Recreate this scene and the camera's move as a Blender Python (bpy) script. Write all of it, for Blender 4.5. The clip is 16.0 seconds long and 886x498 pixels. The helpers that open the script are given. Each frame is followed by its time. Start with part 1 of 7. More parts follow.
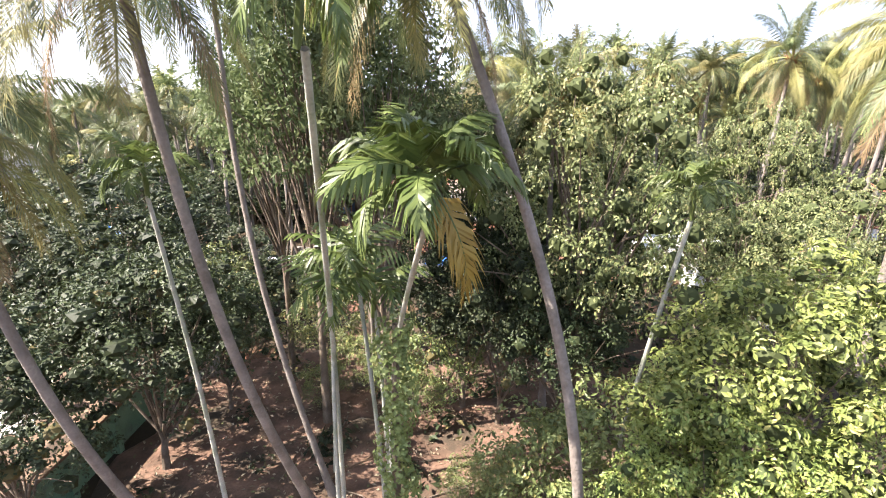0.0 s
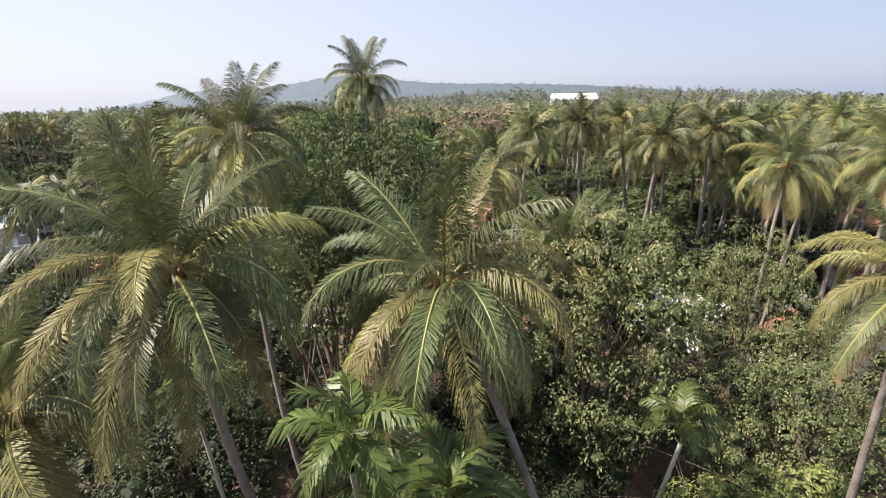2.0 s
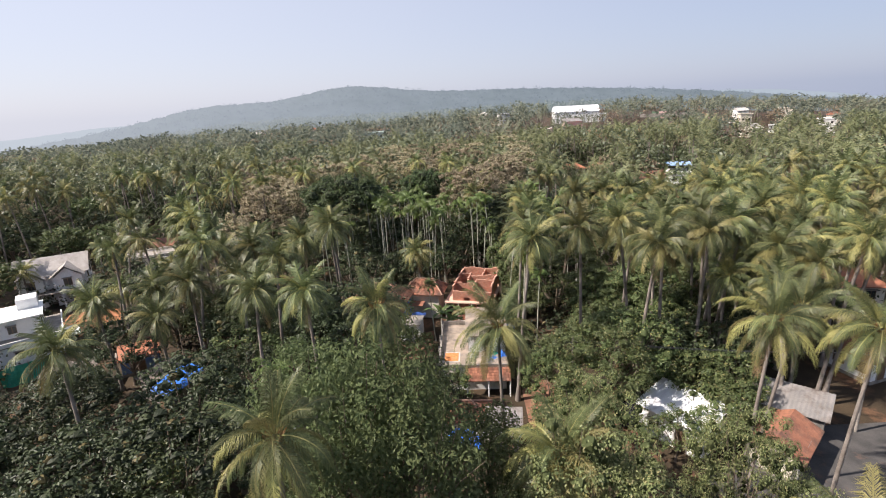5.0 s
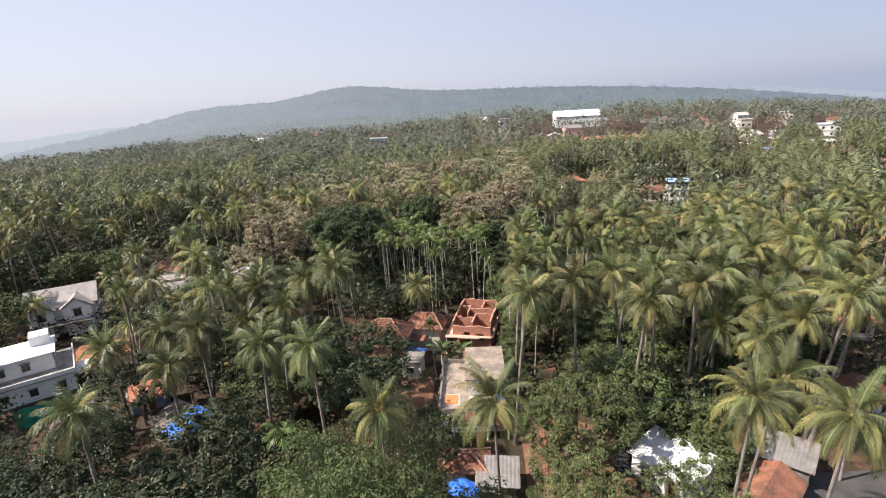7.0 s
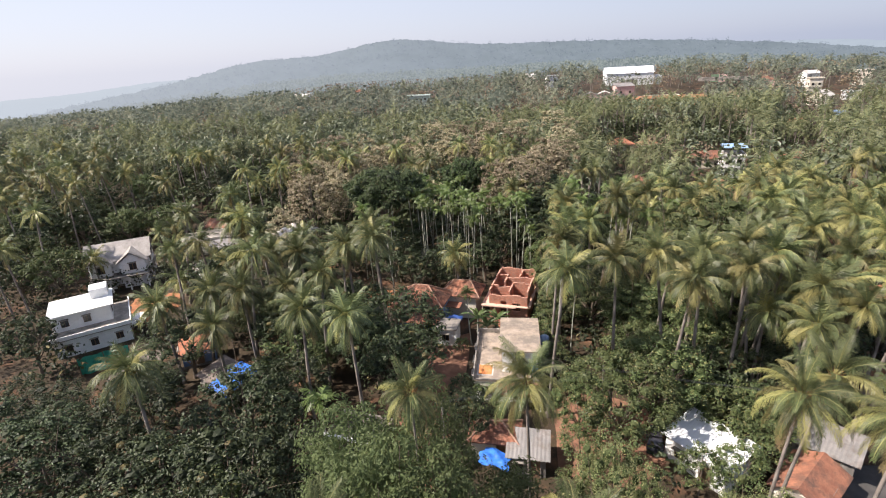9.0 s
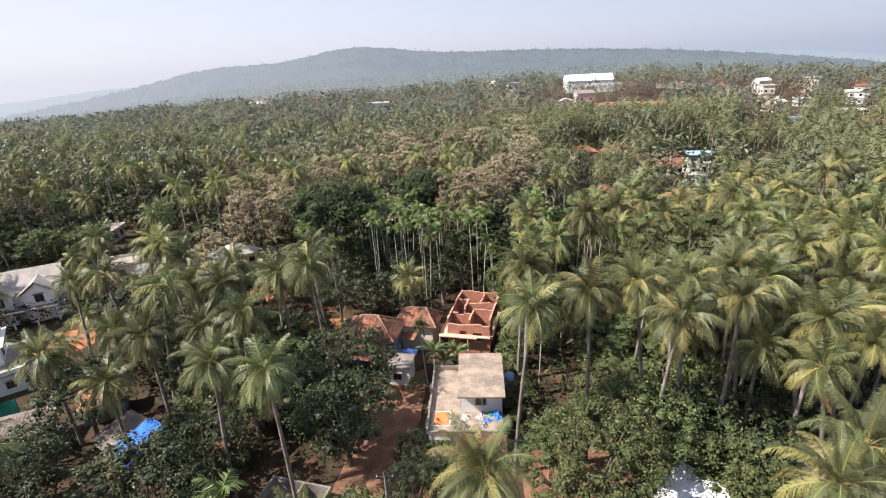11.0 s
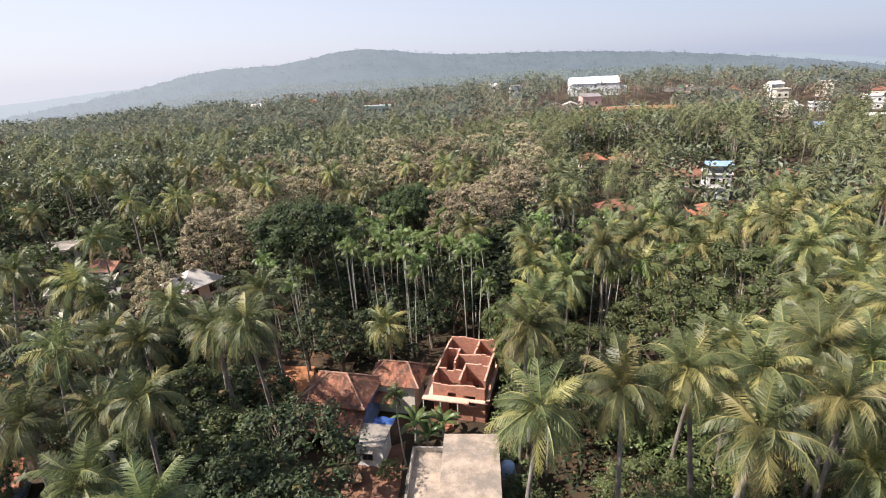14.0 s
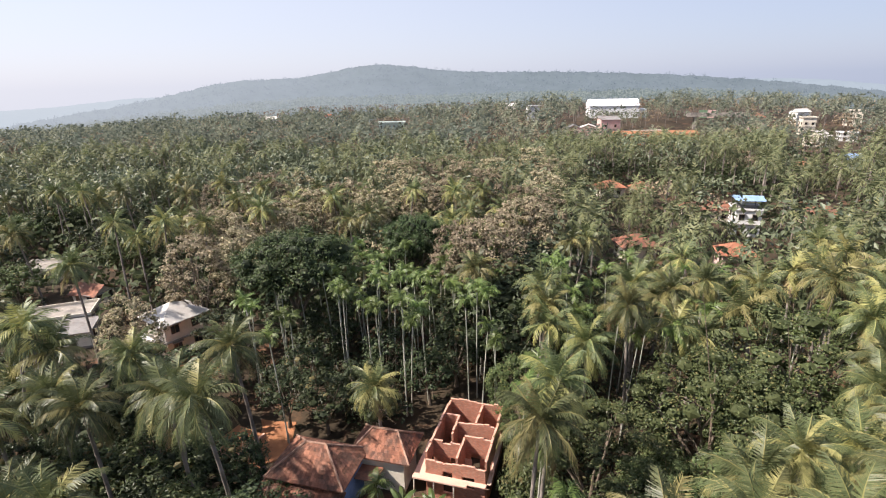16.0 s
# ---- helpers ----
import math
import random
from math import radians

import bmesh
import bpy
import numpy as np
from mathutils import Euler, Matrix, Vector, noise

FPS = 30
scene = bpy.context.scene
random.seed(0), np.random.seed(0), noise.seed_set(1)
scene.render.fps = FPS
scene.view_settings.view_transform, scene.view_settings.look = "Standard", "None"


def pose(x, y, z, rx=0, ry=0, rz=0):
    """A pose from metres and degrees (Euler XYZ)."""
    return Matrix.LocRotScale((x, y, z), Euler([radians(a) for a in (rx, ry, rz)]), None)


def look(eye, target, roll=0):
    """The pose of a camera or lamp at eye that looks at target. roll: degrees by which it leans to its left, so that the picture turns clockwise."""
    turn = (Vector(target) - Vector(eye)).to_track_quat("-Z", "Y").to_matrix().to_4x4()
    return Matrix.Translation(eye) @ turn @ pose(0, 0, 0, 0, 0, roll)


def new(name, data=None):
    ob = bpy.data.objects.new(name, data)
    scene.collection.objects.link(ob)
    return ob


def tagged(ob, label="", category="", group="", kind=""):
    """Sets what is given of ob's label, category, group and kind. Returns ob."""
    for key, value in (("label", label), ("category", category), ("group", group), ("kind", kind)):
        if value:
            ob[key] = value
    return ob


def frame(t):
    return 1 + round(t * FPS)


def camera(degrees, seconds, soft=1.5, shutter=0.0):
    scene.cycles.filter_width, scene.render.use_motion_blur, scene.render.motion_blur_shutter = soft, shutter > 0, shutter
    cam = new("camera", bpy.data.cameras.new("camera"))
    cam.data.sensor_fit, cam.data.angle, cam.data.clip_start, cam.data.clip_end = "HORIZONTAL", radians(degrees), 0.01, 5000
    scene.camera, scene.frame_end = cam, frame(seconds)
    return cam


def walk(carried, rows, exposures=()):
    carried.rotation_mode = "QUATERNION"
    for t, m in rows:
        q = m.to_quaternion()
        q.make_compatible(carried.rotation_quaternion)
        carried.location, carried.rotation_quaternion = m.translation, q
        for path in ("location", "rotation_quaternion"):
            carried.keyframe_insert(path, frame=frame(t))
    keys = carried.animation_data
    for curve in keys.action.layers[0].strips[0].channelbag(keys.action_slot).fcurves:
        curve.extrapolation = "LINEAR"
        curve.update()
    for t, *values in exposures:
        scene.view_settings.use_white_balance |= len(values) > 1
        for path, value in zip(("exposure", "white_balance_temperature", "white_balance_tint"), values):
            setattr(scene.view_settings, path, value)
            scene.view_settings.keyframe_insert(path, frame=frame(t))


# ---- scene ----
cam = camera(82.2, 16.0, soft=1.1)
# seconds, eye x y z, yaw, pitch, lean to the right
ROWS = [
    (0.0, 0.21, -0.33, 14.60, -0.16, -16.05, 0.01),
    (0.5, 0.13, -0.44, 16.15, -0.26, -15.83, -0.03),
    (1.0, 0.14, -0.53, 17.84, 0.17, -16.67, 0.59),
    (1.5, 0.06, -0.24, 19.39, 0.58, -16.29, 1.04),
    (2.0, 0.04, -0.01, 21.18, 0.48, -16.82, 0.93),
    (2.5, -0.12, 0.50, 22.91, -0.04, -17.01, 0.31),
    (3.0, -0.05, 0.72, 24.47, 0.40, -17.00, 1.26),
    (3.5, 0.02, 0.73, 26.10, 0.60, -16.32, 1.82),
    (4.0, 0.10, 0.65, 27.71, 0.62, -15.80, 2.79),
    (6.3, 0.72, 0.74, 35.14, 0.75, -17.07, 3.06),
    (6.5, 0.80, 0.68, 35.70, 0.82, -16.80, 3.15),
    (7.0, 0.89, 0.48, 36.97, 0.81, -16.53, 3.26),
    (7.5, 0.99, 0.35, 37.76, 0.48, -16.43, 2.93),
    (8.0, 0.90, 0.26, 38.18, 2.44, -18.55, 3.14),
    (8.2, 0.88, 0.02, 38.48, 6.38, -20.07, 3.67),
    (10.3, 1.84, 7.17, 37.13, 2.74, -21.27, 2.72),
    (10.5, 1.91, 8.06, 37.17, 2.30, -20.90, 3.00),
    (11.0, 2.34, 10.32, 37.02, 1.68, -20.34, 2.91),
    (11.5, 2.68, 12.62, 36.82, 1.73, -20.21, 2.45),
    (12.0, 2.78, 14.80, 36.72, 2.26, -20.09, 2.00),
    (12.5, 2.82, 16.94, 36.71, 2.74, -19.84, 1.57),
    (13.0, 3.15, 19.47, 36.62, 2.48, -19.53, 1.94),
    (13.5, 3.49, 21.73, 36.51, 1.98, -19.74, 2.33),
    (14.0, 3.79, 23.84, 36.53, 1.99, -20.08, 2.78),
    (14.5, 3.98, 25.94, 36.59, 2.25, -19.92, 2.32),
    (15.0, 4.20, 27.94, 36.79, 3.00, -19.46, 1.95),
    (15.5, 4.39, 29.92, 37.23, 3.44, -18.87, 1.67),
    (16.0, 4.52, 32.00, 37.41, 3.95, -18.34, 1.31),
]
walk(cam, [(t, pose(x, y, z, 90 + pitch, lean, yaw)) for t, x, y, z, yaw, pitch, lean in ROWS],
     exposures=[(0.0, 2.25, 6480, 17), (0.5, 2.05, 6480, 17), (1.0, 1.7, 6480, 17), (1.5, 1.32, 6480, 17), (2.0, 1.0, 6480, 17), (3.0, 0.79, 6480, 17), (4.2, 0.78, 6480, 17), (8.2, 0.82, 6480, 17), (10.3, 0.94, 6480, 17), (16.0, 0.92, 6480, 17)])

# ---- light ----
SUN_ELEV, SUN_AZ = 47.0, 257.0  # degrees up, degrees clockwise from ahead (+y)
world = bpy.data.worlds.new("world")
scene.world = world
world.use_nodes = True
wn = world.node_tree
sky = wn.nodes.new("ShaderNodeTexSky")
sky.sky_type = "NISHITA"
sky.sun_disc = False
sky.sun_elevation = radians(SUN_ELEV)
sky.sun_rotation = radians(SUN_AZ)
sky.air_density, sky.dust_density, sky.ozone_density = 1.0, 1.2, 1.5
haze = wn.nodes.new("ShaderNodeMix")  # thin bright haze over the whole sky
haze.data_type = "RGBA"
haze.inputs["Factor"].default_value = 0.65
wn.links.new(sky.outputs[0], haze.inputs["A"])
way = wn.nodes.new("ShaderNodeTexCoord")
toward = wn.nodes.new("ShaderNodeVectorMath")  # the haze glows towards the sun's side
toward.operation = "DOT_PRODUCT"
toward.inputs[1].default_value = (-0.94, 0.34, 0.0)
wn.links.new(way.outputs["Generated"], toward.inputs[0])
side = wn.nodes.new("ShaderNodeMapRange")
side.interpolation_type = "SMOOTHSTEP"
side.inputs["From Min"].default_value, side.inputs["From Max"].default_value = -0.75, 1.05
wn.links.new(toward.outputs["Value"], side.inputs["Value"])
glow = wn.nodes.new("ShaderNodeMix")
glow.data_type = "RGBA"
glow.inputs["A"].default_value, glow.inputs["B"].default_value = (4.2, 5.1, 7.0, 1), (8.4, 9.0, 10.1, 1)
wn.links.new(side.outputs["Result"], glow.inputs["Factor"])
wn.links.new(glow.outputs["Result"], haze.inputs["B"])
wn.links.new(haze.outputs["Result"], wn.nodes["Background"].inputs[0])
wn.nodes["Background"].inputs[1].default_value = 0.063
sun_data = bpy.data.lights.new("sun", "SUN")
sun_data.energy, sun_data.angle, sun_data.color = 5.0, radians(0.6), (1.0, 0.93, 0.82)
sun = new("sun", sun_data)
se, sa = radians(SUN_ELEV), radians(SUN_AZ)
SUN_WAY = Vector((math.sin(sa) * math.cos(se), math.cos(sa) * math.cos(se), math.sin(se)))
sun.matrix_world = look(SUN_WAY * 60, (0, 0, 0))

rng = np.random.default_rng(7)


# ---- materials ----
def nodes_of(name):
    m = bpy.data.materials.new(name)
    m.use_nodes = True
    nt = m.node_tree
    return m, nt, nt.nodes["Principled BSDF"]


def surface(name, a, b, scale=3.0, rough=0.85, metal=0.0, bump=0.3, fine=25.0, c=None, stain=0.6, spec=0.3, piece=0.0):
    """Two tones by a coarse noise, a third tone in stains, fine grain in colour and relief. Sizes in metres."""
    m, nt, bs = nodes_of(name)
    tc = nt.nodes.new("ShaderNodeTexCoord")
    n1 = nt.nodes.new("ShaderNodeTexNoise")
    n1.inputs["Scale"].default_value, n1.inputs["Detail"].default_value = scale, 6
    nt.links.new(tc.outputs["Object"], n1.inputs["Vector"])
    r1 = nt.nodes.new("ShaderNodeValToRGB")
    r1.color_ramp.elements[0].position, r1.color_ramp.elements[1].position = 0.35, 0.65
    r1.color_ramp.elements[0].color, r1.color_ramp.elements[1].color = (*a, 1), (*b, 1)
    nt.links.new(n1.outputs["Fac"], r1.inputs["Fac"])
    n2 = nt.nodes.new("ShaderNodeTexNoise")
    n2.inputs["Scale"].default_value, n2.inputs["Detail"].default_value = fine, 4
    nt.links.new(tc.outputs["Object"], n2.inputs["Vector"])
    col = r1.outputs["Color"]
    if c:
        n3 = nt.nodes.new("ShaderNodeTexNoise")
        n3.inputs["Scale"].default_value, n3.inputs["Detail"].default_value = scale * 0.45, 8
        n3.inputs["Roughness"].default_value = 0.7
        nt.links.new(tc.outputs["Object"], n3.inputs["Vector"])
        r3 = nt.nodes.new("ShaderNodeValToRGB")
        r3.color_ramp.elements[0].position, r3.color_ramp.elements[1].position = stain - 0.08, stain + 0.08
        nt.links.new(n3.outputs["Fac"], r3.inputs["Fac"])
        mx = nt.nodes.new("ShaderNodeMix")
        mx.data_type = "RGBA"
        mx.inputs["B"].default_value = (*c, 1)
        nt.links.new(r3.outputs["Color"], mx.inputs["Factor"])
        nt.links.new(col, mx.inputs["A"])
        col = mx.outputs["Result"]
    hv = nt.nodes.new("ShaderNodeHueSaturation")
    mr = nt.nodes.new("ShaderNodeMapRange")
    mr.inputs["To Min"].default_value, mr.inputs["To Max"].default_value = 0.7, 1.3
    nt.links.new(n2.outputs["Fac"], mr.inputs["Value"])
    nt.links.new(mr.outputs["Result"], hv.inputs["Value"])
    nt.links.new(col, hv.inputs["Color"])
    out = hv.outputs["Color"]
    if piece:
        ge = nt.nodes.new("ShaderNodeNewGeometry")
        pr = nt.nodes.new("ShaderNodeMapRange")
        pr.inputs["To Min"].default_value, pr.inputs["To Max"].default_value = 1 - piece, 1 + piece
        nt.links.new(ge.outputs["Random Per Island"], pr.inputs["Value"])
        h2 = nt.nodes.new("ShaderNodeHueSaturation")
        nt.links.new(pr.outputs["Result"], h2.inputs["Value"])
        nt.links.new(out, h2.inputs["Color"])
        out = h2.outputs["Color"]
    nt.links.new(out, bs.inputs["Base Color"])
    bs.inputs["Roughness"].default_value, bs.inputs["Metallic"].default_value = rough, metal
    bs.inputs["Specular IOR Level"].default_value = spec
    bp = nt.nodes.new("ShaderNodeBump")
    bp.inputs["Strength"].default_value, bp.inputs["Distance"].default_value = bump, 0.05
    nt.links.new(n2.outputs["Fac"], bp.inputs["Height"])
    nt.links.new(bp.outputs["Normal"], bs.inputs["Normal"])
    return m


def leafy(name, a, b, c=None, island=0.5, patch=0.0, rough=0.45, through_light=0.3, spec=0.4):
    """Leaves: a to b by the leaf, moved by the tree (object) and by wide patches; some light passes through."""
    m, nt, bs = nodes_of(name)
    ge = nt.nodes.new("ShaderNodeNewGeometry")
    oi = nt.nodes.new("ShaderNodeObjectInfo")
    mx = nt.nodes.new("ShaderNodeMix")
    mx.data_type = "RGBA"
    mx.inputs["A"].default_value, mx.inputs["B"].default_value = (*a, 1), (*b, 1)
    nt.links.new(ge.outputs["Random Per Island"], mx.inputs["Factor"])
    col = mx.outputs["Result"]
    if c:
        pw = nt.nodes.new("ShaderNodeMath")
        pw.operation = "GREATER_THAN"
        pw.inputs[1].default_value = 0.9
        nt.links.new(ge.outputs["Random Per Island"], pw.inputs[0])
        m2 = nt.nodes.new("ShaderNodeMix")
        m2.data_type = "RGBA"
        m2.inputs["B"].default_value = (*c, 1)
        nt.links.new(pw.outputs[0], m2.inputs["Factor"])
        nt.links.new(col, m2.inputs["A"])
        col = m2.outputs["Result"]
    hv = nt.nodes.new("ShaderNodeHueSaturation")
    mr = nt.nodes.new("ShaderNodeMapRange")
    mr.inputs["To Min"].default_value, mr.inputs["To Max"].default_value = 1 - island, 1 + island
    src = oi.outputs["Random"]
    if patch:
        tc = nt.nodes.new("ShaderNodeTexCoord")
        nz = nt.nodes.new("ShaderNodeTexNoise")
        nz.inputs["Scale"].default_value, nz.inputs["Detail"].default_value = patch, 3
        nt.links.new(tc.outputs["Object"], nz.inputs["Vector"])
        src = nz.outputs["Fac"]
        mr.inputs["From Min"].default_value, mr.inputs["From Max"].default_value = 0.3, 0.7
    nt.links.new(src, mr.inputs["Value"])
    nt.links.new(mr.outputs["Result"], hv.inputs["Value"])
    mh = nt.nodes.new("ShaderNodeMapRange")
    mh.inputs["To Min"].default_value, mh.inputs["To Max"].default_value = 0.485, 0.515
    nt.links.new(src, mh.inputs["Value"])
    nt.links.new(mh.outputs["Result"], hv.inputs["Hue"])
    nt.links.new(col, hv.inputs["Color"])
    nt.links.new(hv.outputs["Color"], bs.inputs["Base Color"])
    bs.inputs["Roughness"].default_value = rough
    bs.inputs["Specular IOR Level"].default_value = spec
    tr = nt.nodes.new("ShaderNodeBsdfTranslucent")
    nt.links.new(hv.outputs["Color"], tr.inputs["Color"])
    ms = nt.nodes.new("ShaderNodeMixShader")
    ms.inputs["Fac"].default_value = through_light
    nt.links.new(bs.outputs[0], ms.inputs[1])
    nt.links.new(tr.outputs[0], ms.inputs[2])
    nt.links.new(ms.outputs[0], nt.nodes["Material Output"].inputs["Surface"])
    return m


def coursed(name, a, b, joint, size, height, rough=0.9):
    """Walling in courses: a brick pattern running round upright walls, with recessed joints."""
    m, nt, bs = nodes_of(name)
    tc = nt.nodes.new("ShaderNodeTexCoord")
    sp = nt.nodes.new("ShaderNodeSeparateXYZ")
    nt.links.new(tc.outputs["Object"], sp.inputs[0])
    ad = nt.nodes.new("ShaderNodeMath")
    nt.links.new(sp.outputs["X"], ad.inputs[0])
    nt.links.new(sp.outputs["Y"], ad.inputs[1])
    cb = nt.nodes.new("ShaderNodeCombineXYZ")
    nt.links.new(ad.outputs[0], cb.inputs["X"])
    nt.links.new(sp.outputs["Z"], cb.inputs["Y"])
    br = nt.nodes.new("ShaderNodeTexBrick")
    br.inputs["Color1"].default_value, br.inputs["Color2"].default_value = (*a, 1), (*b, 1)
    br.inputs["Mortar"].default_value = (*joint, 1)
    br.inputs["Scale"].default_value = 1.0
    br.inputs["Brick Width"].default_value, br.inputs["Row Height"].default_value = size, height
    br.inputs["Mortar Size"].default_value, br.inputs["Bias"].default_value = 0.012, 0.0
    nt.links.new(cb.outputs[0], br.inputs["Vector"])
    nz = nt.nodes.new("ShaderNodeTexNoise")
    nz.inputs["Scale"].default_value, nz.inputs["Detail"].default_value = 2.0, 8
    nt.links.new(tc.outputs["Object"], nz.inputs["Vector"])
    mr = nt.nodes.new("ShaderNodeMapRange")
    mr.inputs["To Min"].default_value, mr.inputs["To Max"].default_value = 0.65, 1.35
    nt.links.new(nz.outputs["Fac"], mr.inputs["Value"])
    hv = nt.nodes.new("ShaderNodeHueSaturation")
    nt.links.new(br.outputs["Color"], hv.inputs["Color"])
    nt.links.new(mr.outputs["Result"], hv.inputs["Value"])
    nt.links.new(hv.outputs["Color"], bs.inputs["Base Color"])
    bs.inputs["Roughness"].default_value = rough
    bp = nt.nodes.new("ShaderNodeBump")
    bp.invert = True
    bp.inputs["Strength"].default_value, bp.inputs["Distance"].default_value = 0.6, 0.02
    nt.links.new(br.outputs["Fac"], bp.inputs["Height"])
    nt.links.new(bp.outputs["Normal"], bs.inputs["Normal"])
    return m


FROND = leafy("frond_green", (0.08, 0.104, 0.042), (0.155, 0.176, 0.074), island=0.3, rough=0.43, through_light=0.26, spec=0.34)
FROND_OLIVE = leafy("frond_olive", (0.215, 0.205, 0.075), (0.33, 0.305, 0.115), island=0.25, rough=0.46, through_light=0.26, spec=0.32)
FROND_DRY = leafy("frond_dry", (0.2, 0.14, 0.065), (0.32, 0.235, 0.115), island=0.25, rough=0.7, through_light=0.15)
# Lighter than frond_green: a little haze is put into the base colour.
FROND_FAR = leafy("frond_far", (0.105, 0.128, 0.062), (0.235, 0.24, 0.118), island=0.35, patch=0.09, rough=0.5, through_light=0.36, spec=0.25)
ARECA = leafy("areca_leaf", (0.07, 0.108, 0.028), (0.155, 0.2, 0.055), island=0.3, rough=0.42, spec=0.4)
ARECA_YELLOW = leafy("areca_yellow", (0.3, 0.2, 0.04), (0.4, 0.29, 0.07), island=0.2, rough=0.5)
LEAF_DARK = leafy("leaf_dark", (0.024, 0.037, 0.016), (0.072, 0.094, 0.04), island=0.25, rough=0.5, through_light=0.18, spec=0.3)
LEAF_MID = leafy("leaf_mid", (0.066, 0.096, 0.034), (0.142, 0.172, 0.064), c=(0.22, 0.21, 0.08), island=0.3, through_light=0.25)
LEAF_CASHEW = leafy("leaf_cashew", (0.115, 0.145, 0.058), (0.275, 0.3, 0.125), c=(0.31, 0.285, 0.135), island=0.3, patch=0.35, through_light=0.34)
LEAF_BRIGHT = leafy("leaf_bright", (0.14, 0.185, 0.05), (0.31, 0.355, 0.1), c=(0.36, 0.35, 0.12), island=0.2, through_light=0.34)
LEAF_DRY = leafy("leaf_dry", (0.25, 0.21, 0.14), (0.45, 0.38, 0.26), c=(0.15, 0.17, 0.075), island=0.25, rough=0.8, through_light=0.2, spec=0.15)
# Greyer than leaf_mid, with some haze in the base colour.
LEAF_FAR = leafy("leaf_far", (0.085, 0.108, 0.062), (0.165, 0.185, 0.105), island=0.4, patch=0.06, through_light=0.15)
LEAF_FAR_DRY = leafy("leaf_far_dry", (0.2, 0.16, 0.112), (0.33, 0.262, 0.18), island=0.3, patch=0.06, rough=0.8, through_light=0.15, spec=0.1)
# Leaf tones kept near black: shade under the trees is put into them.
SHRUB_SHADED = leafy("shaded_shrub_leaf", (0.016, 0.024, 0.011), (0.048, 0.06, 0.024), c=(0.13, 0.11, 0.045), island=0.35, patch=0.25, rough=0.6, through_light=0.14, spec=0.25)
# Darker copy of leaf_dry for crown cores, inner shade put into the tone.
DRY_CORE_SHADE = leafy("dry_core_shade", (0.13, 0.11, 0.068), (0.2, 0.165, 0.105), island=0.2, rough=0.8, through_light=0.2, spec=0.1)
LEAF_RAIN = leafy("rain_tree_leaf", (0.034, 0.058, 0.02), (0.09, 0.125, 0.046), island=0.2, rough=0.5, through_light=0.2, spec=0.3)
LEAF_FEATHER = leafy("feathery_leaf", (0.07, 0.098, 0.04), (0.15, 0.18, 0.075), island=0.2, rough=0.55, through_light=0.35, spec=0.2)
# Darkened leaf tone for the crown cores, standing in for inner shade.
LEAF_CORE_SHADE = leafy("leaf_core_shade", (0.055, 0.07, 0.028), (0.09, 0.11, 0.045), island=0.2, rough=0.7, through_light=0.3, spec=0.15)
LEAF_LOW = leafy("low_wood_leaf", (0.055, 0.072, 0.034), (0.115, 0.135, 0.066), island=0.35, patch=0.05, rough=0.6, through_light=0.3, spec=0.2)
LEAF_VINE = leafy("climber_leaf", (0.14, 0.2, 0.06), (0.27, 0.34, 0.12), island=0.1, rough=0.4, through_light=0.3)
# Paler, greyer copies of the far leaves: distance haze painted into base colour.
FROND_HAZED = leafy("frond_hazed", (0.145, 0.165, 0.115), (0.26, 0.268, 0.18), island=0.3, patch=0.05, rough=0.6, through_light=0.42, spec=0.2)
LEAF_HAZED = leafy("leaf_hazed", (0.115, 0.138, 0.105), (0.19, 0.208, 0.155), island=0.35, patch=0.04, rough=0.6, through_light=0.4, spec=0.2)
# Brighter than leaf_mid: sunlight on the near bushes is put into the colour.
LEAF_UNDER_LIT = leafy("lit_undershrub_leaf", (0.1, 0.13, 0.045), (0.22, 0.25, 0.09), c=(0.3, 0.27, 0.1), island=0.25, through_light=0.28)
BANANA = leafy("banana_leaf", (0.05, 0.09, 0.025), (0.11, 0.155, 0.045), island=0.2, rough=0.45, through_light=0.3)
TRUNK = surface("palm_bark", (0.17, 0.145, 0.125), (0.27, 0.235, 0.205), 1.2, bump=0.6, fine=14, c=(0.13, 0.11, 0.09), stain=0.56)
ARECA_BARK = surface("areca_bark", (0.3, 0.3, 0.25), (0.42, 0.41, 0.35), 1.5, bump=0.4, fine=18, c=(0.2, 0.24, 0.15), stain=0.58)
BARK = surface("bark", (0.12, 0.09, 0.065), (0.2, 0.16, 0.12), 2.0, bump=0.8, fine=16)
HUSK = surface("coconut_husk", (0.2, 0.2, 0.05), (0.3, 0.2, 0.07), 4.0, rough=0.5, fine=10)
FIBRE = surface("palm_fibre", (0.26, 0.13, 0.05), (0.36, 0.22, 0.1), 5.0, bump=0.8, fine=30)
# Litter colours, darkened further for the shade under the grove.
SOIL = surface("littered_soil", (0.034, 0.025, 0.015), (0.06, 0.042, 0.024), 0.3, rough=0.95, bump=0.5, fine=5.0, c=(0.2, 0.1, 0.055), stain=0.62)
# Red soil tones lowered to carry the tree shade over the lane.
LITTER = surface("lane_soil", (0.15, 0.075, 0.048), (0.25, 0.13, 0.082), 0.6, rough=0.95, bump=0.5, fine=6.0, c=(0.16, 0.09, 0.055), stain=0.6)
FOREST_FLOOR = surface("forest_floor", (0.1, 0.06, 0.04), (0.21, 0.125, 0.085), 0.9, rough=0.95, bump=0.7, fine=9.0, c=(0.06, 0.045, 0.03), stain=0.53)
ORANGE_SOIL = surface("orange_soil", (0.27, 0.115, 0.055), (0.38, 0.17, 0.08), 0.8, rough=0.95, bump=0.4, fine=7.0)
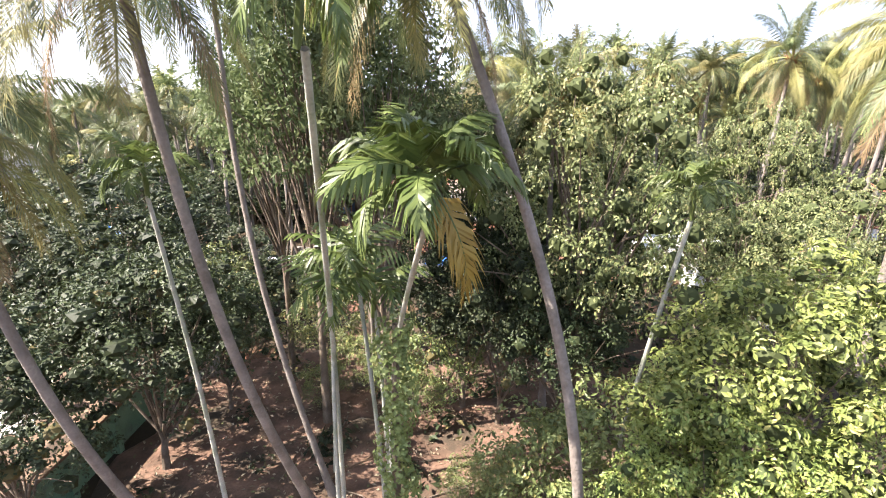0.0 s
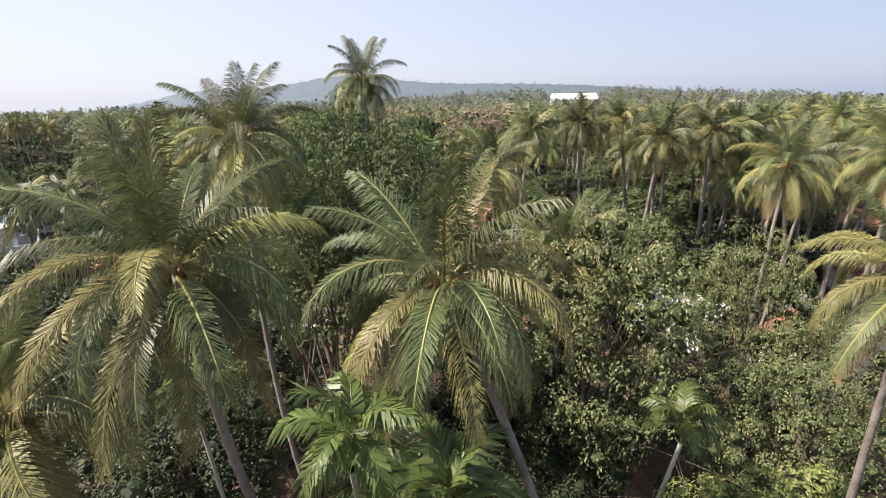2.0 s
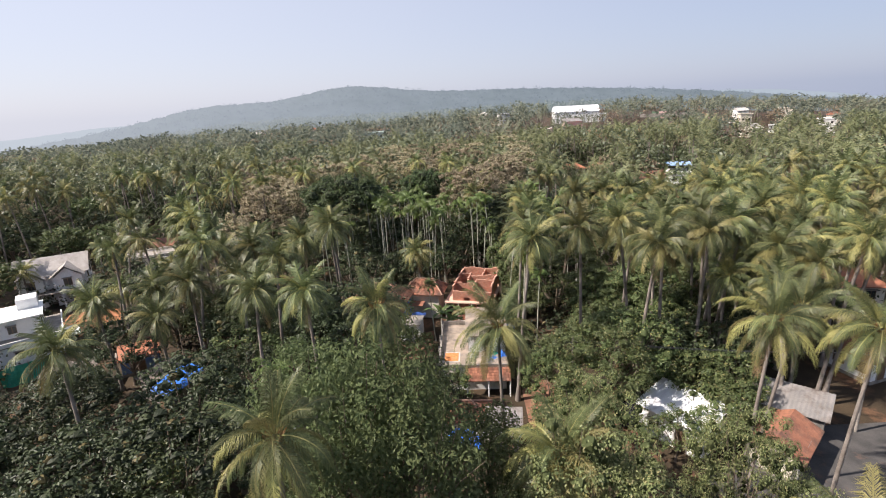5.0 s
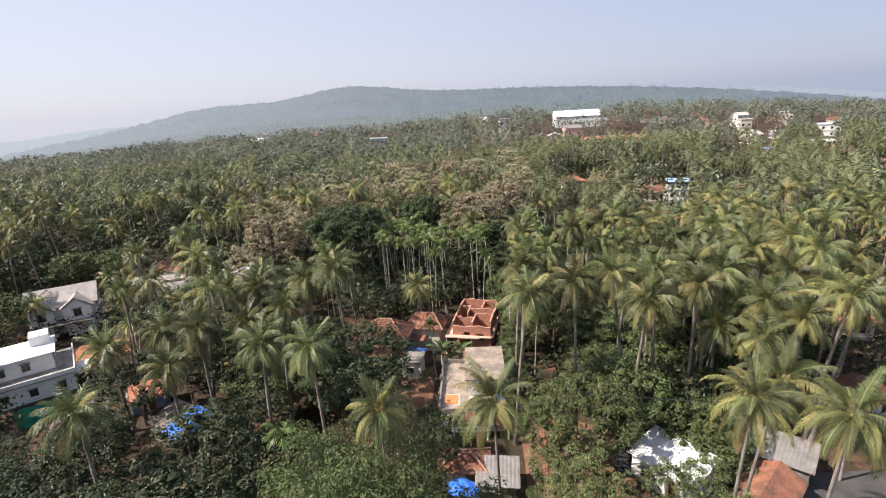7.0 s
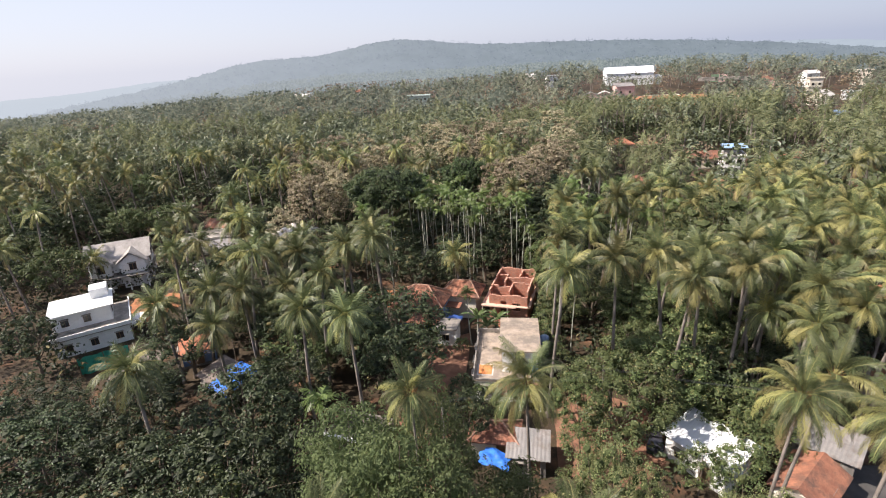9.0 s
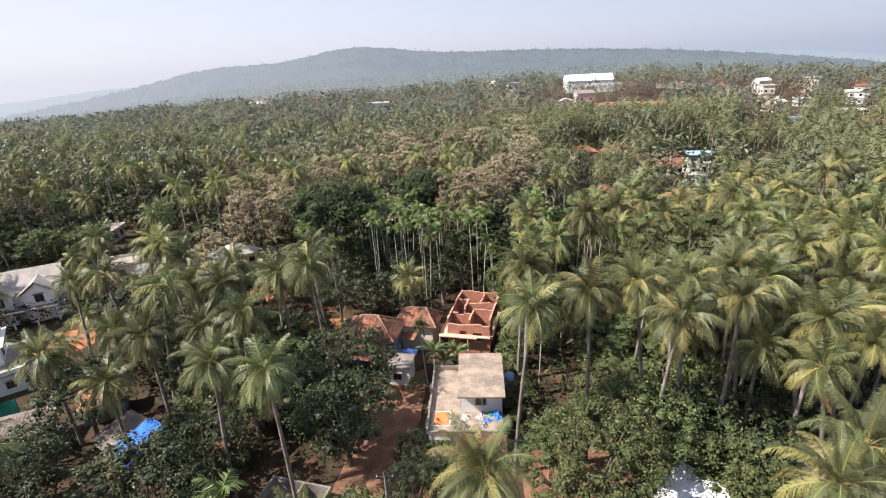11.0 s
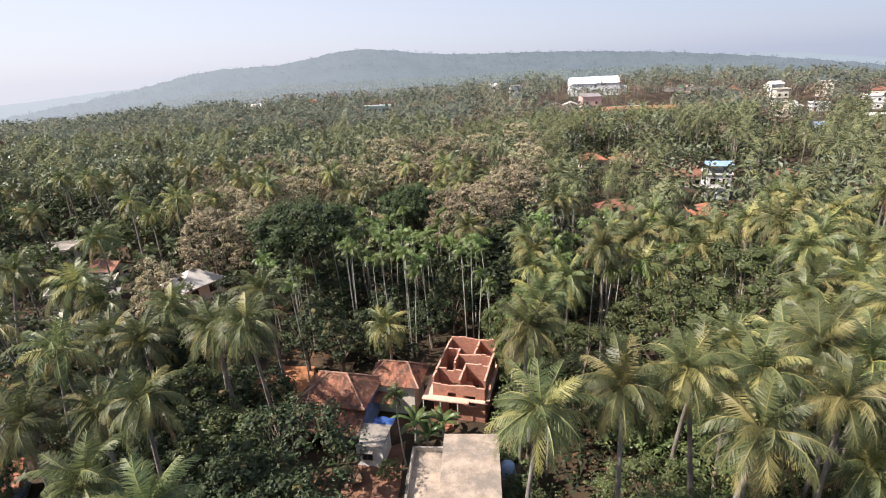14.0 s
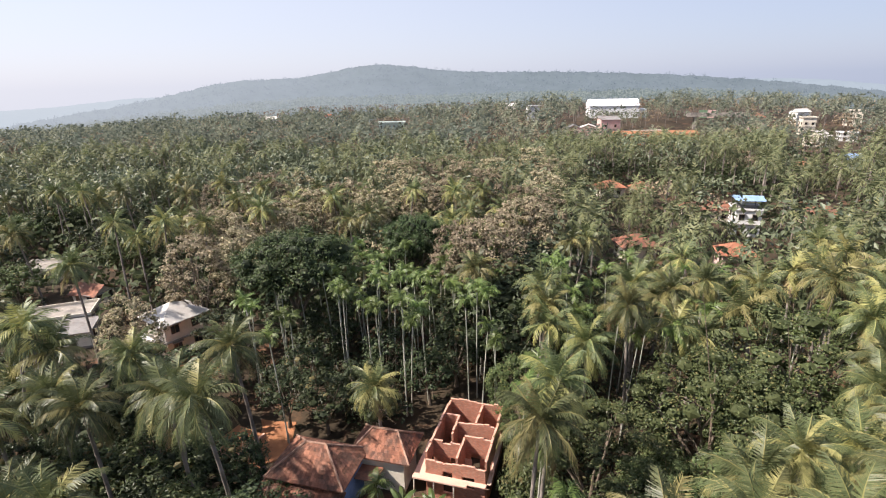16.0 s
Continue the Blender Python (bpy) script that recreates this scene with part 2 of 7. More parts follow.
ASPHALT = surface("asphalt", (0.05, 0.048, 0.046), (0.085, 0.08, 0.075), 0.7, fine=30, c=(0.16, 0.1, 0.07), stain=0.66)
WHITE = surface("white_plaster", (0.72, 0.72, 0.7), (0.8, 0.8, 0.78), 0.8, bump=0.1, c=(0.5, 0.48, 0.44), stain=0.66)
CREAM = surface("cream_plaster", (0.62, 0.56, 0.45), (0.7, 0.64, 0.54), 0.8, bump=0.1, c=(0.4, 0.36, 0.3), stain=0.66)
PINK = surface("pink_plaster", (0.55, 0.36, 0.32), (0.62, 0.42, 0.38), 0.6, bump=0.1, c=(0.4, 0.28, 0.25), stain=0.66)
BLUE_WALL = surface("blue_wash", (0.14, 0.22, 0.42), (0.2, 0.3, 0.5), 0.9, bump=0.1, c=(0.3, 0.32, 0.36), stain=0.62)
CONCRETE = surface("concrete", (0.24, 0.213, 0.182), (0.36, 0.325, 0.28), 0.9, bump=0.25, fine=12, c=(0.14, 0.13, 0.118), stain=0.52)
WHITE_SHEET = surface("white_sheet", (0.75, 0.76, 0.77), (0.82, 0.82, 0.82), 0.3, rough=0.4, bump=0.05, c=(0.6, 0.6, 0.6), stain=0.68)
GREY_SHEET = surface("grey_sheet", (0.2, 0.19, 0.18), (0.3, 0.28, 0.26), 0.6, rough=0.6, bump=0.15, c=(0.13, 0.1, 0.08), stain=0.56)
RUST_SHEET = surface("rusty_sheet", (0.14, 0.115, 0.1), (0.23, 0.19, 0.165), 0.8, rough=0.75, bump=0.2, c=(0.1, 0.07, 0.05), stain=0.54)
BLUE_TARP = surface("blue_tarp", (0.03, 0.13, 0.5), (0.05, 0.2, 0.62), 2.0, rough=0.4, bump=0.5, fine=6)
BLUE_SHEET = surface("blue_sheet", (0.2, 0.31, 0.48), (0.27, 0.39, 0.56), 0.7, rough=0.45, bump=0.1)
DARK_TARP = surface("dark_blue_tarp", (0.03, 0.07, 0.22), (0.045, 0.1, 0.3), 2.0, rough=0.5, bump=0.5, fine=6)
GREEN_NET = surface("green_net", (0.02, 0.22, 0.15), (0.04, 0.3, 0.2), 2.0, rough=0.7, bump=0.5, fine=8)
TILE = surface("clay_tile", (0.22, 0.092, 0.058), (0.34, 0.15, 0.09), 1.2, rough=0.85, bump=0.3, fine=12, c=(0.13, 0.075, 0.055), stain=0.52, piece=0.4)
TILE_NEW = surface("bright_clay_tile", (0.34, 0.13, 0.075), (0.44, 0.19, 0.11), 0.8, rough=0.85, bump=0.3, fine=12, c=(0.2, 0.095, 0.06), stain=0.55, piece=0.35)
TIMBER = surface("timber", (0.12, 0.075, 0.045), (0.2, 0.13, 0.08), 3.0, fine=20)
BRICKS = coursed("red_brick", (0.38, 0.14, 0.085), (0.5, 0.21, 0.13), (0.3, 0.2, 0.15), 0.24, 0.09)
BRICK_TOP = surface("brick_top", (0.5, 0.26, 0.18), (0.6, 0.36, 0.27), 2.5, fine=10)
RENDER = surface("salmon_render", (0.56, 0.36, 0.27), (0.64, 0.43, 0.33), 0.8, bump=0.15, c=(0.45, 0.28, 0.2), stain=0.64)
GLASS = surface("window_pane", (0.02, 0.022, 0.025), (0.035, 0.04, 0.045), 2.0, rough=0.12, bump=0.0, spec=0.6)
IRON = surface("dark_metal", (0.04, 0.04, 0.045), (0.08, 0.08, 0.085), 4.0, rough=0.4, metal=0.6, bump=0.1)
RUBBER = surface("rubber", (0.02, 0.02, 0.02), (0.035, 0.035, 0.035), 5.0, rough=0.8)
GRAIN = surface("drying_grain", (0.48, 0.16, 0.05), (0.58, 0.27, 0.1), 3.0, fine=20, c=(0.4, 0.22, 0.12), stain=0.6)
CLOTH = surface("pale_cloth", (0.42, 0.4, 0.36), (0.55, 0.53, 0.5), 3.0, bump=0.5, fine=9)
BLUE_PLASTIC = surface("blue_plastic", (0.2, 0.28, 0.42), (0.26, 0.35, 0.5), 2.0, rough=0.35)
GREEN_WALL = surface("green_wash", (0.12, 0.2, 0.12), (0.17, 0.26, 0.16), 1.0, c=(0.1, 0.1, 0.08), stain=0.6)


# ---- geometry helpers ----
class Geo:
    """A mesh in the making: rows of corners and of faces (3 or 4 corners), each with a material's number."""

    def __init__(self):
        self.v, self.f, self.m, self.n = [], [], [], 0

    def add(self, v, f, m=0):
        v, f = np.asarray(v, float).reshape(-1, 3), np.asarray(f, int)
        self.v.append(v)
        self.f.append(f + self.n)
        self.m.append(np.full(len(f), m) if np.isscalar(m) else np.asarray(m))
        self.n += len(v)
        return self

    def merge(self, other, mat4=None):
        for v, f, m, start in zip(other.v, other.f, other.m, np.cumsum([0] + [len(x) for x in other.v[:-1]])):
            w = v if mat4 is None else v @ mat4[:3, :3].T + mat4[:3, 3]
            self.add(w, f - start, m)
        return self

    def flat(self):
        """Corners, triangles and quads each in one array."""
        v = np.concatenate(self.v)
        t = [(f, m) for f, m in zip(self.f, self.m) if f.shape[1] == 3]
        q = [(f, m) for f, m in zip(self.f, self.m) if f.shape[1] == 4]
        cat = lambda rows, k: (np.concatenate([r[0] for r in rows]), np.concatenate([r[1] for r in rows])) if rows else (np.zeros((0, k), int), np.zeros(0, int))
        return v, cat(t, 3), cat(q, 4)

    def mesh(self, name, mats, smooth=False):
        v, (t, tm), (q, qm) = self.flat()
        me = bpy.data.meshes.new(name)
        me.vertices.add(len(v))
        me.vertices.foreach_set("co", v.ravel())
        me.loops.add(t.size + q.size)
        me.loops.foreach_set("vertex_index", np.concatenate([t.ravel(), q.ravel()]).astype(np.int32))
        me.polygons.add(len(t) + len(q))
        me.polygons.foreach_set("loop_start", np.concatenate([np.arange(len(t)) * 3, t.size + np.arange(len(q)) * 4]).astype(np.int32))
        me.polygons.foreach_set("material_index", np.concatenate([tm, qm]).astype(np.int32))
        me.polygons.foreach_set("use_smooth", np.full(len(t) + len(q), smooth))
        for m in mats:
            me.materials.append(m)
        me.update(calc_edges=True)
        me.validate()
        return me


def part(name, geo, mats, parent, label="", smooth=False):
    """One mesh object under a thing or a part."""
    mats = mats if isinstance(mats, (list, tuple)) else [mats]
    ob = new(name, geo.mesh(name, mats, smooth) if isinstance(geo, Geo) else geo)
    ob.parent = parent
    return tagged(ob, label)


def thing(name, label, category, m=None, group="", kind=""):
    ob = new(name)
    ob.empty_display_size = 0.3
    if m is not None:
        ob.matrix_world = m
    return tagged(ob, label, category, group, kind)


def solid(name, geo, mats, label, category, m=None, group="", kind="", smooth=False):
    mats = mats if isinstance(mats, (list, tuple)) else [mats]
    ob = new(name, geo.mesh(name, mats, smooth))
    if m is not None:
        ob.matrix_world = m
    return tagged(ob, label, category, group, kind)


BOX_F = [(0, 3, 2, 1), (4, 5, 6, 7), (0, 1, 5, 4), (1, 2, 6, 5), (2, 3, 7, 6), (3, 0, 4, 7)]


def box(g, x0, y0, z0, x1, y1, z1, m=0):
    g.add([(x0, y0, z0), (x1, y0, z0), (x1, y1, z0), (x0, y1, z0), (x0, y0, z1), (x1, y0, z1), (x1, y1, z1), (x0, y1, z1)], BOX_F, m)
    return g


def boxes(*rows):
    g = Geo()
    for r in rows:
        box(g, *r)
    return g


def tube(g, pts, radii, sides=8, m=0):
    """A round bar along a line of points, with a radius at each."""
    pts, radii = np.asarray(pts, float), np.asarray(radii, float)
    d = np.gradient(pts, axis=0)
    d /= np.linalg.norm(d, axis=1)[:, None] + 1e-9
    ref = np.where(np.abs(d[:, 2:3]) > 0.9, [[1.0, 0, 0]], [[0, 0, 1.0]])
    u = np.cross(d, ref)
    u /= np.linalg.norm(u, axis=1)[:, None] + 1e-9
    w = np.cross(d, u)
    a = np.arange(sides) * 2 * np.pi / sides
    ring = pts[:, None] + radii[:, None, None] * (np.cos(a)[None, :, None] * u[:, None] + np.sin(a)[None, :, None] * w[:, None])
    n = len(pts)
    i = np.arange(n - 1)[:, None] * sides
    j = np.arange(sides)[None]
    k = (j + 1) % sides
    f = np.stack([i + j, i + k, i + sides + k, i + sides + j], -1).reshape(-1, 4)
    v = ring.reshape(-1, 3)
    g.add(v, f, m)
    return g


def spin(a):
    c, s = np.cos(a), np.sin(a)
    return np.array([[c, -s, 0], [s, c, 0], [0, 0, 1.0]])


def ease(t):
    t = np.clip(t, 0, 1)
    return t * t * (3 - 2 * t)


def ground_z(x, y):
    """The lie of the land: flat round the houses, rising gently ahead on the right, falling away far out to both sides."""
    r = math.hypot(x, y)
    az = abs(math.degrees(math.atan2(x, max(y, 1.0))))
    far = 9 * ease((y - 240) / 260) * ease((x + 120) / 200) * ease((1000 - y) / 400)
    left = -34 * ease((r - 200) / 1000) * ease((az - 16) / 30)
    out = -170 * ease((r - 1050) / 900)
    return float(far + left + out)


# ---- ground ----
def ground_sheet():
    g = Geo()
    xs = np.concatenate([np.linspace(-4500, -300, 12), np.linspace(-260, 320, 59), np.linspace(380, 4500, 12)])
    ys = np.concatenate([np.linspace(-1500, -100, 6), np.linspace(-60, 560, 63), np.linspace(640, 4800, 14)])
    X, Y = np.meshgrid(xs, ys)
    Z = np.array([[ground_z(a, b) for a in xs] for b in ys])
    Z += np.where((X > -260) & (X < 320) & (Y > -60) & (Y < 560), 0.06 * np.sin(X * 0.7) * np.cos(Y * 0.9), 0)
    n, m = len(xs), len(ys)
    i = (np.arange(m - 1)[:, None] * n + np.arange(n - 1)[None]).ravel()
    g.add(np.stack([X, Y, Z], -1).reshape(-1, 3), np.stack([i, i + 1, i + n + 1, i + n], 1))
    return g


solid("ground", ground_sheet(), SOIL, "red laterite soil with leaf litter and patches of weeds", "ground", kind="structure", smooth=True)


def patch(name, label, category, outline, mat, z=0.07, rim=0.5):
    """A thin lie of other soil or paving with a wavering edge."""
    g = Geo()
    o = np.asarray(outline, float)
    ring = []
    for a, b in zip(o, np.roll(o, -1, 0)):
        k = max(2, int(np.hypot(*(b - a)) / 1.5))
        ring += [a + (b - a) * t + rng.normal(0, 0.12 * rim, 2) for t in np.arange(k) / k]
    ring = np.array(ring)
    c = ring.mean(0)
    n = len(ring)
    v = np.concatenate([[[*c, z]], np.c_[ring, np.full(n, z)], np.c_[c + (ring - c) * 1.03, np.full(n, -0.1)]])
    k = np.arange(n)
    g.add(v, np.stack([0 * k, 1 + k, 1 + (k + 1) % n], 1))
    g.add(np.zeros((0, 3)), np.stack([1 + k, 1 + n + k, 1 + n + (k + 1) % n, 1 + (k + 1) % n], 1) - len(v))
    return solid(name, g, mat, label, category, kind="structure")


patch("lane", "dirt lane of trodden red soil between the houses", "path", [(-11, 33), (-6, 34), (-4.2, 47), (-3.2, 60), (-3.4, 66), (-7.5, 63.5), (-9.5, 57), (-11, 46)], LITTER)
patch("yard", "bare red earth yard beside the white house", "yard", [(6.5, 40), (13, 38), (18, 43), (17, 50), (11, 53), (7, 50)], LITTER, 0.074)
patch("road", "grey asphalt road edged with red soil", "road", [(22, 30), (60, 38), (62, 43), (32, 42), (20, 36)], ASPHALT, 0.078)
patch("orange_yard", "freshly dug orange laterite yard behind the tiled house", "yard", [(-21.2, 80.6), (-16.6, 80.2), (-15.4, 76.0), (-18.0, 72.8), (-20.2, 74.0), (-20.0, 77.4)], ORANGE_SOIL, 0.082, 2.2)
patch("orange_yard", "patch of freshly dug orange laterite among palms", "yard", [(-26.8, 75.4), (-24.2, 75.6), (-23.4, 72.4), (-25.8, 71.6)], ORANGE_SOIL, 0.086, 2.2)
patch("orange_yard", "trodden orange earth yard beside the white villas", "yard", [(-63, 70), (-56, 69), (-53.5, 75), (-57, 80), (-64, 78)], ORANGE_SOIL, 0.098, 2.0)
patch("clearing", "orange laterite clearing below the white villa", "yard", [(-40, 84), (-33, 82), (-31, 91), (-36, 96), (-40, 92)], ORANGE_SOIL, 0.086)
patch("litter_floor", "red forest floor strewn with dry leaves", "ground", [(-13.2, 5), (12, 5), (13, 20), (6, 27), (-5, 29), (-13.2, 26)], FOREST_FLOOR, 0.09, 2.0)
patch("far_cutting", "orange earth cutting below a row of buildings", "earth bank", [(78, 318), (120, 314), (125, 330), (80, 334)], ORANGE_SOIL, 8.0)


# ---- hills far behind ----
# Emission strength of far hills and woods, standing in for airlight.
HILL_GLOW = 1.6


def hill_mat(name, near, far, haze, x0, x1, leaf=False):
    """Wooded hills with distance haze put into a glowing colour, thicker towards x0."""
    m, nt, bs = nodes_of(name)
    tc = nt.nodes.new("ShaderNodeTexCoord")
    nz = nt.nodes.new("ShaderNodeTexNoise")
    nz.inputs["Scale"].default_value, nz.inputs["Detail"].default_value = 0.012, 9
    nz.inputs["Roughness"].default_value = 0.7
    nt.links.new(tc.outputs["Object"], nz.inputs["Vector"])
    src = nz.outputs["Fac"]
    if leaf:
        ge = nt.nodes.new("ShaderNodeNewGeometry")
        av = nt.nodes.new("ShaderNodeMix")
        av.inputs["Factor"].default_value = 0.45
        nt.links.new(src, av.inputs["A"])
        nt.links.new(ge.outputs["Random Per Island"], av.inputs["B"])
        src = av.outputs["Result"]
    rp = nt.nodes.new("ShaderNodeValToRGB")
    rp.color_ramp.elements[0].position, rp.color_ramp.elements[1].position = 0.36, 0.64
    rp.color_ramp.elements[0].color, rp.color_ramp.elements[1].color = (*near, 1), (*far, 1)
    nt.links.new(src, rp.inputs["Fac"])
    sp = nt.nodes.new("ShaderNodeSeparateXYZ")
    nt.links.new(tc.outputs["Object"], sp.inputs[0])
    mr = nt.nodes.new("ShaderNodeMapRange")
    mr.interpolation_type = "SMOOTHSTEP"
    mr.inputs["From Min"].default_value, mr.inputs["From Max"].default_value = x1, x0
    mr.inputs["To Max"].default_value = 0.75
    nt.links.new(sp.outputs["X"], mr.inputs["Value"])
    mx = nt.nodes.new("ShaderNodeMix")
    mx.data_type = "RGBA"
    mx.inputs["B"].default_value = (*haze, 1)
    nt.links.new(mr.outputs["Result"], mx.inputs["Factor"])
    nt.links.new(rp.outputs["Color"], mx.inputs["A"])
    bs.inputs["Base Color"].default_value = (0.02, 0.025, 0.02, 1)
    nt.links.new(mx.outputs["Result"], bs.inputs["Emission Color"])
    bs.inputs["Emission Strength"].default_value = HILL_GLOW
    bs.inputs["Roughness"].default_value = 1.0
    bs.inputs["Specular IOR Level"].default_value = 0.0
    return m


def ridge(name, label, dist, az0, az1, foot, profile, mat, rough=1.0):
    """A range of hills: an arc round the viewer whose crest rises by a broad arch and swells on it (azimuth, width, height in degrees above eye level)."""
    g = Geo()
    n = int((az1 - az0) * 9)
    az = np.linspace(az0, az1, n)
    e = profile[0] + profile[1] * az ** 2
    for c, w, h in profile[2]:
        e = e + h * np.exp(-((az - c) / w) ** 2)
    crest = rough * (rng.normal(0, 0.028, n) + 0.05 * np.sin(az * 3.1) * np.sin(az * 1.3 + 1))
    rows = []
    for k, t in enumerate(np.linspace(0, 1, 7)):
        d = dist * (0.72 + 0.28 * t)
        top = 37 + dist * np.tan(np.radians(e + crest * (k == 6)))
        z = foot + (top - foot) * t ** 1.25
        rows.append(np.stack([d * np.sin(np.radians(az)), d * np.cos(np.radians(az)), z], 1))
    rows.append(rows[-1] * [1.12, 1.12, 1] - [0, 0, dist * 0.08])
    v = np.concatenate(rows)
    i = (np.arange(len(rows) - 1)[:, None] * n + np.arange(n - 1)[None]).ravel()
    g.add(v, np.stack([i, i + 1, i + n + 1, i + n], 1))
    solid(name, g, mat, label, "hill", kind="structure", smooth=True)
    return np.stack(rows[:7])


# Haze here is emission colour on the slopes; no air is modelled.
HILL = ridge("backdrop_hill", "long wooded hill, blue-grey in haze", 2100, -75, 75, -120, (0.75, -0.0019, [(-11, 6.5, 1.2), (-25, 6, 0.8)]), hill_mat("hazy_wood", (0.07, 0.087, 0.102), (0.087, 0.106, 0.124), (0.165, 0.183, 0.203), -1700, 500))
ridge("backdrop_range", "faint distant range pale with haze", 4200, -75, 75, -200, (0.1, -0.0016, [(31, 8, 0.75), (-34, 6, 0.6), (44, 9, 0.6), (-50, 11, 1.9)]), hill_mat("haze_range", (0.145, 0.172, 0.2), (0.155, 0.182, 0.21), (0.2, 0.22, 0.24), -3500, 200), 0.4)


# ---- plants ----
def frond(L, e0, bend, pairs, leaf, width, droop, parts=2, loose=1.0):
    """A feather leaf in the x-z plane: a bowed midrib with leaflets on both sides. e0: its rise at the base, bend: how far it bows, in degrees."""
    g = Geo()
    n = 10 if parts == 2 else 6
    s = np.linspace(0, 1, n)
    e = np.radians(e0 - bend * s ** 1.25)
    step = L / (n - 1)
    r = np.concatenate([[0], np.cumsum(np.cos(e[:-1]) * step)])
    z = np.concatenate([[0], np.cumsum(np.sin(e[:-1]) * step)])
    # midrib: a ridge of two strips
    wr = (0.055 if parts == 2 else 0.07) * (1 - 0.85 * s) * L / 4
    ax = np.zeros(n)
    v = np.stack([np.stack([r, -wr, z], 1), np.stack([r, ax, z + wr], 1), np.stack([r, wr, z], 1)], 1).reshape(-1, 3)
    i = np.arange(n - 1) * 3
    f = np.concatenate([np.stack([i, i + 3, i + 4, i + 1], 1), np.stack([i + 1, i + 4, i + 5, i + 2], 1)])
    g.add(v, f, 1)
    t = np.linspace(0.16, 0.985, pairs)
    P = np.stack([np.interp(t, s, r), 0 * t, np.interp(t, s, z)], 1)
    et = np.interp(t, s, e)
    T = np.stack([np.cos(et), 0 * t, np.sin(et)], 1)
    N = np.stack([-np.sin(et), 0 * t, np.cos(et)], 1)
    ln = leaf * (0.3 + 0.7 * np.sin(np.pi * np.clip(0.2 + 0.74 * t, 0, 1)) ** 0.9)
    for side in (-1, 1):
        sw = np.radians(27 + 38 * t) + rng.normal(0, 0.1 * loose, pairs)
        S = np.array([0, side, 0])[None]
        d0 = S * np.cos(sw)[:, None] + T * np.sin(sw)[:, None] + N * (0.06 + rng.normal(0, 0.1 * loose, pairs))[:, None]
        d0 /= np.linalg.norm(d0, axis=1)[:, None]
        d1 = d0 + np.array([0, 0, -1.0])[None] * (droop + rng.normal(0, 0.22 * loose, pairs))[:, None]
        d1 /= np.linalg.norm(d1, axis=1)[:, None]
        l = (ln * rng.uniform(0.85, 1.08, pairs))[:, None]
        h = T * width / 2
        mid = P + d0 * l * 0.45
        tip = mid + d1 * l * 0.55
        k = np.arange(pairs)[:, None]
        if parts == 2:
            v = np.stack([P - h * 0.6, P + h * 0.6, mid + h, mid - h, tip], 1).reshape(-1, 3)
            g.add(v, k * 5 + np.array([[0, 1, 2, 3]]), 0)
            g.add(np.zeros((0, 3)), k * 5 + np.array([[3, 2, 4]]) - len(v), 0)
        else:
            v = np.stack([P - h * 0.9, P + h * 0.9, tip + h * 0.34, tip - h * 0.34], 1).reshape(-1, 3)
            g.add(v, k * 4 + np.array([[0, 1, 2, 3]]), 0)
    return g


def at(geo_m, yaw, lift=0.0, r0=0.0, scale=1.0, twist=0.0):
    """A 4 x 4 place: out from the axis at yaw."""
    m = np.eye(4)
    tw = np.array([[1, 0, 0], [0, np.cos(twist), -np.sin(twist)], [0, np.sin(twist), np.cos(twist)]])
    m[:3, :3] = spin(yaw) @ tw * scale
    m[:3, 3] = spin(yaw) @ np.array([r0, 0, lift])
    return m


def frond_lie(u):
    """Rise and bow of a coconut leaf by its age u, 0 the youngest, 1 the oldest."""
    e0 = 88 - 140 * u
    return e0, min(24 + 112 * min(1.0, (u / 0.4) ** 1.25) * (1 - 0.35 * u), e0 + 94)


def frond_table(count, olive=0.54):
    """For each leaf of a coconut crown: yaw, rise, bow, tone (0 green, 1 olive, 2 dry), age."""
    out = []
    for k in range(count):
        u = ((k + 0.5) / count) ** 0.88
        e0, bend = frond_lie(u)
        tone = 2 if u > 0.94 else (1 if rng.random() < 0.22 * olive + olive * u else 0)
        out.append((k * 2.39996 + rng.normal(0, 0.15), e0 + rng.normal(0, 6), bend + rng.normal(0, 7), tone, u))
    return out


def coconuts(g, n, m):
    """A cluster of nuts under the leaves."""
    for k in range(n):
        a, rr = rng.uniform(0, 6.28), 0.17
        c = np.array([0.36 * np.cos(a), 0.36 * np.sin(a), -0.35 - rng.uniform(0, 0.45)])
        q = np.array([(1, 0, 0), (0, 1, 0), (-1, 0, 0), (0, -1, 0), (0, 0, 1.25), (0, 0, -1.25), (0.7, 0.7, 0.5), (-0.7, 0.7, 0.5), (-0.7, -0.7, 0.5), (0.7, -0.7, 0.5)]) * rr
        f = [(0, 6, 9), (6, 4, 9), (1, 7, 6), (7, 4, 6), (2, 8, 7), (8, 4, 7), (3, 9, 8), (9, 4, 8), (0, 1, 6), (1, 2, 7), (2, 3, 8), (3, 0, 9), (1, 0, 5), (2, 1, 5), (3, 2, 5), (0, 3, 5)]
        g.add(q + c, f, m)
    return g


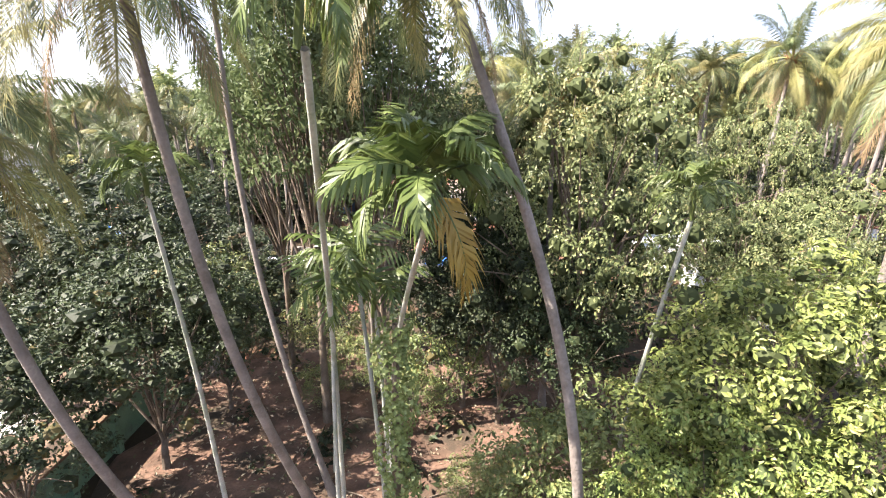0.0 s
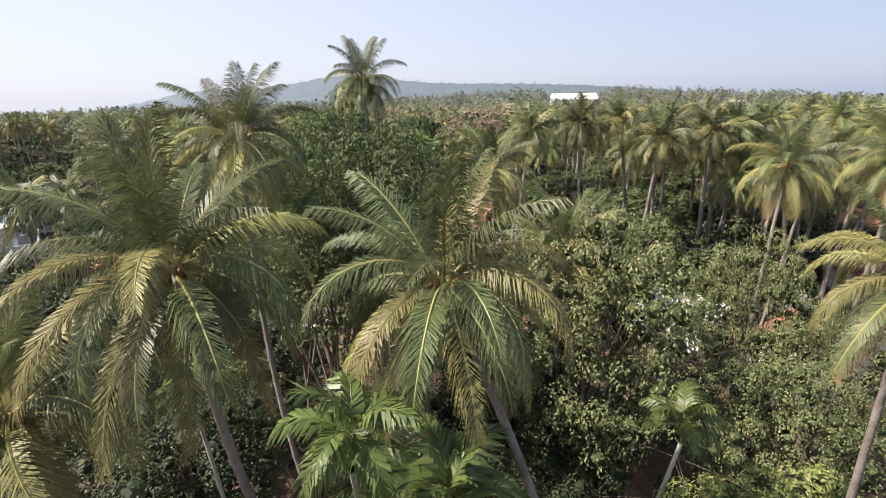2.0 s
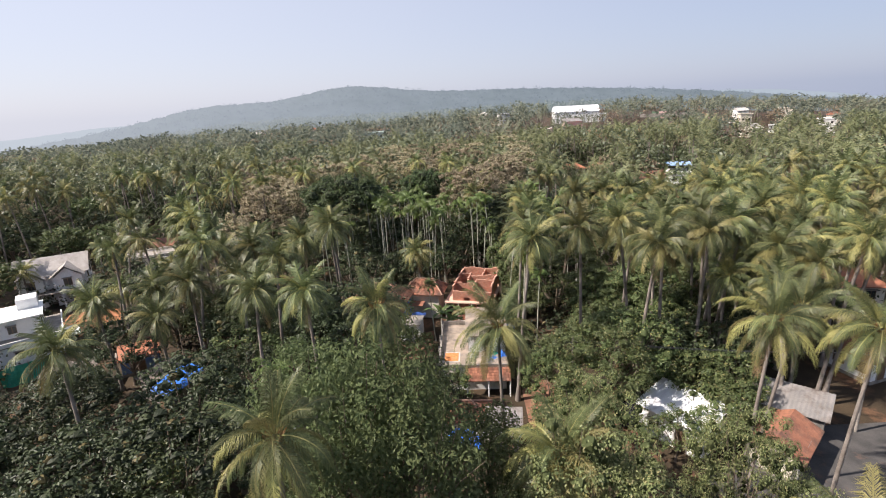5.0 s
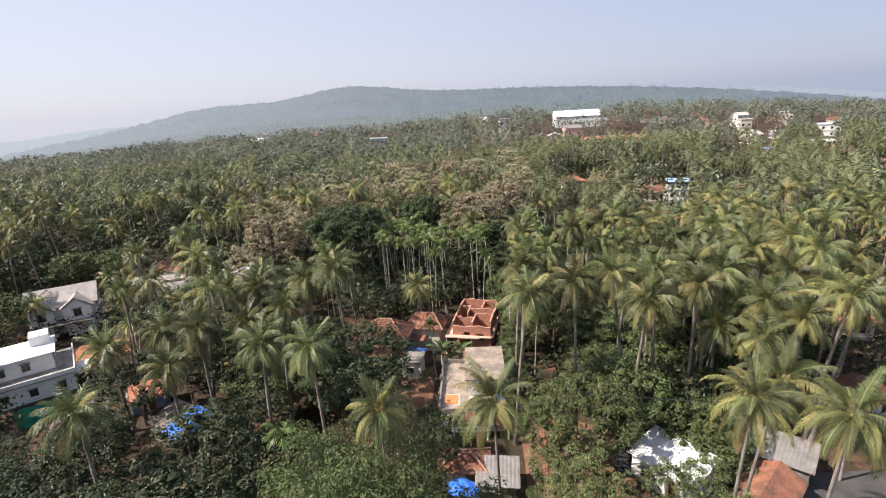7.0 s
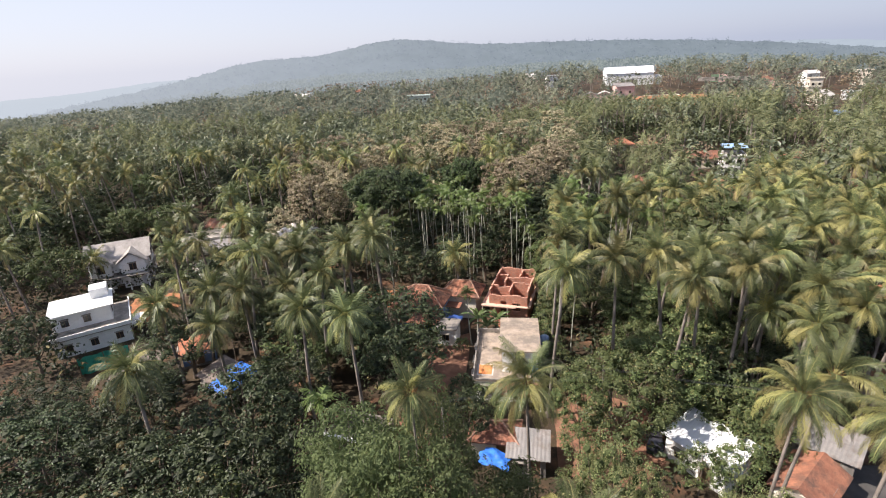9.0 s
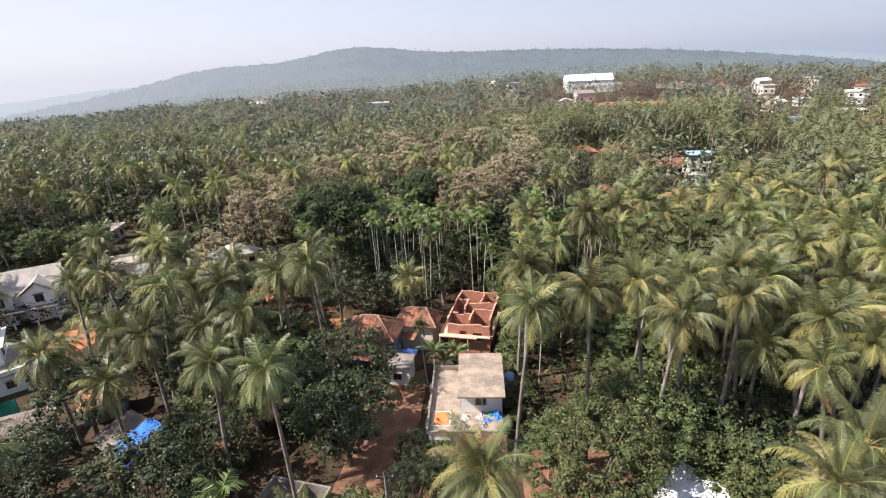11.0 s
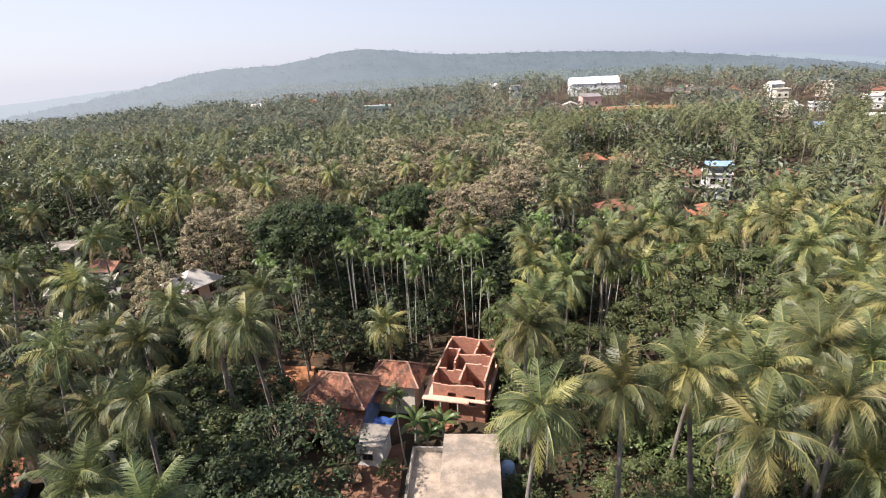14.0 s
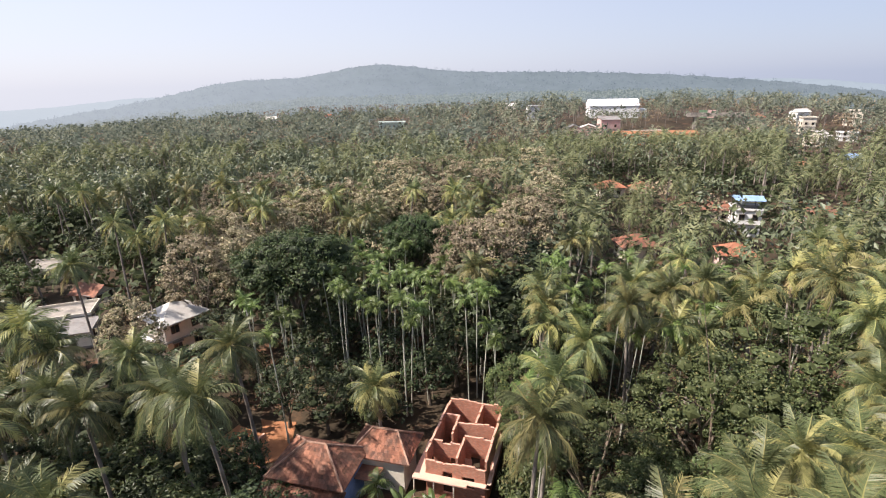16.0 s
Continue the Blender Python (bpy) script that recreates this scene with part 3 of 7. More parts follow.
def crown_mesh(count, pairs, L, leaf, width, nuts=9, loose=1.0, olive=0.54):
    g = Geo()
    for a, e0, bend, tone, u in frond_table(count, olive):
        fr = frond(L * rng.uniform(0.88, 1.08) * (0.8 + 0.2 * min(1, 2.5 * u)), e0, bend, pairs, leaf, width, 0.8 + 1.0 * u, parts=1, loose=loose)
        f2 = Geo().merge(fr)
        f2.m = [np.where(m == 0, tone, 1) for m in f2.m]
        g.merge(f2, at(None, a, rng.uniform(-0.15, 0.1), 0.1, 1.0, rng.normal(0, 0.25)))
    coconuts(g, nuts, 3)
    return g.mesh("crown", [FROND, FROND_OLIVE, FROND_DRY, HUSK])


def trunk_geo(base, top, r0, r1, rings=16, sides=9, bow=0.3):
    """A palm's stem: swollen foot, slight bow, ring scars."""
    base, top = np.asarray(base, float), np.asarray(top, float)
    s = np.linspace(0, 1, rings)
    d = top - base
    sag = np.array([d[1], -d[0], 0.0])
    sag = np.array([d[0], d[1], 0.0]) if np.hypot(d[0], d[1]) > 0.5 else np.array([0.5, 0.3, 0])
    pts = base + d * s[:, None] + sag[None] * (-bow * 0.35 * np.sin(np.pi * s))[:, None]
    rad = r0 + (r1 - r0) * s + r0 * 0.8 * np.exp(-s * 22)
    rad = rad * (1 + 0.05 * (np.arange(rings) % 2))
    return tube(Geo(), pts, rad, sides)


NUT = tube(Geo(), [(0, 0, -0.2), (0, 0, -0.12), (0, 0, 0.02), (0, 0, 0.14), (0, 0, 0.19)], [0.01, 0.12, 0.16, 0.1, 0.01], 8).mesh("coconut", [HUSK], True)
LEAF_BASE = tube(Geo(), [(0.08, 0, -0.7), (0.22, 0, -0.1), (0.5, 0, 0.35)], [0.09, 0.07, 0.02], 5).mesh("leaf_base", [FIBRE])
CROWNS = [crown_mesh(26, 18, 4.5, 1.15, 0.2) for _ in range(5)] + [crown_mesh(23, 18, 4.3, 1.1, 0.2) for _ in range(3)]
FINE_CROWNS = [crown_mesh(35, 42, 4.3, 1.15, 0.09, 12, 0.9) for _ in range(7)]
# Few olive fronds: the left palms' shaded side is put into leaf tone.
SHADE_SIDE_CROWNS = [crown_mesh(35, 42, 4.3, 1.15, 0.09, 12, 0.9, 0.16) for _ in range(4)]
palm_count = [0]


def coconut_palm(x, y, z, size=1.0, lean=None, near=False, bow=0.3, fine=False):
    """x, y, z: the heart of the crown. lean: where its foot stands off from below the heart."""
    dx, dy = lean if lean is not None else (rng.normal(0, 1.2), rng.normal(0, 1.2))
    label = "tall coconut palm with grey ringed trunk and arching green fronds" if not near else "leaning coconut palm with long fronds, yellowing lower leaves and nuts"
    p = thing("coconut_palm", label, "palm tree", pose(x + dx, y + dy, ground_z(x + dx, y + dy)), group="coconut palms of the grove")
    top = np.array([-dx, -dy, z - ground_z(x + dx, y + dy)])
    part("trunk", trunk_geo((0, 0, -0.3), top, 0.2 * size, 0.12 * size, 22 if near else 10, 10 if near else 6, bow), TRUNK, p, smooth=True)
    if not near:
        # Palms left of x = -7 take the crowns toned for their shaded side.
        c = part("crown", (SHADE_SIDE_CROWNS[rng.integers(4)] if x < -7 else FINE_CROWNS[rng.integers(7)]) if fine else CROWNS[rng.integers(len(CROWNS))], None, p)
        c.matrix_basis = Matrix.Translation(top) @ pose(0, 0, 0, rng.normal(0, 4), rng.normal(0, 4), rng.uniform(0, 360)) @ Matrix.Scale(size * (0.82 if fine else 0.86) * rng.uniform(0.92, 1.1), 4)
    else:
        for a, e0, bend, tone, u in frond_table(35):
            f = part("frond", min(NEAR_FRONDS[tone], key=lambda q: abs(q[1] - u) + 0.04 * rng.random())[0], None, p)
            f.matrix_basis = Matrix.Translation(top) @ pose(0, 0, 0, 0, 0, math.degrees(a)) @ pose(0.1, 0, rng.uniform(-0.15, 0.15), rng.normal(0, 9), rng.normal(0, 5), 0) @ Matrix.Scale(size * rng.uniform(0.9, 1.08), 4)
        for k in range(12):
            a = rng.uniform(0, 6.28)
            part("coconut", NUT, None, p, "green-brown coconut").matrix_basis = Matrix.Translation(top) @ pose(0.36 * math.cos(a), 0.36 * math.sin(a), -0.35 - rng.uniform(0, 0.45))
        for k in range(12):
            part("leaf_base", LEAF_BASE, None, p, "brown fibrous leaf base").matrix_basis = Matrix.Translation(top) @ pose(0, 0, 0, 0, 0, k * 137.5)
    palm_count[0] += 1
    return p


def near_frond(tone, u):
    mats = [(FROND, FROND_OLIVE), (FROND_OLIVE, FROND_OLIVE), (FROND_DRY, FROND_DRY)][tone]
    e0, bend = frond_lie(u)
    g = frond(4.0 + 0.6 * min(1, 1.6 * u), e0, bend, 108, 1.15, 0.036, 0.85 + 0.9 * u, parts=2, loose=0.9)
    return (g.mesh("frond", mats), u)


NEAR_FRONDS = [[near_frond(0, u) for u in (0.03, 0.1, 0.18, 0.27, 0.36, 0.46, 0.58, 0.7, 0.85)], [near_frond(1, u) for u in (0.15, 0.3, 0.42, 0.54, 0.66, 0.78, 0.9)], [near_frond(2, u) for u in (0.97, 1.0)]]


def areca_crown(pairs, parts, width, n=9, dry=False):
    g = Geo()
    tube(g, [(0, 0, -0.9), (0, 0, -0.4), (0, 0, 0.1)], [0.07, 0.09, 0.05], 6, 1)
    for k in range(n):
        u = (k + 0.5) / n
        hung = 60 if u > 0.9 and dry else 0
        fr = frond(1.75 * rng.uniform(0.85, 1.1), 82 - 78 * u - hung + rng.normal(0, 5), 80 + 45 * u - hung, pairs, 0.78, width, 0.6 + 1.1 * u, parts)
        f2 = Geo().merge(fr)
        yellow = hung > 0
        f2.m = [np.where(m == 0, 2 if yellow else 0, 1) for m in f2.m]
        g.merge(f2, at(None, k * 2.39996 + rng.normal(0, 0.2), 0, 0.03, 1, rng.normal(0, 0.2)))
    return g.mesh("crown", [ARECA, ARECA, ARECA_YELLOW])


ARECA_NEAR = [areca_crown(34, 2, 0.1, 13, True)] + [areca_crown(28, 2, 0.09) for _ in range(2)]
ARECA_FAR = [areca_crown(11, 1, 0.16) for _ in range(4)]


def areca_palm(x, y, z, near=False, lean=None, size=1.0, bow=0.3):
    dx, dy = lean if lean is not None else (rng.normal(0, 0.5), rng.normal(0, 0.5))
    g0 = ground_z(x + dx, y + dy)
    p = thing("areca_palm", "slender areca palm with pale ringed stem and feathery crown", "palm tree", pose(x + dx, y + dy, g0), group="areca palms among the houses")
    top = np.array([-dx, -dy, z - g0])
    part("trunk", trunk_geo((0, 0, -0.2), top - (0, 0, 0.7), 0.085, 0.06, 18 if near else 8, 8 if near else 5, bow), ARECA_BARK, p, smooth=True)
    c = part("crown", ARECA_NEAR[0 if size > 1 else rng.integers(1, 3)] if near else ARECA_FAR[rng.integers(4)], None, p)
    c.matrix_basis = Matrix.Translation(top) @ pose(0, 0, 0, rng.normal(0, 5), rng.normal(0, 5), rng.uniform(0, 360)) @ Matrix.Scale(size * rng.uniform(0.9, 1.1), 4)
    return p


def leaves(g, centres, normals, length, width, m=0, ruffle=0.42):
    """A pointed leaf at each place, lying across its normal, turned at random."""
    n = len(centres)
    a = rng.normal(size=(n, 3))
    nn = normals + rng.normal(0, ruffle, (n, 3))
    nn /= np.linalg.norm(nn, axis=1)[:, None]
    u = np.cross(nn, a)
    u /= np.linalg.norm(u, axis=1)[:, None]
    w = np.cross(nn, u)
    l = (length * rng.uniform(0.7, 1.25, n))[:, None]
    b = (width * rng.uniform(0.75, 1.25, n))[:, None]
    v = np.stack([centres - u * l * 0.5, centres + w * b * 0.5 + nn * b * 0.12, centres + u * l * 0.5 - nn * l * 0.12, centres - w * b * 0.5 + nn * b * 0.12], 1).reshape(-1, 3)
    g.add(v, np.arange(n)[:, None] * 4 + np.arange(4)[None], m)
    return g


ICO_T = (1 + 5 ** 0.5) / 2
ICO = np.array([(-1, ICO_T, 0), (1, ICO_T, 0), (-1, -ICO_T, 0), (1, -ICO_T, 0), (0, -1, ICO_T), (0, 1, ICO_T), (0, -1, -ICO_T), (0, 1, -ICO_T), (ICO_T, 0, -1), (ICO_T, 0, 1), (-ICO_T, 0, -1), (-ICO_T, 0, 1)]) / 1.902
ICO_F = [(0, 11, 5), (0, 5, 1), (0, 1, 7), (0, 7, 10), (0, 10, 11), (1, 5, 9), (5, 11, 4), (11, 10, 2), (10, 7, 6), (7, 1, 8), (3, 9, 4), (3, 4, 2), (3, 2, 6), (3, 6, 8), (3, 8, 9), (4, 9, 5), (2, 4, 11), (6, 2, 10), (8, 6, 7), (9, 8, 1)]


def foliage(rx, rz, clumps, per, leaf, wide, flatness=0.35, open_=0.0, spread=0.26, ruffle=0.42, heart=0.0):
    """A crown: clumps of leaves set over a lumpy dome, thinner inside, gaps between them. Its foot is at z 0, its top at 2 rz."""
    g = Geo()
    k = np.arange(clumps) + 0.5
    ph = np.arccos(1 - 1.72 * k / clumps)
    th = k * 2.39996 + rng.normal(0, 0.25, clumps)
    lump = rng.uniform(0.62 - open_, 1.0, clumps)
    c = np.stack([rx * lump * np.sin(ph) * np.cos(th), rx * lump * np.sin(ph) * np.sin(th), rz + rz * lump * np.cos(ph) * rng.uniform(0.85, 1.1, clumps)], 1)
    rc = rx * spread * rng.uniform(0.65, 1.3, clumps)
    for i in range(clumps):
        m = int(per * rng.uniform(0.7, 1.3))
        d = rng.normal(size=(m, 3))
        d /= np.linalg.norm(d, axis=1)[:, None]
        d[:, 2] = np.where(d[:, 2] < -0.35, -d[:, 2], d[:, 2])
        p = c[i] + d * rc[i] * rng.uniform(0.72, 1.05, (m, 1)) * np.array([1, 1, 0.75])
        nrm = d * 1.2 + np.array([0, 0, flatness])
        leaves(g, p, nrm, leaf, wide, 0, ruffle)
        if heart:  # solid dark core, added for the shade seen in the clump's gaps
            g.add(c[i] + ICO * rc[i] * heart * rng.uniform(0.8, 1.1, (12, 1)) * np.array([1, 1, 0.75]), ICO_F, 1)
    return g, c


def wood(c, rx, rz, height, r0, limbs=7, sides=7):
    """Trunk and limbs that carry a crown whose foot is at `height`."""
    g = Geo()
    fork = height * 0.75
    tube(g, [(0, 0, -0.3), (0.05, 0.03, fork * 0.5), (0.1, -0.05, fork), (0.05, 0, height + rz * 0.7)], [r0 * 1.5, r0, r0 * 0.8, r0 * 0.3], sides)
    for i in rng.permutation(len(c))[:limbs]:
        t = c[i] + (0, 0, height)
        a = np.array([0.08, -0.03, fork * rng.uniform(0.75, 1.2)])
        mid = (a + t) / 2 + (0, 0, 0.1 * rz)
        tube(g, [a, mid, t], [r0 * 0.5, r0 * 0.32, r0 * 0.08], 5)
        for _ in range(2):
            e = t + rng.normal(0, 0.25 * rx, 3)
            tube(g, [mid, (mid + e) / 2 + (0, 0, 0.1), e], [r0 * 0.2, r0 * 0.14, r0 * 0.04], 4)
    return g


TREE_KINDS = {}


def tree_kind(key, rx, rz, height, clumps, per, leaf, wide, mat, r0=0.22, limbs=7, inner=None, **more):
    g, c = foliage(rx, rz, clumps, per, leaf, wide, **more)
    TREE_KINDS.setdefault(key, []).append((g.mesh("crown", [mat, inner or SHRUB_SHADED]), wood(c, rx, rz, height, r0, limbs).mesh("trunk", [BARK], True), height, height + 2 * rz))


for _ in range(3):
    tree_kind("mango", 4.2, 3.3, 2.8, 38, 42, 0.34, 0.19, LEAF_MID, spread=0.3, ruffle=0.4, heart=0.45, inner=LEAF_CORE_SHADE)
    tree_kind("dome", 4.3, 3.8, 1.7, 100, 84, 0.17, 0.1, LEAF_MID, spread=0.19, open_=-0.24, ruffle=0.42, heart=0.5, inner=LEAF_CORE_SHADE)
    tree_kind("dense", 4.2, 3.3, 2.4, 84, 90, 0.19, 0.115, LEAF_MID, spread=0.2, open_=-0.2, heart=0.5, inner=LEAF_CORE_SHADE)
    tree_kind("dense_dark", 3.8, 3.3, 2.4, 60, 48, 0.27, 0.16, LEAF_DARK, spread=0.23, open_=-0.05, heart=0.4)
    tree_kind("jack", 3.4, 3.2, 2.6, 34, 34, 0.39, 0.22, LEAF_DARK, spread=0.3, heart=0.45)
    tree_kind("teak", 3.9, 5.4, 4.0, 80, 44, 0.3, 0.19, LEAF_DRY, open_=-0.15, spread=0.18, ruffle=0.6, heart=0.45, inner=DRY_CORE_SHADE)
    tree_kind("teak_thin", 3.9, 5.0, 4.0, 36, 36, 0.44, 0.28, LEAF_DRY, open_=-0.05, spread=0.26, heart=0.4, inner=DRY_CORE_SHADE)
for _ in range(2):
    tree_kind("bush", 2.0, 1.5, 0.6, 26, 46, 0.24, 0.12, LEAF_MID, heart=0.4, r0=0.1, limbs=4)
    tree_kind("fresh", 2.6, 2.2, 1.6, 40, 46, 0.25, 0.125, LEAF_MID, r0=0.12, limbs=5, heart=0.4, inner=LEAF_CORE_SHADE)
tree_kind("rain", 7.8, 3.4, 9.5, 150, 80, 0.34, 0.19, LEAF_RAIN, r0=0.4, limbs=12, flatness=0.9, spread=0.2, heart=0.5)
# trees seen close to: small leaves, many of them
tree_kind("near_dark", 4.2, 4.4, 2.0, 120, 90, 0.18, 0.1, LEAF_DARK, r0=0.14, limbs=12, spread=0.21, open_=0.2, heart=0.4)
tree_kind("near_cashew", 5.2, 5.2, 3.6, 170, 110, 0.165, 0.096, LEAF_CASHEW, r0=0.24, limbs=14, spread=0.165, open_=0.04, heart=0.42, inner=LEAF_CORE_SHADE)
tree_kind("near_bright", 3.4, 3.6, 2.6, 160, 120, 0.15, 0.078, LEAF_BRIGHT, r0=0.14, limbs=10, spread=0.17, open_=0.05, heart=0.45, inner=LEAF_CORE_SHADE)
tree_kind("near_bush", 2.2, 2.0, 0.5, 50, 75, 0.17, 0.085, LEAF_UNDER_LIT, r0=0.08, limbs=6, spread=0.26)
tree_kind("feathery", 3.6, 4.6, 7.5, 100, 90, 0.26, 0.11, LEAF_FEATHER, r0=0.16, limbs=16, open_=0.18, spread=0.25)

TREE_WORDS = {
    "mango": ("mango_tree", "dense domed mango tree with dull green leaves", "tree"),
    "dome": ("mango_tree", "dense domed mango tree with dull green leaves", "tree"),
    "dense": ("mango_tree", "dense round mango tree beside the red yard", "tree"),
    "dense_dark": ("jackfruit_tree", "dark glossy jackfruit tree close to the houses", "tree"),
    "jack": ("jackfruit_tree", "dark green leafy jackfruit tree beside the houses", "tree"),
    "teak": ("teak_tree", "dry teak tree with brown withered leaves", "tree"),
    "teak_thin": ("teak_tree", "dry teak tree with brown withered leaves", "tree"),
    "bush": ("bush", "low green leafy bush on red soil", "bush"),
    "fresh": ("young_tree", "young tree with fresh green leaves", "tree"),
    "rain": ("rain_tree", "wide spreading rain tree with dark layered crown", "tree"),
    "near_dark": ("broadleaf_tree", "dark glossy-leaved tree standing under leaning palms", "tree"),
    "near_cashew": ("cashew_tree", "large rounded cashew tree with dense green leaves", "tree"),
    "near_bright": ("broadleaf_tree", "sunlit tree with bright yellow-green leaves", "tree"),
    "near_bush": ("bush", "dense green shrub between palm trunks", "bush"),
    "feathery": ("feathery_tree", "tall open tree with fine leaves and bare twigs", "tree"),
}


def broadleaf(key, x, y, top, wide=1.0):
    """A tree of a kind, its top at the height `top`."""
    crown, trunk, h, full = TREE_KINDS[key][rng.integers(len(TREE_KINDS[key]))]
    name, label, cat = TREE_WORDS[key]
    z0 = ground_z(x, y)
    k = (top - z0) / full
    p = thing(name, label, cat, pose(x, y, z0), group=cat + "s among the palms")
    rot = pose(0, 0, 0, 0, 0, rng.uniform(0, 360))
    sc = Matrix.Diagonal((k * wide, k * wide, k, 1))
    part("trunk", trunk, None, p).matrix_basis = rot @ sc
    part("crown", crown, None, p).matrix_basis = Matrix.Translation((0, 0, h * k)) @ rot @ sc
    return p


def banana_plant(x, y, size=1.0):
    p = thing("banana_plant", "banana plant with broad arching green leaves", "plant", pose(x, y, ground_z(x, y)), group="banana plants by the houses")
    part("stem", tube(Geo(), [(0, 0, -0.1), (0.03, 0, 1.0 * size), (0.05, 0.02, 2.1 * size)], [0.16, 0.13, 0.08], 8), ARECA_BARK, p, smooth=True)
    for k in range(9):
        n = 8
        s = np.linspace(0, 1, n)
        e = np.radians(68 - 35 * (k / 9) - 95 * s ** 1.4)
        L = 2.3 * size * rng.uniform(0.8, 1.1)
        r = np.concatenate([[0], np.cumsum(np.cos(e[:-1]))]) * L / (n - 1)
        z = np.concatenate([[0], np.cumsum(np.sin(e[:-1]))]) * L / (n - 1)
        w = 0.26 * size * np.sin(np.pi * np.clip(s * 0.95 + 0.05, 0, 1)) ** 0.5 * np.clip(s * 5, 0.1, 1)
        v = np.stack([np.stack([r, -w, z - 0.3 * w], 1), np.stack([r, 0 * w, z + 0.05], 1), np.stack([r, w, z - 0.3 * w], 1)], 1).reshape(-1, 3)
        i = np.arange(n - 1) * 3
        g = Geo().add(v, np.concatenate([np.stack([i, i + 3, i + 4, i + 1], 1), np.stack([i + 1, i + 4, i + 5, i + 2], 1)]))
        part("leaf", g, BANANA, p).matrix_basis = Matrix.Translation((0.05, 0.02, 2.0 * size)) @ pose(0, 0, 0, rng.normal(0, 8), 0, k * 137.5)
    return p


# ---- houses ----
TAUPE_ROOF = surface("taupe_roof", (0.3, 0.275, 0.25), (0.4, 0.37, 0.34), 0.7, bump=0.2, fine=14, c=(0.22, 0.2, 0.18), stain=0.58)
PALE_ROOF = surface("pale_roof", (0.5, 0.47, 0.43), (0.6, 0.57, 0.52), 0.7, bump=0.2, fine=14, c=(0.4, 0.37, 0.33), stain=0.6)
RIDGE = surface("ridge_cap", (0.34, 0.2, 0.14), (0.44, 0.28, 0.2), 1.5, fine=12, c=(0.2, 0.12, 0.09), stain=0.55)
KEEP = [(-15, -1.5, 64, 75.3), (-3.5, 8.0, 48, 82), (-10.5, -3, 46, 64), (7, 17, 41, 51), (16, 24.5, 37.5, 45.5), (24, 30.5, 34.5, 41), (-38.5, -28.5, 44, 56), (-67, -54, 58, 72), (-81, -70, 87, 97),
        (-50, -33, 82, 106), (-26.5, -18, 72, 81), (-68.5, -57.5, 98, 106), (-19, -9, 40, 48), (-2.5, 6.5, 36, 46), (38, 50, 44, 56), (-54, -44, 52, 60), (20, 62, 29, 43)]
FAR_KEEP = [(63, 74, 150, 162), (84, 97, 158, 168), (58, 74, 166, 174), (33, 43, 134, 144), (50, 62, 128, 138), (70, 126, 312, 352), (-72, -44, 392, 410), (84, 128, 426, 466), (41, 61, 194, 205), (91, 104, 169, 180), (56, 74, 344, 360), (182, 206, 262, 286),
            (148, 162, 246, 258), (172, 186, 306, 320), (228, 250, 326, 346), (142, 158, 374, 386), (-92, -78, 118, 130), (64, 82, 180, 190), (123, 133, 231, 241), (198, 212, 324, 336)]
# open strips before the far houses, where only low growth stands: x, y, half width, length
SIGHT = [(-75.5, 92, 9, 42), (-63, 102, 6, 26), (-40.6, 97.4, 6, 20), (68.5, 156, 4.5, 52), (91, 163, 5, 50),  (38, 139, 5, 46), (56, 133, 5, 46), (47, 200, 6, 74), (56, 197, 5, 74), (155, 252, 6, 60), (178, 313, 7, 60), (78, 345, 10, 75), (62, 350, 9, 75), (106, 446, 21, 75), (150, 380, 8, 60), (-58, 401, 12, 130), (95, 320, 22, 60), (194, 274, 6, 50), (239, 336, 7, 60), (128, 236, 5, 80), (205, 330, 6, 50)]


def clear(x, y, margin=0.0):
    return not any(a - margin < x < b + margin and c - margin < y < d + margin for a, b, c, d in KEEP + FAR_KEEP)


def low(x, y):
    """Whether only low growth stands here."""
    for hx, hy, half, length in SIGHT:
        dx, dy = 4.5 - hx, 28 - hy
        n = math.hypot(dx, dy)
        along, across = ((x - hx) * dx + (y - hy) * dy) / n, abs((x - hx) * dy - (y - hy) * dx) / n
        if -4 < along < length and across < half:
            return True
    return False


def window(parent, m, w=1.1, h=1.2, bars=True, frame_mat=None):
    """A window set in a wall: m puts its foot's middle on the wall's face, looking along -y."""
    win = part("window", boxes((-w / 2 - 0.06, -0.04, -0.06, -w / 2, 0.05, h + 0.06), (w / 2, -0.04, -0.06, w / 2 + 0.06, 0.05, h + 0.06), (-w / 2, -0.04, -0.06, w / 2, 0.05, 0), (-w / 2, -0.04, h, w / 2, 0.05, h + 0.06)), frame_mat or TIMBER, parent)
    win.matrix_basis = m
    part("pane", boxes((-w / 2, -0.005, 0, w / 2, 0.03, h)), GLASS, win)
    if bars:
        part("mullion", boxes((-0.03, -0.03, 0, 0.03, -0.006, h)), frame_mat or TIMBER, win)
    part("sunshade", boxes((-w / 2 - 0.2, -0.5, h + 0.18, w / 2 + 0.2, 0.02, h + 0.27)), CONCRETE, win)
    return win


def door(parent, m, w=1.0, h=2.05, mat=None):
    d = part("door", boxes((-w / 2, -0.03, 0, w / 2, 0.03, h)), mat or TIMBER, parent)
    d.matrix_basis = m
    part("door_frame", boxes((-w / 2 - 0.08, -0.05, 0, -w / 2, 0.04, h + 0.08), (w / 2, -0.05, 0, w / 2 + 0.08, 0.04, h + 0.08), (-w / 2, -0.05, h, w / 2, 0.04, h + 0.08)), CONCRETE, d)
    return d


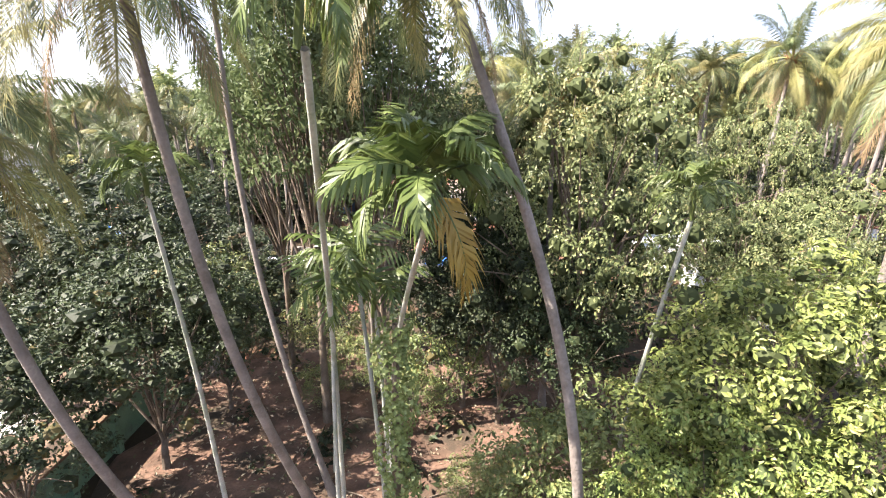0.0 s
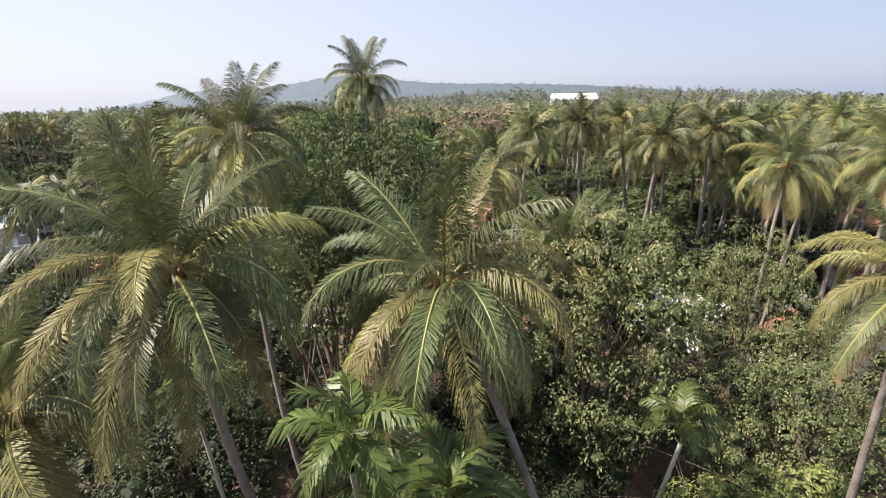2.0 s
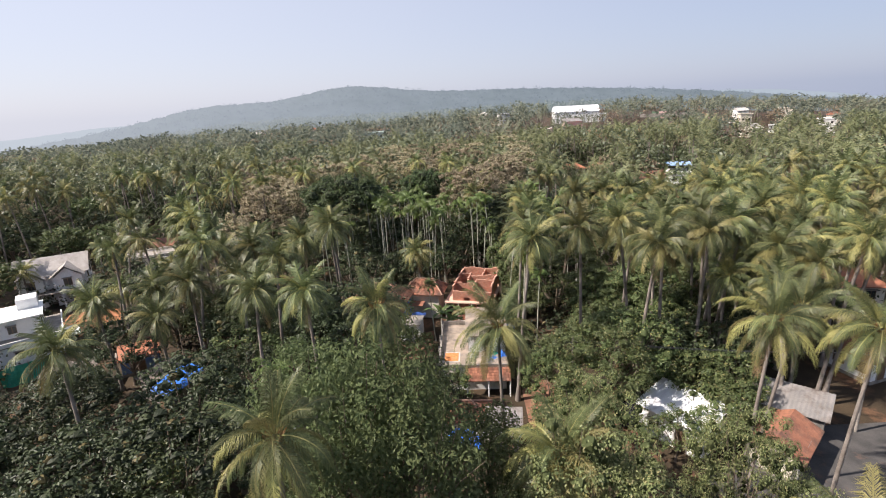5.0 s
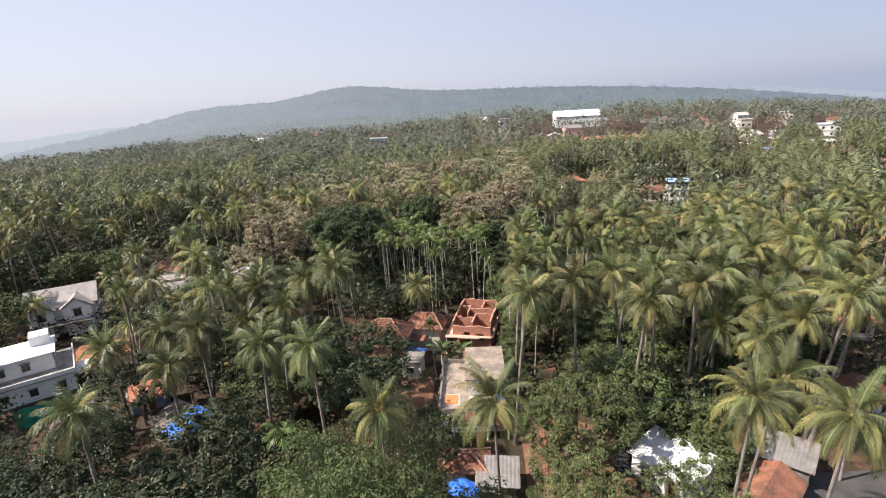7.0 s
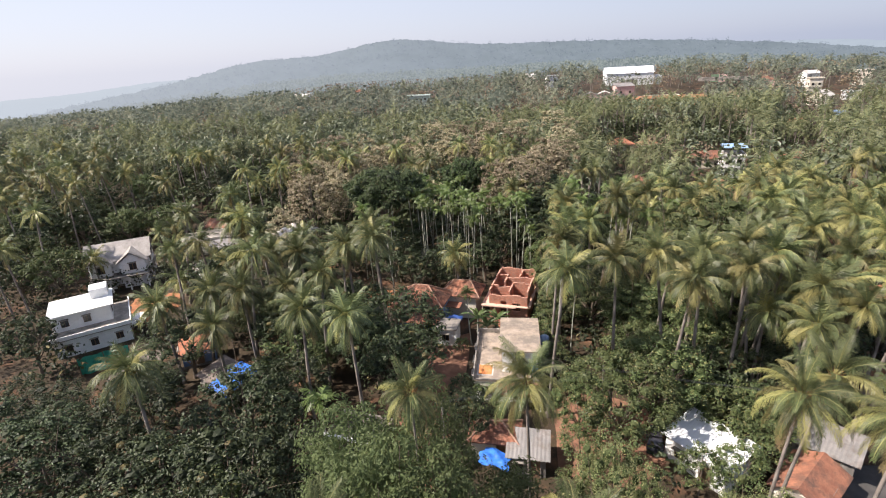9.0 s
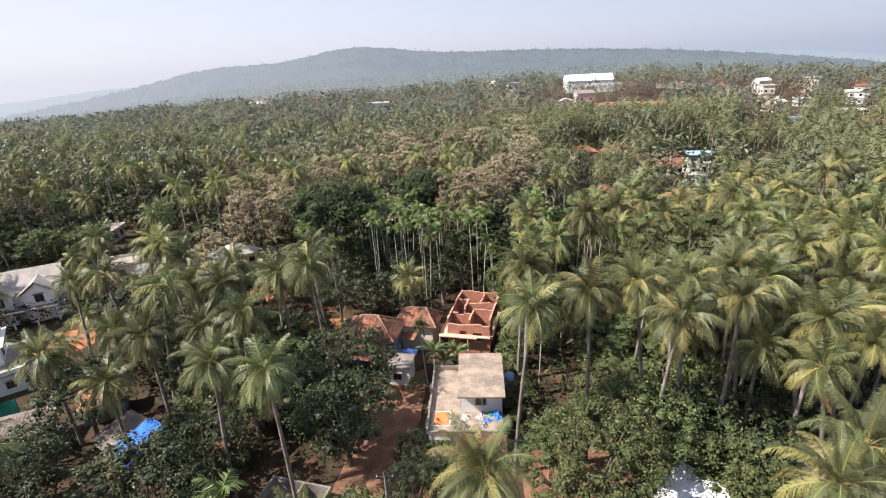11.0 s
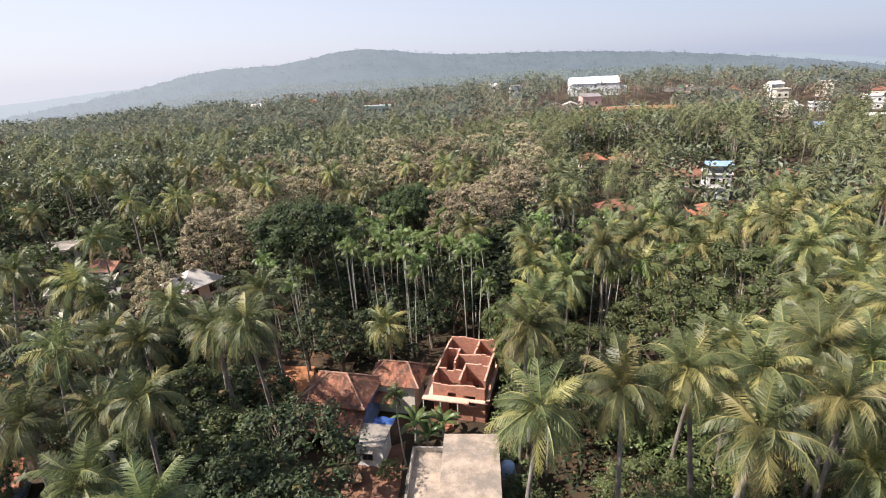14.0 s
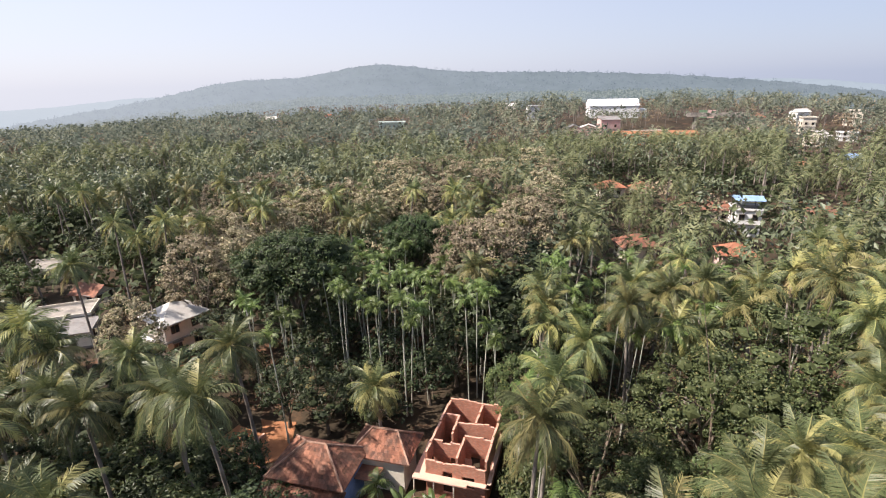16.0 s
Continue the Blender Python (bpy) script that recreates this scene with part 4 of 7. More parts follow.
def face(side, t, z, w, d):
    """The pose of an opening on a wall of a w x d house: side 0 front, 1 right, 2 back, 3 left; t from -1 to 1 along it."""
    x, y, a = [(t * w / 2, -d / 2, 0), (w / 2, t * d / 2, 90), (-t * w / 2, d / 2, 180), (-w / 2, -t * d / 2, 270)][side]
    return pose(x, y, z, 0, 0, a)


def hip_roof(w, d, z, h, over, run=None, thick=0.12):
    """A hipped roof: its ridge lies along the longer side; four slopes with a fascia below."""
    W, D = w / 2 + over, d / 2 + over
    r = run if run is not None else min(W, D)
    e = [(-W, -D, z), (W, -D, z), (W, D, z), (-W, D, z)]
    if W >= D:
        t = [(-(W - r), 0, z + h), (W - r, 0, z + h)]
        f4, f3 = [(0, 1, 5, 4), (2, 3, 4, 5)], [(1, 2, 5), (3, 0, 4)]
    else:
        t = [(0, -(D - r), z + h), (0, D - r, z + h)]
        f4, f3 = [(1, 2, 5, 4), (3, 0, 4, 5)], [(0, 1, 4), (2, 3, 5)]
    g = Geo().add(e + t, f4)
    g.add(np.zeros((0, 3)), np.array(f3) - 6)
    box(g, -W, -D, z - thick, W, D, z - 0.004)
    return g


def gable_roof(w, d, z, h, over, thick=0.1):
    """Two slopes, ridge along x."""
    W, D = w / 2 + over, d / 2 + over
    v = [(-W, -D, z), (W, -D, z), (W, D, z), (-W, D, z), (-W, 0, z + h), (W, 0, z + h)]
    v += [(a, b, c - thick) for a, b, c in v]
    g = Geo().add(v, [(0, 1, 5, 4), (2, 3, 4, 5), (7, 6, 10, 11), (9, 8, 11, 10), (0, 6, 7, 1), (2, 8, 9, 3)])
    g.add([(-w / 2, -d / 2, z - 0.1), (-w / 2, d / 2, z - 0.1), (-w / 2, 0, z + h * w / (w + 2 * over) - 0.05), (w / 2, -d / 2, z - 0.1), (w / 2, d / 2, z - 0.1), (w / 2, 0, z + h * w / (w + 2 * over) - 0.05)], [(0, 2, 1), (3, 4, 5)], 1)
    return g


def house(name, label, x, y, w, d, h, rot, wall, roof, roof_mat, storeys=1, over=0.5, rise=1.6, wins=2, sides=(0, 1, 3)):
    p = thing(name, label, "house", pose(x, y, ground_z(x, y), 0, 0, rot), group="houses of the village")
    part("wall", boxes((-w / 2, -d / 2, -0.3, w / 2, d / 2, h)), wall, p)
    part("plinth", boxes((-w / 2 - 0.08, -d / 2 - 0.08, -0.3, w / 2 + 0.08, d / 2 + 0.08, 0.35)), CONCRETE, p)
    if roof == "hip":
        part("roof", hip_roof(w, d, h + 0.05, rise, over), roof_mat, p)
    elif roof == "gable":
        part("roof", gable_roof(w, d, h + 0.05, rise, over), [roof_mat, wall], p)
    elif roof == "shed":
        g = Geo().add([(-w / 2 - over, -d / 2 - over, h + 0.05), (w / 2 + over, -d / 2 - over, h + 0.05), (w / 2 + over, d / 2 + over, h + rise), (-w / 2 - over, d / 2 + over, h + rise),
                       (-w / 2 - over, -d / 2 - over, h - 0.03), (w / 2 + over, -d / 2 - over, h - 0.03), (w / 2 + over, d / 2 + over, h + rise - 0.08), (-w / 2 - over, d / 2 + over, h + rise - 0.08)], [(0, 1, 2, 3), (4, 7, 6, 5), (0, 4, 5, 1), (1, 5, 6, 2), (2, 6, 7, 3), (3, 7, 4, 0)])
        part("roof", g, roof_mat, p)
    else:
        part("roof", boxes((-w / 2 - over, -d / 2 - over, h, w / 2 + over, d / 2 + over, h + 0.14)), roof_mat, p)
        k = w / 2 + over
        q = d / 2 + over
        part("parapet", boxes((-k, -q, h + 0.14, k, -q + 0.14, h + 0.6), (-k, q - 0.14, h + 0.14, k, q, h + 0.6), (-k, -q + 0.14, h + 0.14, -k + 0.14, q - 0.14, h + 0.6), (k - 0.14, -q + 0.14, h + 0.14, k, q - 0.14, h + 0.6)), wall, p)
    if storeys == 2:
        part("floor_band", boxes((-w / 2 - 0.35, -d / 2 - 0.35, h / 2 - 0.08, w / 2 + 0.35, d / 2 + 0.35, h / 2 + 0.04)), CONCRETE, p)
    for s in range(storeys):
        for side in sides:
            for k in range(wins):
                t = (k + 0.5) / wins * 2 - 1
                if s == 0 and side == 0 and k == 0:
                    door(p, face(side, t, 0.35, w + 0.06, d + 0.06))
                else:
                    window(p, face(side, t, 1.1 + s * h / 2, w + 0.06, d + 0.06))
    return p


def tiled_slope(g, a, b, c, d, col=0.3, row=0.34):
    """Lapped clay tiles over the slope a, b (eave) to d, c (top): each a small tilted plate with a lip."""
    a, b, c, d = (np.asarray(q, float) for q in (a, b, c, d))
    run = np.linalg.norm((c + d) / 2 - (a + b) / 2)
    n = max(2, int(run / row))
    up = np.cross(b - a, d - a)
    up /= np.linalg.norm(up)
    eave = np.linalg.norm(b - a)
    e = (b - a) / eave
    for i in range(n):
        t0, t1 = i / n, (i + 1.15) / n
        l0, r0 = a + (d - a) * t0, b + (c - b) * t0
        l1, r1 = a + (d - a) * min(t1, 1), b + (c - b) * min(t1, 1)
        w0 = np.linalg.norm(r0 - l0)
        m = max(1, int(w0 / col))
        s = np.arange(m + 1) / m
        lo, hi = l0[None] + (r0 - l0)[None] * s[:, None], l1[None] + (r1 - l1)[None] * s[:, None]
        for j in range(m):
            k = up * (0.035 + rng.uniform(0, 0.02))
            gap = e * 0.02
            g.add([lo[j] + gap + k, lo[j + 1] - gap + k, hi[j + 1] - gap + up * 0.008, hi[j] + gap + up * 0.008, lo[j] + gap, lo[j + 1] - gap], [(0, 1, 2, 3), (4, 5, 1, 0)], 0)
    return g


def tiled_roof(p, w, d, z, h, over, run=None, mat=None, cx=0.0, cy=0.0):
    """A hipped roof of clay tiles with ridge caps, under a thing."""
    W, D = w / 2 + over, d / 2 + over
    base = hip_roof(w, d, z, h, over, run)
    base.v = [v + (cx, cy, 0) for v in base.v]
    roof = part("roof", base, mat or TILE, p)
    v = base.v[0]
    g = Geo()
    if W >= D:
        for q in ((0, 1, 5, 4), (2, 3, 4, 5), (1, 2, 5, 5), (3, 0, 4, 4)):
            tiled_slope(g, *[v[k] for k in q])
        caps = ((4, 5), (0, 4), (3, 4), (1, 5), (2, 5))
    else:
        for q in ((1, 2, 5, 4), (3, 0, 4, 5), (0, 1, 4, 4), (2, 3, 5, 5)):
            tiled_slope(g, *[v[k] for k in q])
        caps = ((4, 5), (0, 4), (1, 4), (2, 5), (3, 5))
    tagged(part("tiles", g, mat or TILE, roof, "lapped weathered clay tiles"), kind="stuff")
    for a, b in caps:
        part("ridge_cap", tube(Geo(), [v[a] + (0, 0, 0.05), (v[a] + v[b]) / 2 + (0, 0, 0.06), v[b] + (0, 0, 0.07)], [0.1, 0.1, 0.1], 6), RIDGE, roof)
    return roof


# the old tiled house: main block, side block and a low lean-to in front
def old_tiled_house():
    p = thing("tiled_house", "old blue-washed house under weathered clay tile roofs", "house", pose(-10.5, 69.7, 0, 0, 0, -11))
    part("wall", boxes((-3.4, -2.4, -0.3, 3.4, 2.4, 3.9)), BLUE_WALL, p, "blue-washed wall")
    part("side_wall", boxes((2.6, 2.2, -0.3, 7.6, 5.8, 3.7)), CREAM, p)
    tiled_roof(p, 7.0, 5.0, 4.0, 2.1, 0.4, 2.9)
    tiled_roof(p, 5.2, 3.6, 3.8, 1.7, 0.5, 1.8, TILE, 5.2, 4.0)
    g = Geo()
    tiled_slope(g, (-4.2, -5.2, 2.5), (3.9, -5.2, 2.5), (3.9, -2.3, 3.5), (-4.2, -2.3, 3.5))
    g.add([(-4.2, -5.2, 2.46), (3.9, -5.2, 2.46), (3.9, -2.3, 3.46), (-4.2, -2.3, 3.46)], [(0, 1, 2, 3)])
    part("lean_to_roof", g, TILE, p, "dark mossy lean-to roof of clay tiles")
    for k in range(5):
        part("post", tube(Geo(), [(-4 + 1.95 * k, -5.0, -0.1), (-4 + 1.95 * k, -5.0, 2.5)], [0.07, 0.07], 8), TIMBER, p)
    part("side_lean_to", boxes((3.0, 0.2, 2.6, 5.6, 2.1, 2.7)), TILE, p)
    window(p, pose(-1.6, -2.43, 1.1, 0, 0, 0))
    window(p, pose(1.6, -2.43, 1.1, 0, 0, 0))
    door(p, pose(0, -2.43, 0, 0, 0, 0))
    return p


old_tiled_house()

# white-washed annex with a flat slab and one barred window
p = thing("annex", "small white-washed flat-roofed annex with barred window", "outbuilding", pose(-6.2, 63.9, 0, 0, 0, -8))
part("wall", boxes((-1.3, -1.2, -0.3, 1.3, 1.6, 2.6)), WHITE, p)
part("roof", boxes((-1.5, -1.5, 2.6, 1.5, 1.7, 2.74)), CONCRETE, p, "stained concrete slab roof")
window(p, pose(-0.2, -1.23, 0.9, 0, 0, 0), 0.9, 0.9)
g = Geo()
gx, gy = np.meshgrid(np.linspace(-0.6, 1.5, 9), np.linspace(1.75, 3.0, 7))
gz = 2.6 + 0.12 * np.sin(gx * 5) * np.cos(gy * 4) - 0.5 * np.clip(gx - 1.2, 0, 1)
i = (np.arange(6)[:, None] * 9 + np.arange(8)[None]).ravel()
g.add(np.stack([gx, gy, gz], -1).reshape(-1, 3), np.stack([i, i + 1, i + 10, i + 9], 1))
solid("tarpaulin", g, DARK_TARP, "crumpled dark blue plastic tarpaulin behind the annex roof", "tarpaulin", pose(-6.2, 63.9, 0, 0, 0, -8), smooth=True)


def ragged_wall(g, x0, y0, x1, y1, z0, z1, thick=0.2, gaps=()):
    """An unfinished brick wall: its top steps up and down by courses; gaps: (from, to, foot, head) openings along it, in metres."""
    L = math.hypot(x1 - x0, y1 - y0)
    ux, uy = (x1 - x0) / L, (y1 - y0) / L
    cuts = sorted({0.0, L, *[c for q in gaps for c in q[:2]], *[k for k in np.arange(0.9, L, 0.95)]})
    for a, b in zip(cuts[:-1], cuts[1:]):
        if b - a < 0.02:
            continue
        m = (a + b) / 2
        top = z1 - 0.09 * rng.integers(0, 4)
        spans = [(z0, top)]
        for s, e, lo, hi in gaps:
            if s < m < e:
                spans = [(z0, lo), (hi, top)] if hi < top - 0.05 else [(z0, lo)]
        for lo, hi in spans:
            if hi - lo < 0.03:
                continue
            nx, ny = -uy * thick / 2, ux * thick / 2
            c = [(x0 + ux * a + nx, y0 + uy * a + ny), (x0 + ux * a - nx, y0 + uy * a - ny), (x0 + ux * b - nx, y0 + uy * b - ny), (x0 + ux * b + nx, y0 + uy * b + ny)]
            g.add([(*q, lo) for q in c] + [(*q, hi) for q in c], BOX_F, [0, 1, 0, 0, 0, 0])
    return g


def brick_shell():
    """An upper storey of bare brick rooms, open to the sky, on a slab over a ground floor of posts and walls."""
    p = thing("unfinished_house", "roofless house of bare red brick walls on a slab", "house", pose(-0.45, 70.1, 0, 0, 0, -12.4))
    W, D, z0, z1 = 5.6, 8.7, 1.0, 5.15
    sh = 2.9
    part("floor", boxes((0.1, 0.1, -0.3, W - 0.1, D - 0.1, z0)), SOIL, p, "bare earth floor inside the rooms")
    part("canopy", boxes((-1.1, -0.95, sh - 0.15, W * 0.72, -0.11, sh), (-1.1, -0.108, sh - 0.15, -0.11, D * 0.5, sh)), RENDER, p, "salmon-coloured canopy slab round the front corner")
    part("lintel", boxes((W * 0.72 + 0.004, -0.6, sh - 0.12, W + 0.5, -0.11, sh - 0.02), (W + 0.11, -0.6, sh - 0.12, W + 0.5, D * 0.8, sh - 0.02)), RENDER, p)
    def wall(label, *a, **k):
        return part("brick_wall", ragged_wall(Geo(), *a, **k), [BRICKS, BRICK_TOP], p, label)
    wall("", 0, 0, W, 0, -0.2, z1 - 0.7, gaps=[(1.6, 2.5, 1.0, 3.4), (3.4, 4.6, 1.9, 3.2)])
    wall("", 0, 0.1, 0, D - 0.1, -0.2, z1, gaps=[(1.4, 2.4, 2.0, 3.3)])
    wall("", W, 0.1, W, D - 0.1, -0.2, z1, gaps=[(1.6, 2.6, 2.0, 3.3), (6.0, 7.0, 2.0, 3.3)])
    wall("", 0, D, W, D, -0.2, z1)
    wall("", 0.1, 2.1, 2.9, 2.1, z0, z1 - 0.2, gaps=[(1.7, 2.6, z0, z0 + 2.2)])
    wall("", 2.9, 0.1, 2.9, 3.2, z0, z1 - 0.1)
    wall("", 2.9, 3.2, W - 0.1, 3.2, z0, z1, gaps=[(0.6, 1.5, z0, z0 + 2.2)])
    wall("", 1.6, 5.2, W - 0.1, 5.2, z0, z1, gaps=[(1.2, 2.1, z0 + 0.9, z0 + 2.6), (2.7, 3.3, z0 + 1.6, z0 + 2.6)])
    wall("", 1.6, 3.4, 1.6, 6.3, z0, z1 - 0.1, gaps=[(0.3, 1.0, z0, z0 + 2.2)])
    wall("", 0.1, 6.3, 1.6, 6.3, z0, z1)
    wall("", 3.5, 5.3, 3.5, D - 0.1, z0, z1, gaps=[(1.0, 1.8, z0, z0 + 2.2)])
    for px, py in ((-1.0, -0.85), (0.9, -0.85), (2.8, -0.85)):
        part("post", tube(Geo(), [(px, py, -0.2), (px + 0.05, py, sh - 0.15)], [0.06, 0.06], 8), CREAM, p, "thin pale prop under the slab")
    for k in range(3):
        part("step", boxes((1.6, -1.4 - 0.3 * k, 0.0, 2.5, -1.1 - 0.3 * k, 0.54 - 0.18 * k)), TILE_NEW, p)
    part("shutter", boxes((3.25, 1.7, z0 + 1.9, 3.95, 1.75, z0 + 2.7)), RENDER, p, "leaning pale formwork board")
    return p


brick_shell()


OLD_SLAB = surface("old_slab", (0.27, 0.215, 0.165), (0.38, 0.31, 0.245), 1.3, bump=0.3, fine=9, c=(0.2, 0.17, 0.14), stain=0.53)


def white_house():
    """Two storeys: a terrace with a low wall round it, an upper room under a broad stained slab, a brick-tiled awning in front."""
    p = thing("white_house", "white house with stained concrete slab roof and terrace", "house", pose(1.6, 50.6, 0, 0, 0, -1.5))
    part("ground_wall", boxes((-3.6, 0, -0.3, 3.6, 10.5, 2.85)), WHITE, p)
    part("terrace", boxes((-3.8, -0.15, 2.85, 3.8, 10.7, 3.0)), OLD_SLAB, p, "brown-grey concrete terrace floor")
    part("terrace_wall", boxes((-3.8, -0.15, 3.0, -3.62, 10.7, 3.55), (-3.62, 10.52, 3.0, -0.6, 10.7, 3.55), (-3.62, -0.15, 3.0, 3.8, 0.0, 3.16)), CONCRETE, p, "low weathered parapet")
    part("upper_wall", boxes((-0.45, 3.0, 3.0, 3.75, 9.7, 5.45)), WHITE, p)
    part("roof_slab", boxes((-0.75, 1.9, 5.45, 4.05, 9.95, 5.6)), OLD_SLAB, p, "broad roof slab blotched with grey stains")
    door(p, pose(-0.48, 4.2, 3.0, 0, 0, 270), 0.9, 2.0)
    window(p, pose(1.6, 2.97, 3.9, 0, 0, 0), 1.0, 1.0)
    part("pipe", tube(Geo(), [(1.72, 2.94, 3.0), (1.72, 2.94, 5.4)], [0.04, 0.04], 6), CREAM, p)
    g = Geo()
    tiled_slope(g, (-0.9, -1.7, 2.0), (4.0, -1.7, 2.0), (4.0, -0.15, 2.8), (-0.9, -0.15, 2.8), 0.25, 0.3)
    g.add([(-0.9, -1.7, 1.97), (4.0, -1.7, 1.97), (4.0, -0.15, 2.77), (-0.9, -0.15, 2.77)], [(0, 1, 2, 3)])
    part("awning", g, TILE, p, "brown-red tiled awning")
    for k in range(3):
        part("post", tube(Geo(), [(-0.7 + 2.3 * k, -1.55, -0.2), (-0.7 + 2.3 * k, -1.55, 2.0)], [0.08, 0.08], 8), WHITE, p)
    for t in (-2.2, 0.4, 2.4):
        window(p, pose(t, -0.03, 1.0, 0, 0, 0))
    for t in (2, 5, 8):
        window(p, pose(-3.63, t, 1.0, 0, 0, 270))
    return p


white_house()
g = Geo()
box(g, -0.95, -1.15, 0, 0.95, 1.15, 0.02, 0)
gx, gy = np.meshgrid(np.linspace(-0.78, 0.78, 10), np.linspace(-0.98, 0.98, 12))
gz = 0.03 + 0.03 * rng.random(gx.shape)
i = (np.arange(11)[:, None] * 10 + np.arange(9)[None]).ravel()
mat_ob = thing("drying_mat", "pale mat spread with orange grain drying on the terrace", "mat", pose(-0.75, 52.6, 3.005, 0, 0, -3))
part("mat", g, CLOTH, mat_ob)
part("grain", Geo().add(np.stack([gx, gy, gz], -1).reshape(-1, 3), np.stack([i, i + 1, i + 11, i + 10], 1)), GRAIN, mat_ob, "thin layer of orange-red grain")


def heap(name, label, x, y, z, rx, ry, h, mat, seed):
    """A crumpled sheet thrown in a heap."""
    r2 = np.random.default_rng(seed)
    n = 16
    gx, gy = np.meshgrid(np.linspace(-1, 1, n), np.linspace(-1, 1, n))
    rr = np.sqrt(gx ** 2 + gy ** 2)
    gz = h * np.clip(1 - rr ** 2 * 0.8, 0, 1) * (0.6 + 0.4 * np.sin(gx * 6 + seed) * np.cos(gy * 5 + seed)) + r2.normal(0, 0.035, gx.shape) * (rr < 0.95)
    edge = 1 + 0.12 * np.sin(np.arctan2(gy, gx) * 5 + seed)
    i = (np.arange(n - 1)[:, None] * n + np.arange(n - 1)[None]).ravel()
    g = Geo().add(np.stack([gx * rx * edge, gy * ry * edge, np.clip(gz, 0.01, 9)], -1).reshape(-1, 3), np.stack([i, i + 1, i + n + 1, i + n], 1))
    return solid(name, g, mat, label, "tarpaulin", pose(x, y, z, 0, 0, seed * 20), smooth=True)


heap("tarpaulin", "crumpled bright blue tarpaulin heaped on the terrace", 4.9, 52.9, 3.01, 0.45, 0.7, 0.6, BLUE_TARP, 1)
heap("tarpaulin", "folded green tarpaulin lying on the terrace heap", 4.2, 53.1, 3.01, 0.3, 0.3, 0.5, GREEN_NET, 2)
heap("sack", "crumpled pale sack thrown on the terrace", 3.2, 52.8, 3.01, 0.5, 0.4, 0.4, CLOTH, 3)
heap("tarpaulin", "crumpled dark plastic sheet beside the tarps", 3.4, 51.5, 3.01, 0.5, 0.4, 0.35, GREY_SHEET, 5)
heap("tarpaulin", "small blue plastic sheet lying on the terrace", 3.9, 52.2, 3.01, 0.4, 0.3, 0.2, BLUE_TARP, 7)
heap("sack", "pale sack beside the upper room", 1.7, 52.6, 3.01, 0.5, 0.45, 0.4, CLOTH, 4)
tank = thing("water_tank", "pale blue plastic water drum beside the white house", "water tank", pose(6.6, 58.6, 0))
part("stand", boxes((-0.7, -0.7, 0, 0.7, 0.7, 2.9)), CONCRETE, tank)
part("drum", tube(Geo(), [(0, 0, 2.9), (0, 0, 3.0), (0, 0, 3.9), (0, 0, 4.1), (0, 0, 4.12)], [0.55, 0.6, 0.6, 0.35, 0.01], 16), BLUE_PLASTIC, tank, smooth=True)

# sheds and houses round about
def sheet_shed(name, label, x, y, w, d, h, rot, mat, rise=0.7, wall=None, tarp=None):
    p = thing(name, label, "shed", pose(x, y, ground_z(x, y), 0, 0, rot))
    part("wall", boxes((-w / 2, -d / 2, -0.3, w / 2, d / 2, h)), wall or CONCRETE, p)
    n = int(w / 0.3)
    xs = np.linspace(-w / 2 - 0.4, w / 2 + 0.4, 2 * n + 1)
    cz = 0.03 * (np.arange(2 * n + 1) % 2)
    v = np.concatenate([np.stack([xs, 0 * xs - d / 2 - 0.4, h + 0.05 + cz], 1), np.stack([xs, 0 * xs + d / 2 + 0.4, h + 0.05 + rise + cz], 1)])
    v = np.concatenate([v, v - (0, 0, 0.03)])
    i = np.arange(2 * n)
    m = 2 * n + 1
    roof = part("roof", Geo().add(v, np.concatenate([np.stack([i, i + 1, i + 1 + m, i + m], 1), np.stack([i + 2 * m, i + 3 * m, i + 1 + 3 * m, i + 1 + 2 * m], 1)])), mat, p, "corrugated sheet roof")
    door(p, pose(w * 0.2, -d / 2 - 0.03, 0, 0, 0, 0))
    window(p, pose(-w * 0.25, -d / 2 - 0.03, 0.9, 0, 0, 0), 0.8, 0.8)
    return p


sheet_shed("shed", "low shed with weathered corrugated roof partly under blue tarp", -33.0, 51.6, 5.6, 3.4, 2.5, -30, RUST_SHEET, 0.7)
# the blue sheet lies over one end of that roof and hangs down its edges
gx, gy = np.meshgrid(np.linspace(0.3, 3.6, 12), np.linspace(-2.4, 2.3, 12))
gz = 2.5 + 0.16 + 0.7 * np.clip((gy + 2.1) / 4.2, 0, 1) - 0.9 * np.clip(-2.15 - gy, 0, 1) * 2 - 0.8 * np.clip(gx - 3.25, 0, 1) * 2 + 0.02 * np.sin(gx * 7) * np.cos(gy * 5)
i = (np.arange(11)[:, None] * 12 + np.arange(11)[None]).ravel()
solid("tarpaulin", Geo().add(np.stack([gx, gy, gz], -1).reshape(-1, 3), np.stack([i, i + 1, i + 13, i + 12], 1)), BLUE_TARP, "bright blue tarpaulin stretched over the shed roof", "tarpaulin", pose(-33.0, 51.6, 0, 0, 0, -30), smooth=True)
sheet_shed("shed", "white-roofed shed beside the red yard", 20.3, 41.5, 6.0, 4.0, 2.8, -53, WHITE_SHEET, 0.8, WHITE)
house("tiled_house", "low hut with a worn brown clay tile roof", 27.2, 37.8, 5.2, 3.6, 2.2, 44, CREAM, "gable", TILE, 1, 0.5, 1.2, 1)
sheet_shed("shed", "small shed with rusty brown sheet roof behind the villa", -45.8, 53.2, 5.0, 4.0, 2.4, 24, RUST_SHEET, 0.6)
sheet_shed("lean_to", "makeshift lean-to of grey sheets by the lane", 3.6, 41.0, 3.4, 3.0, 2.3, -6, GREY_SHEET, 0.5)
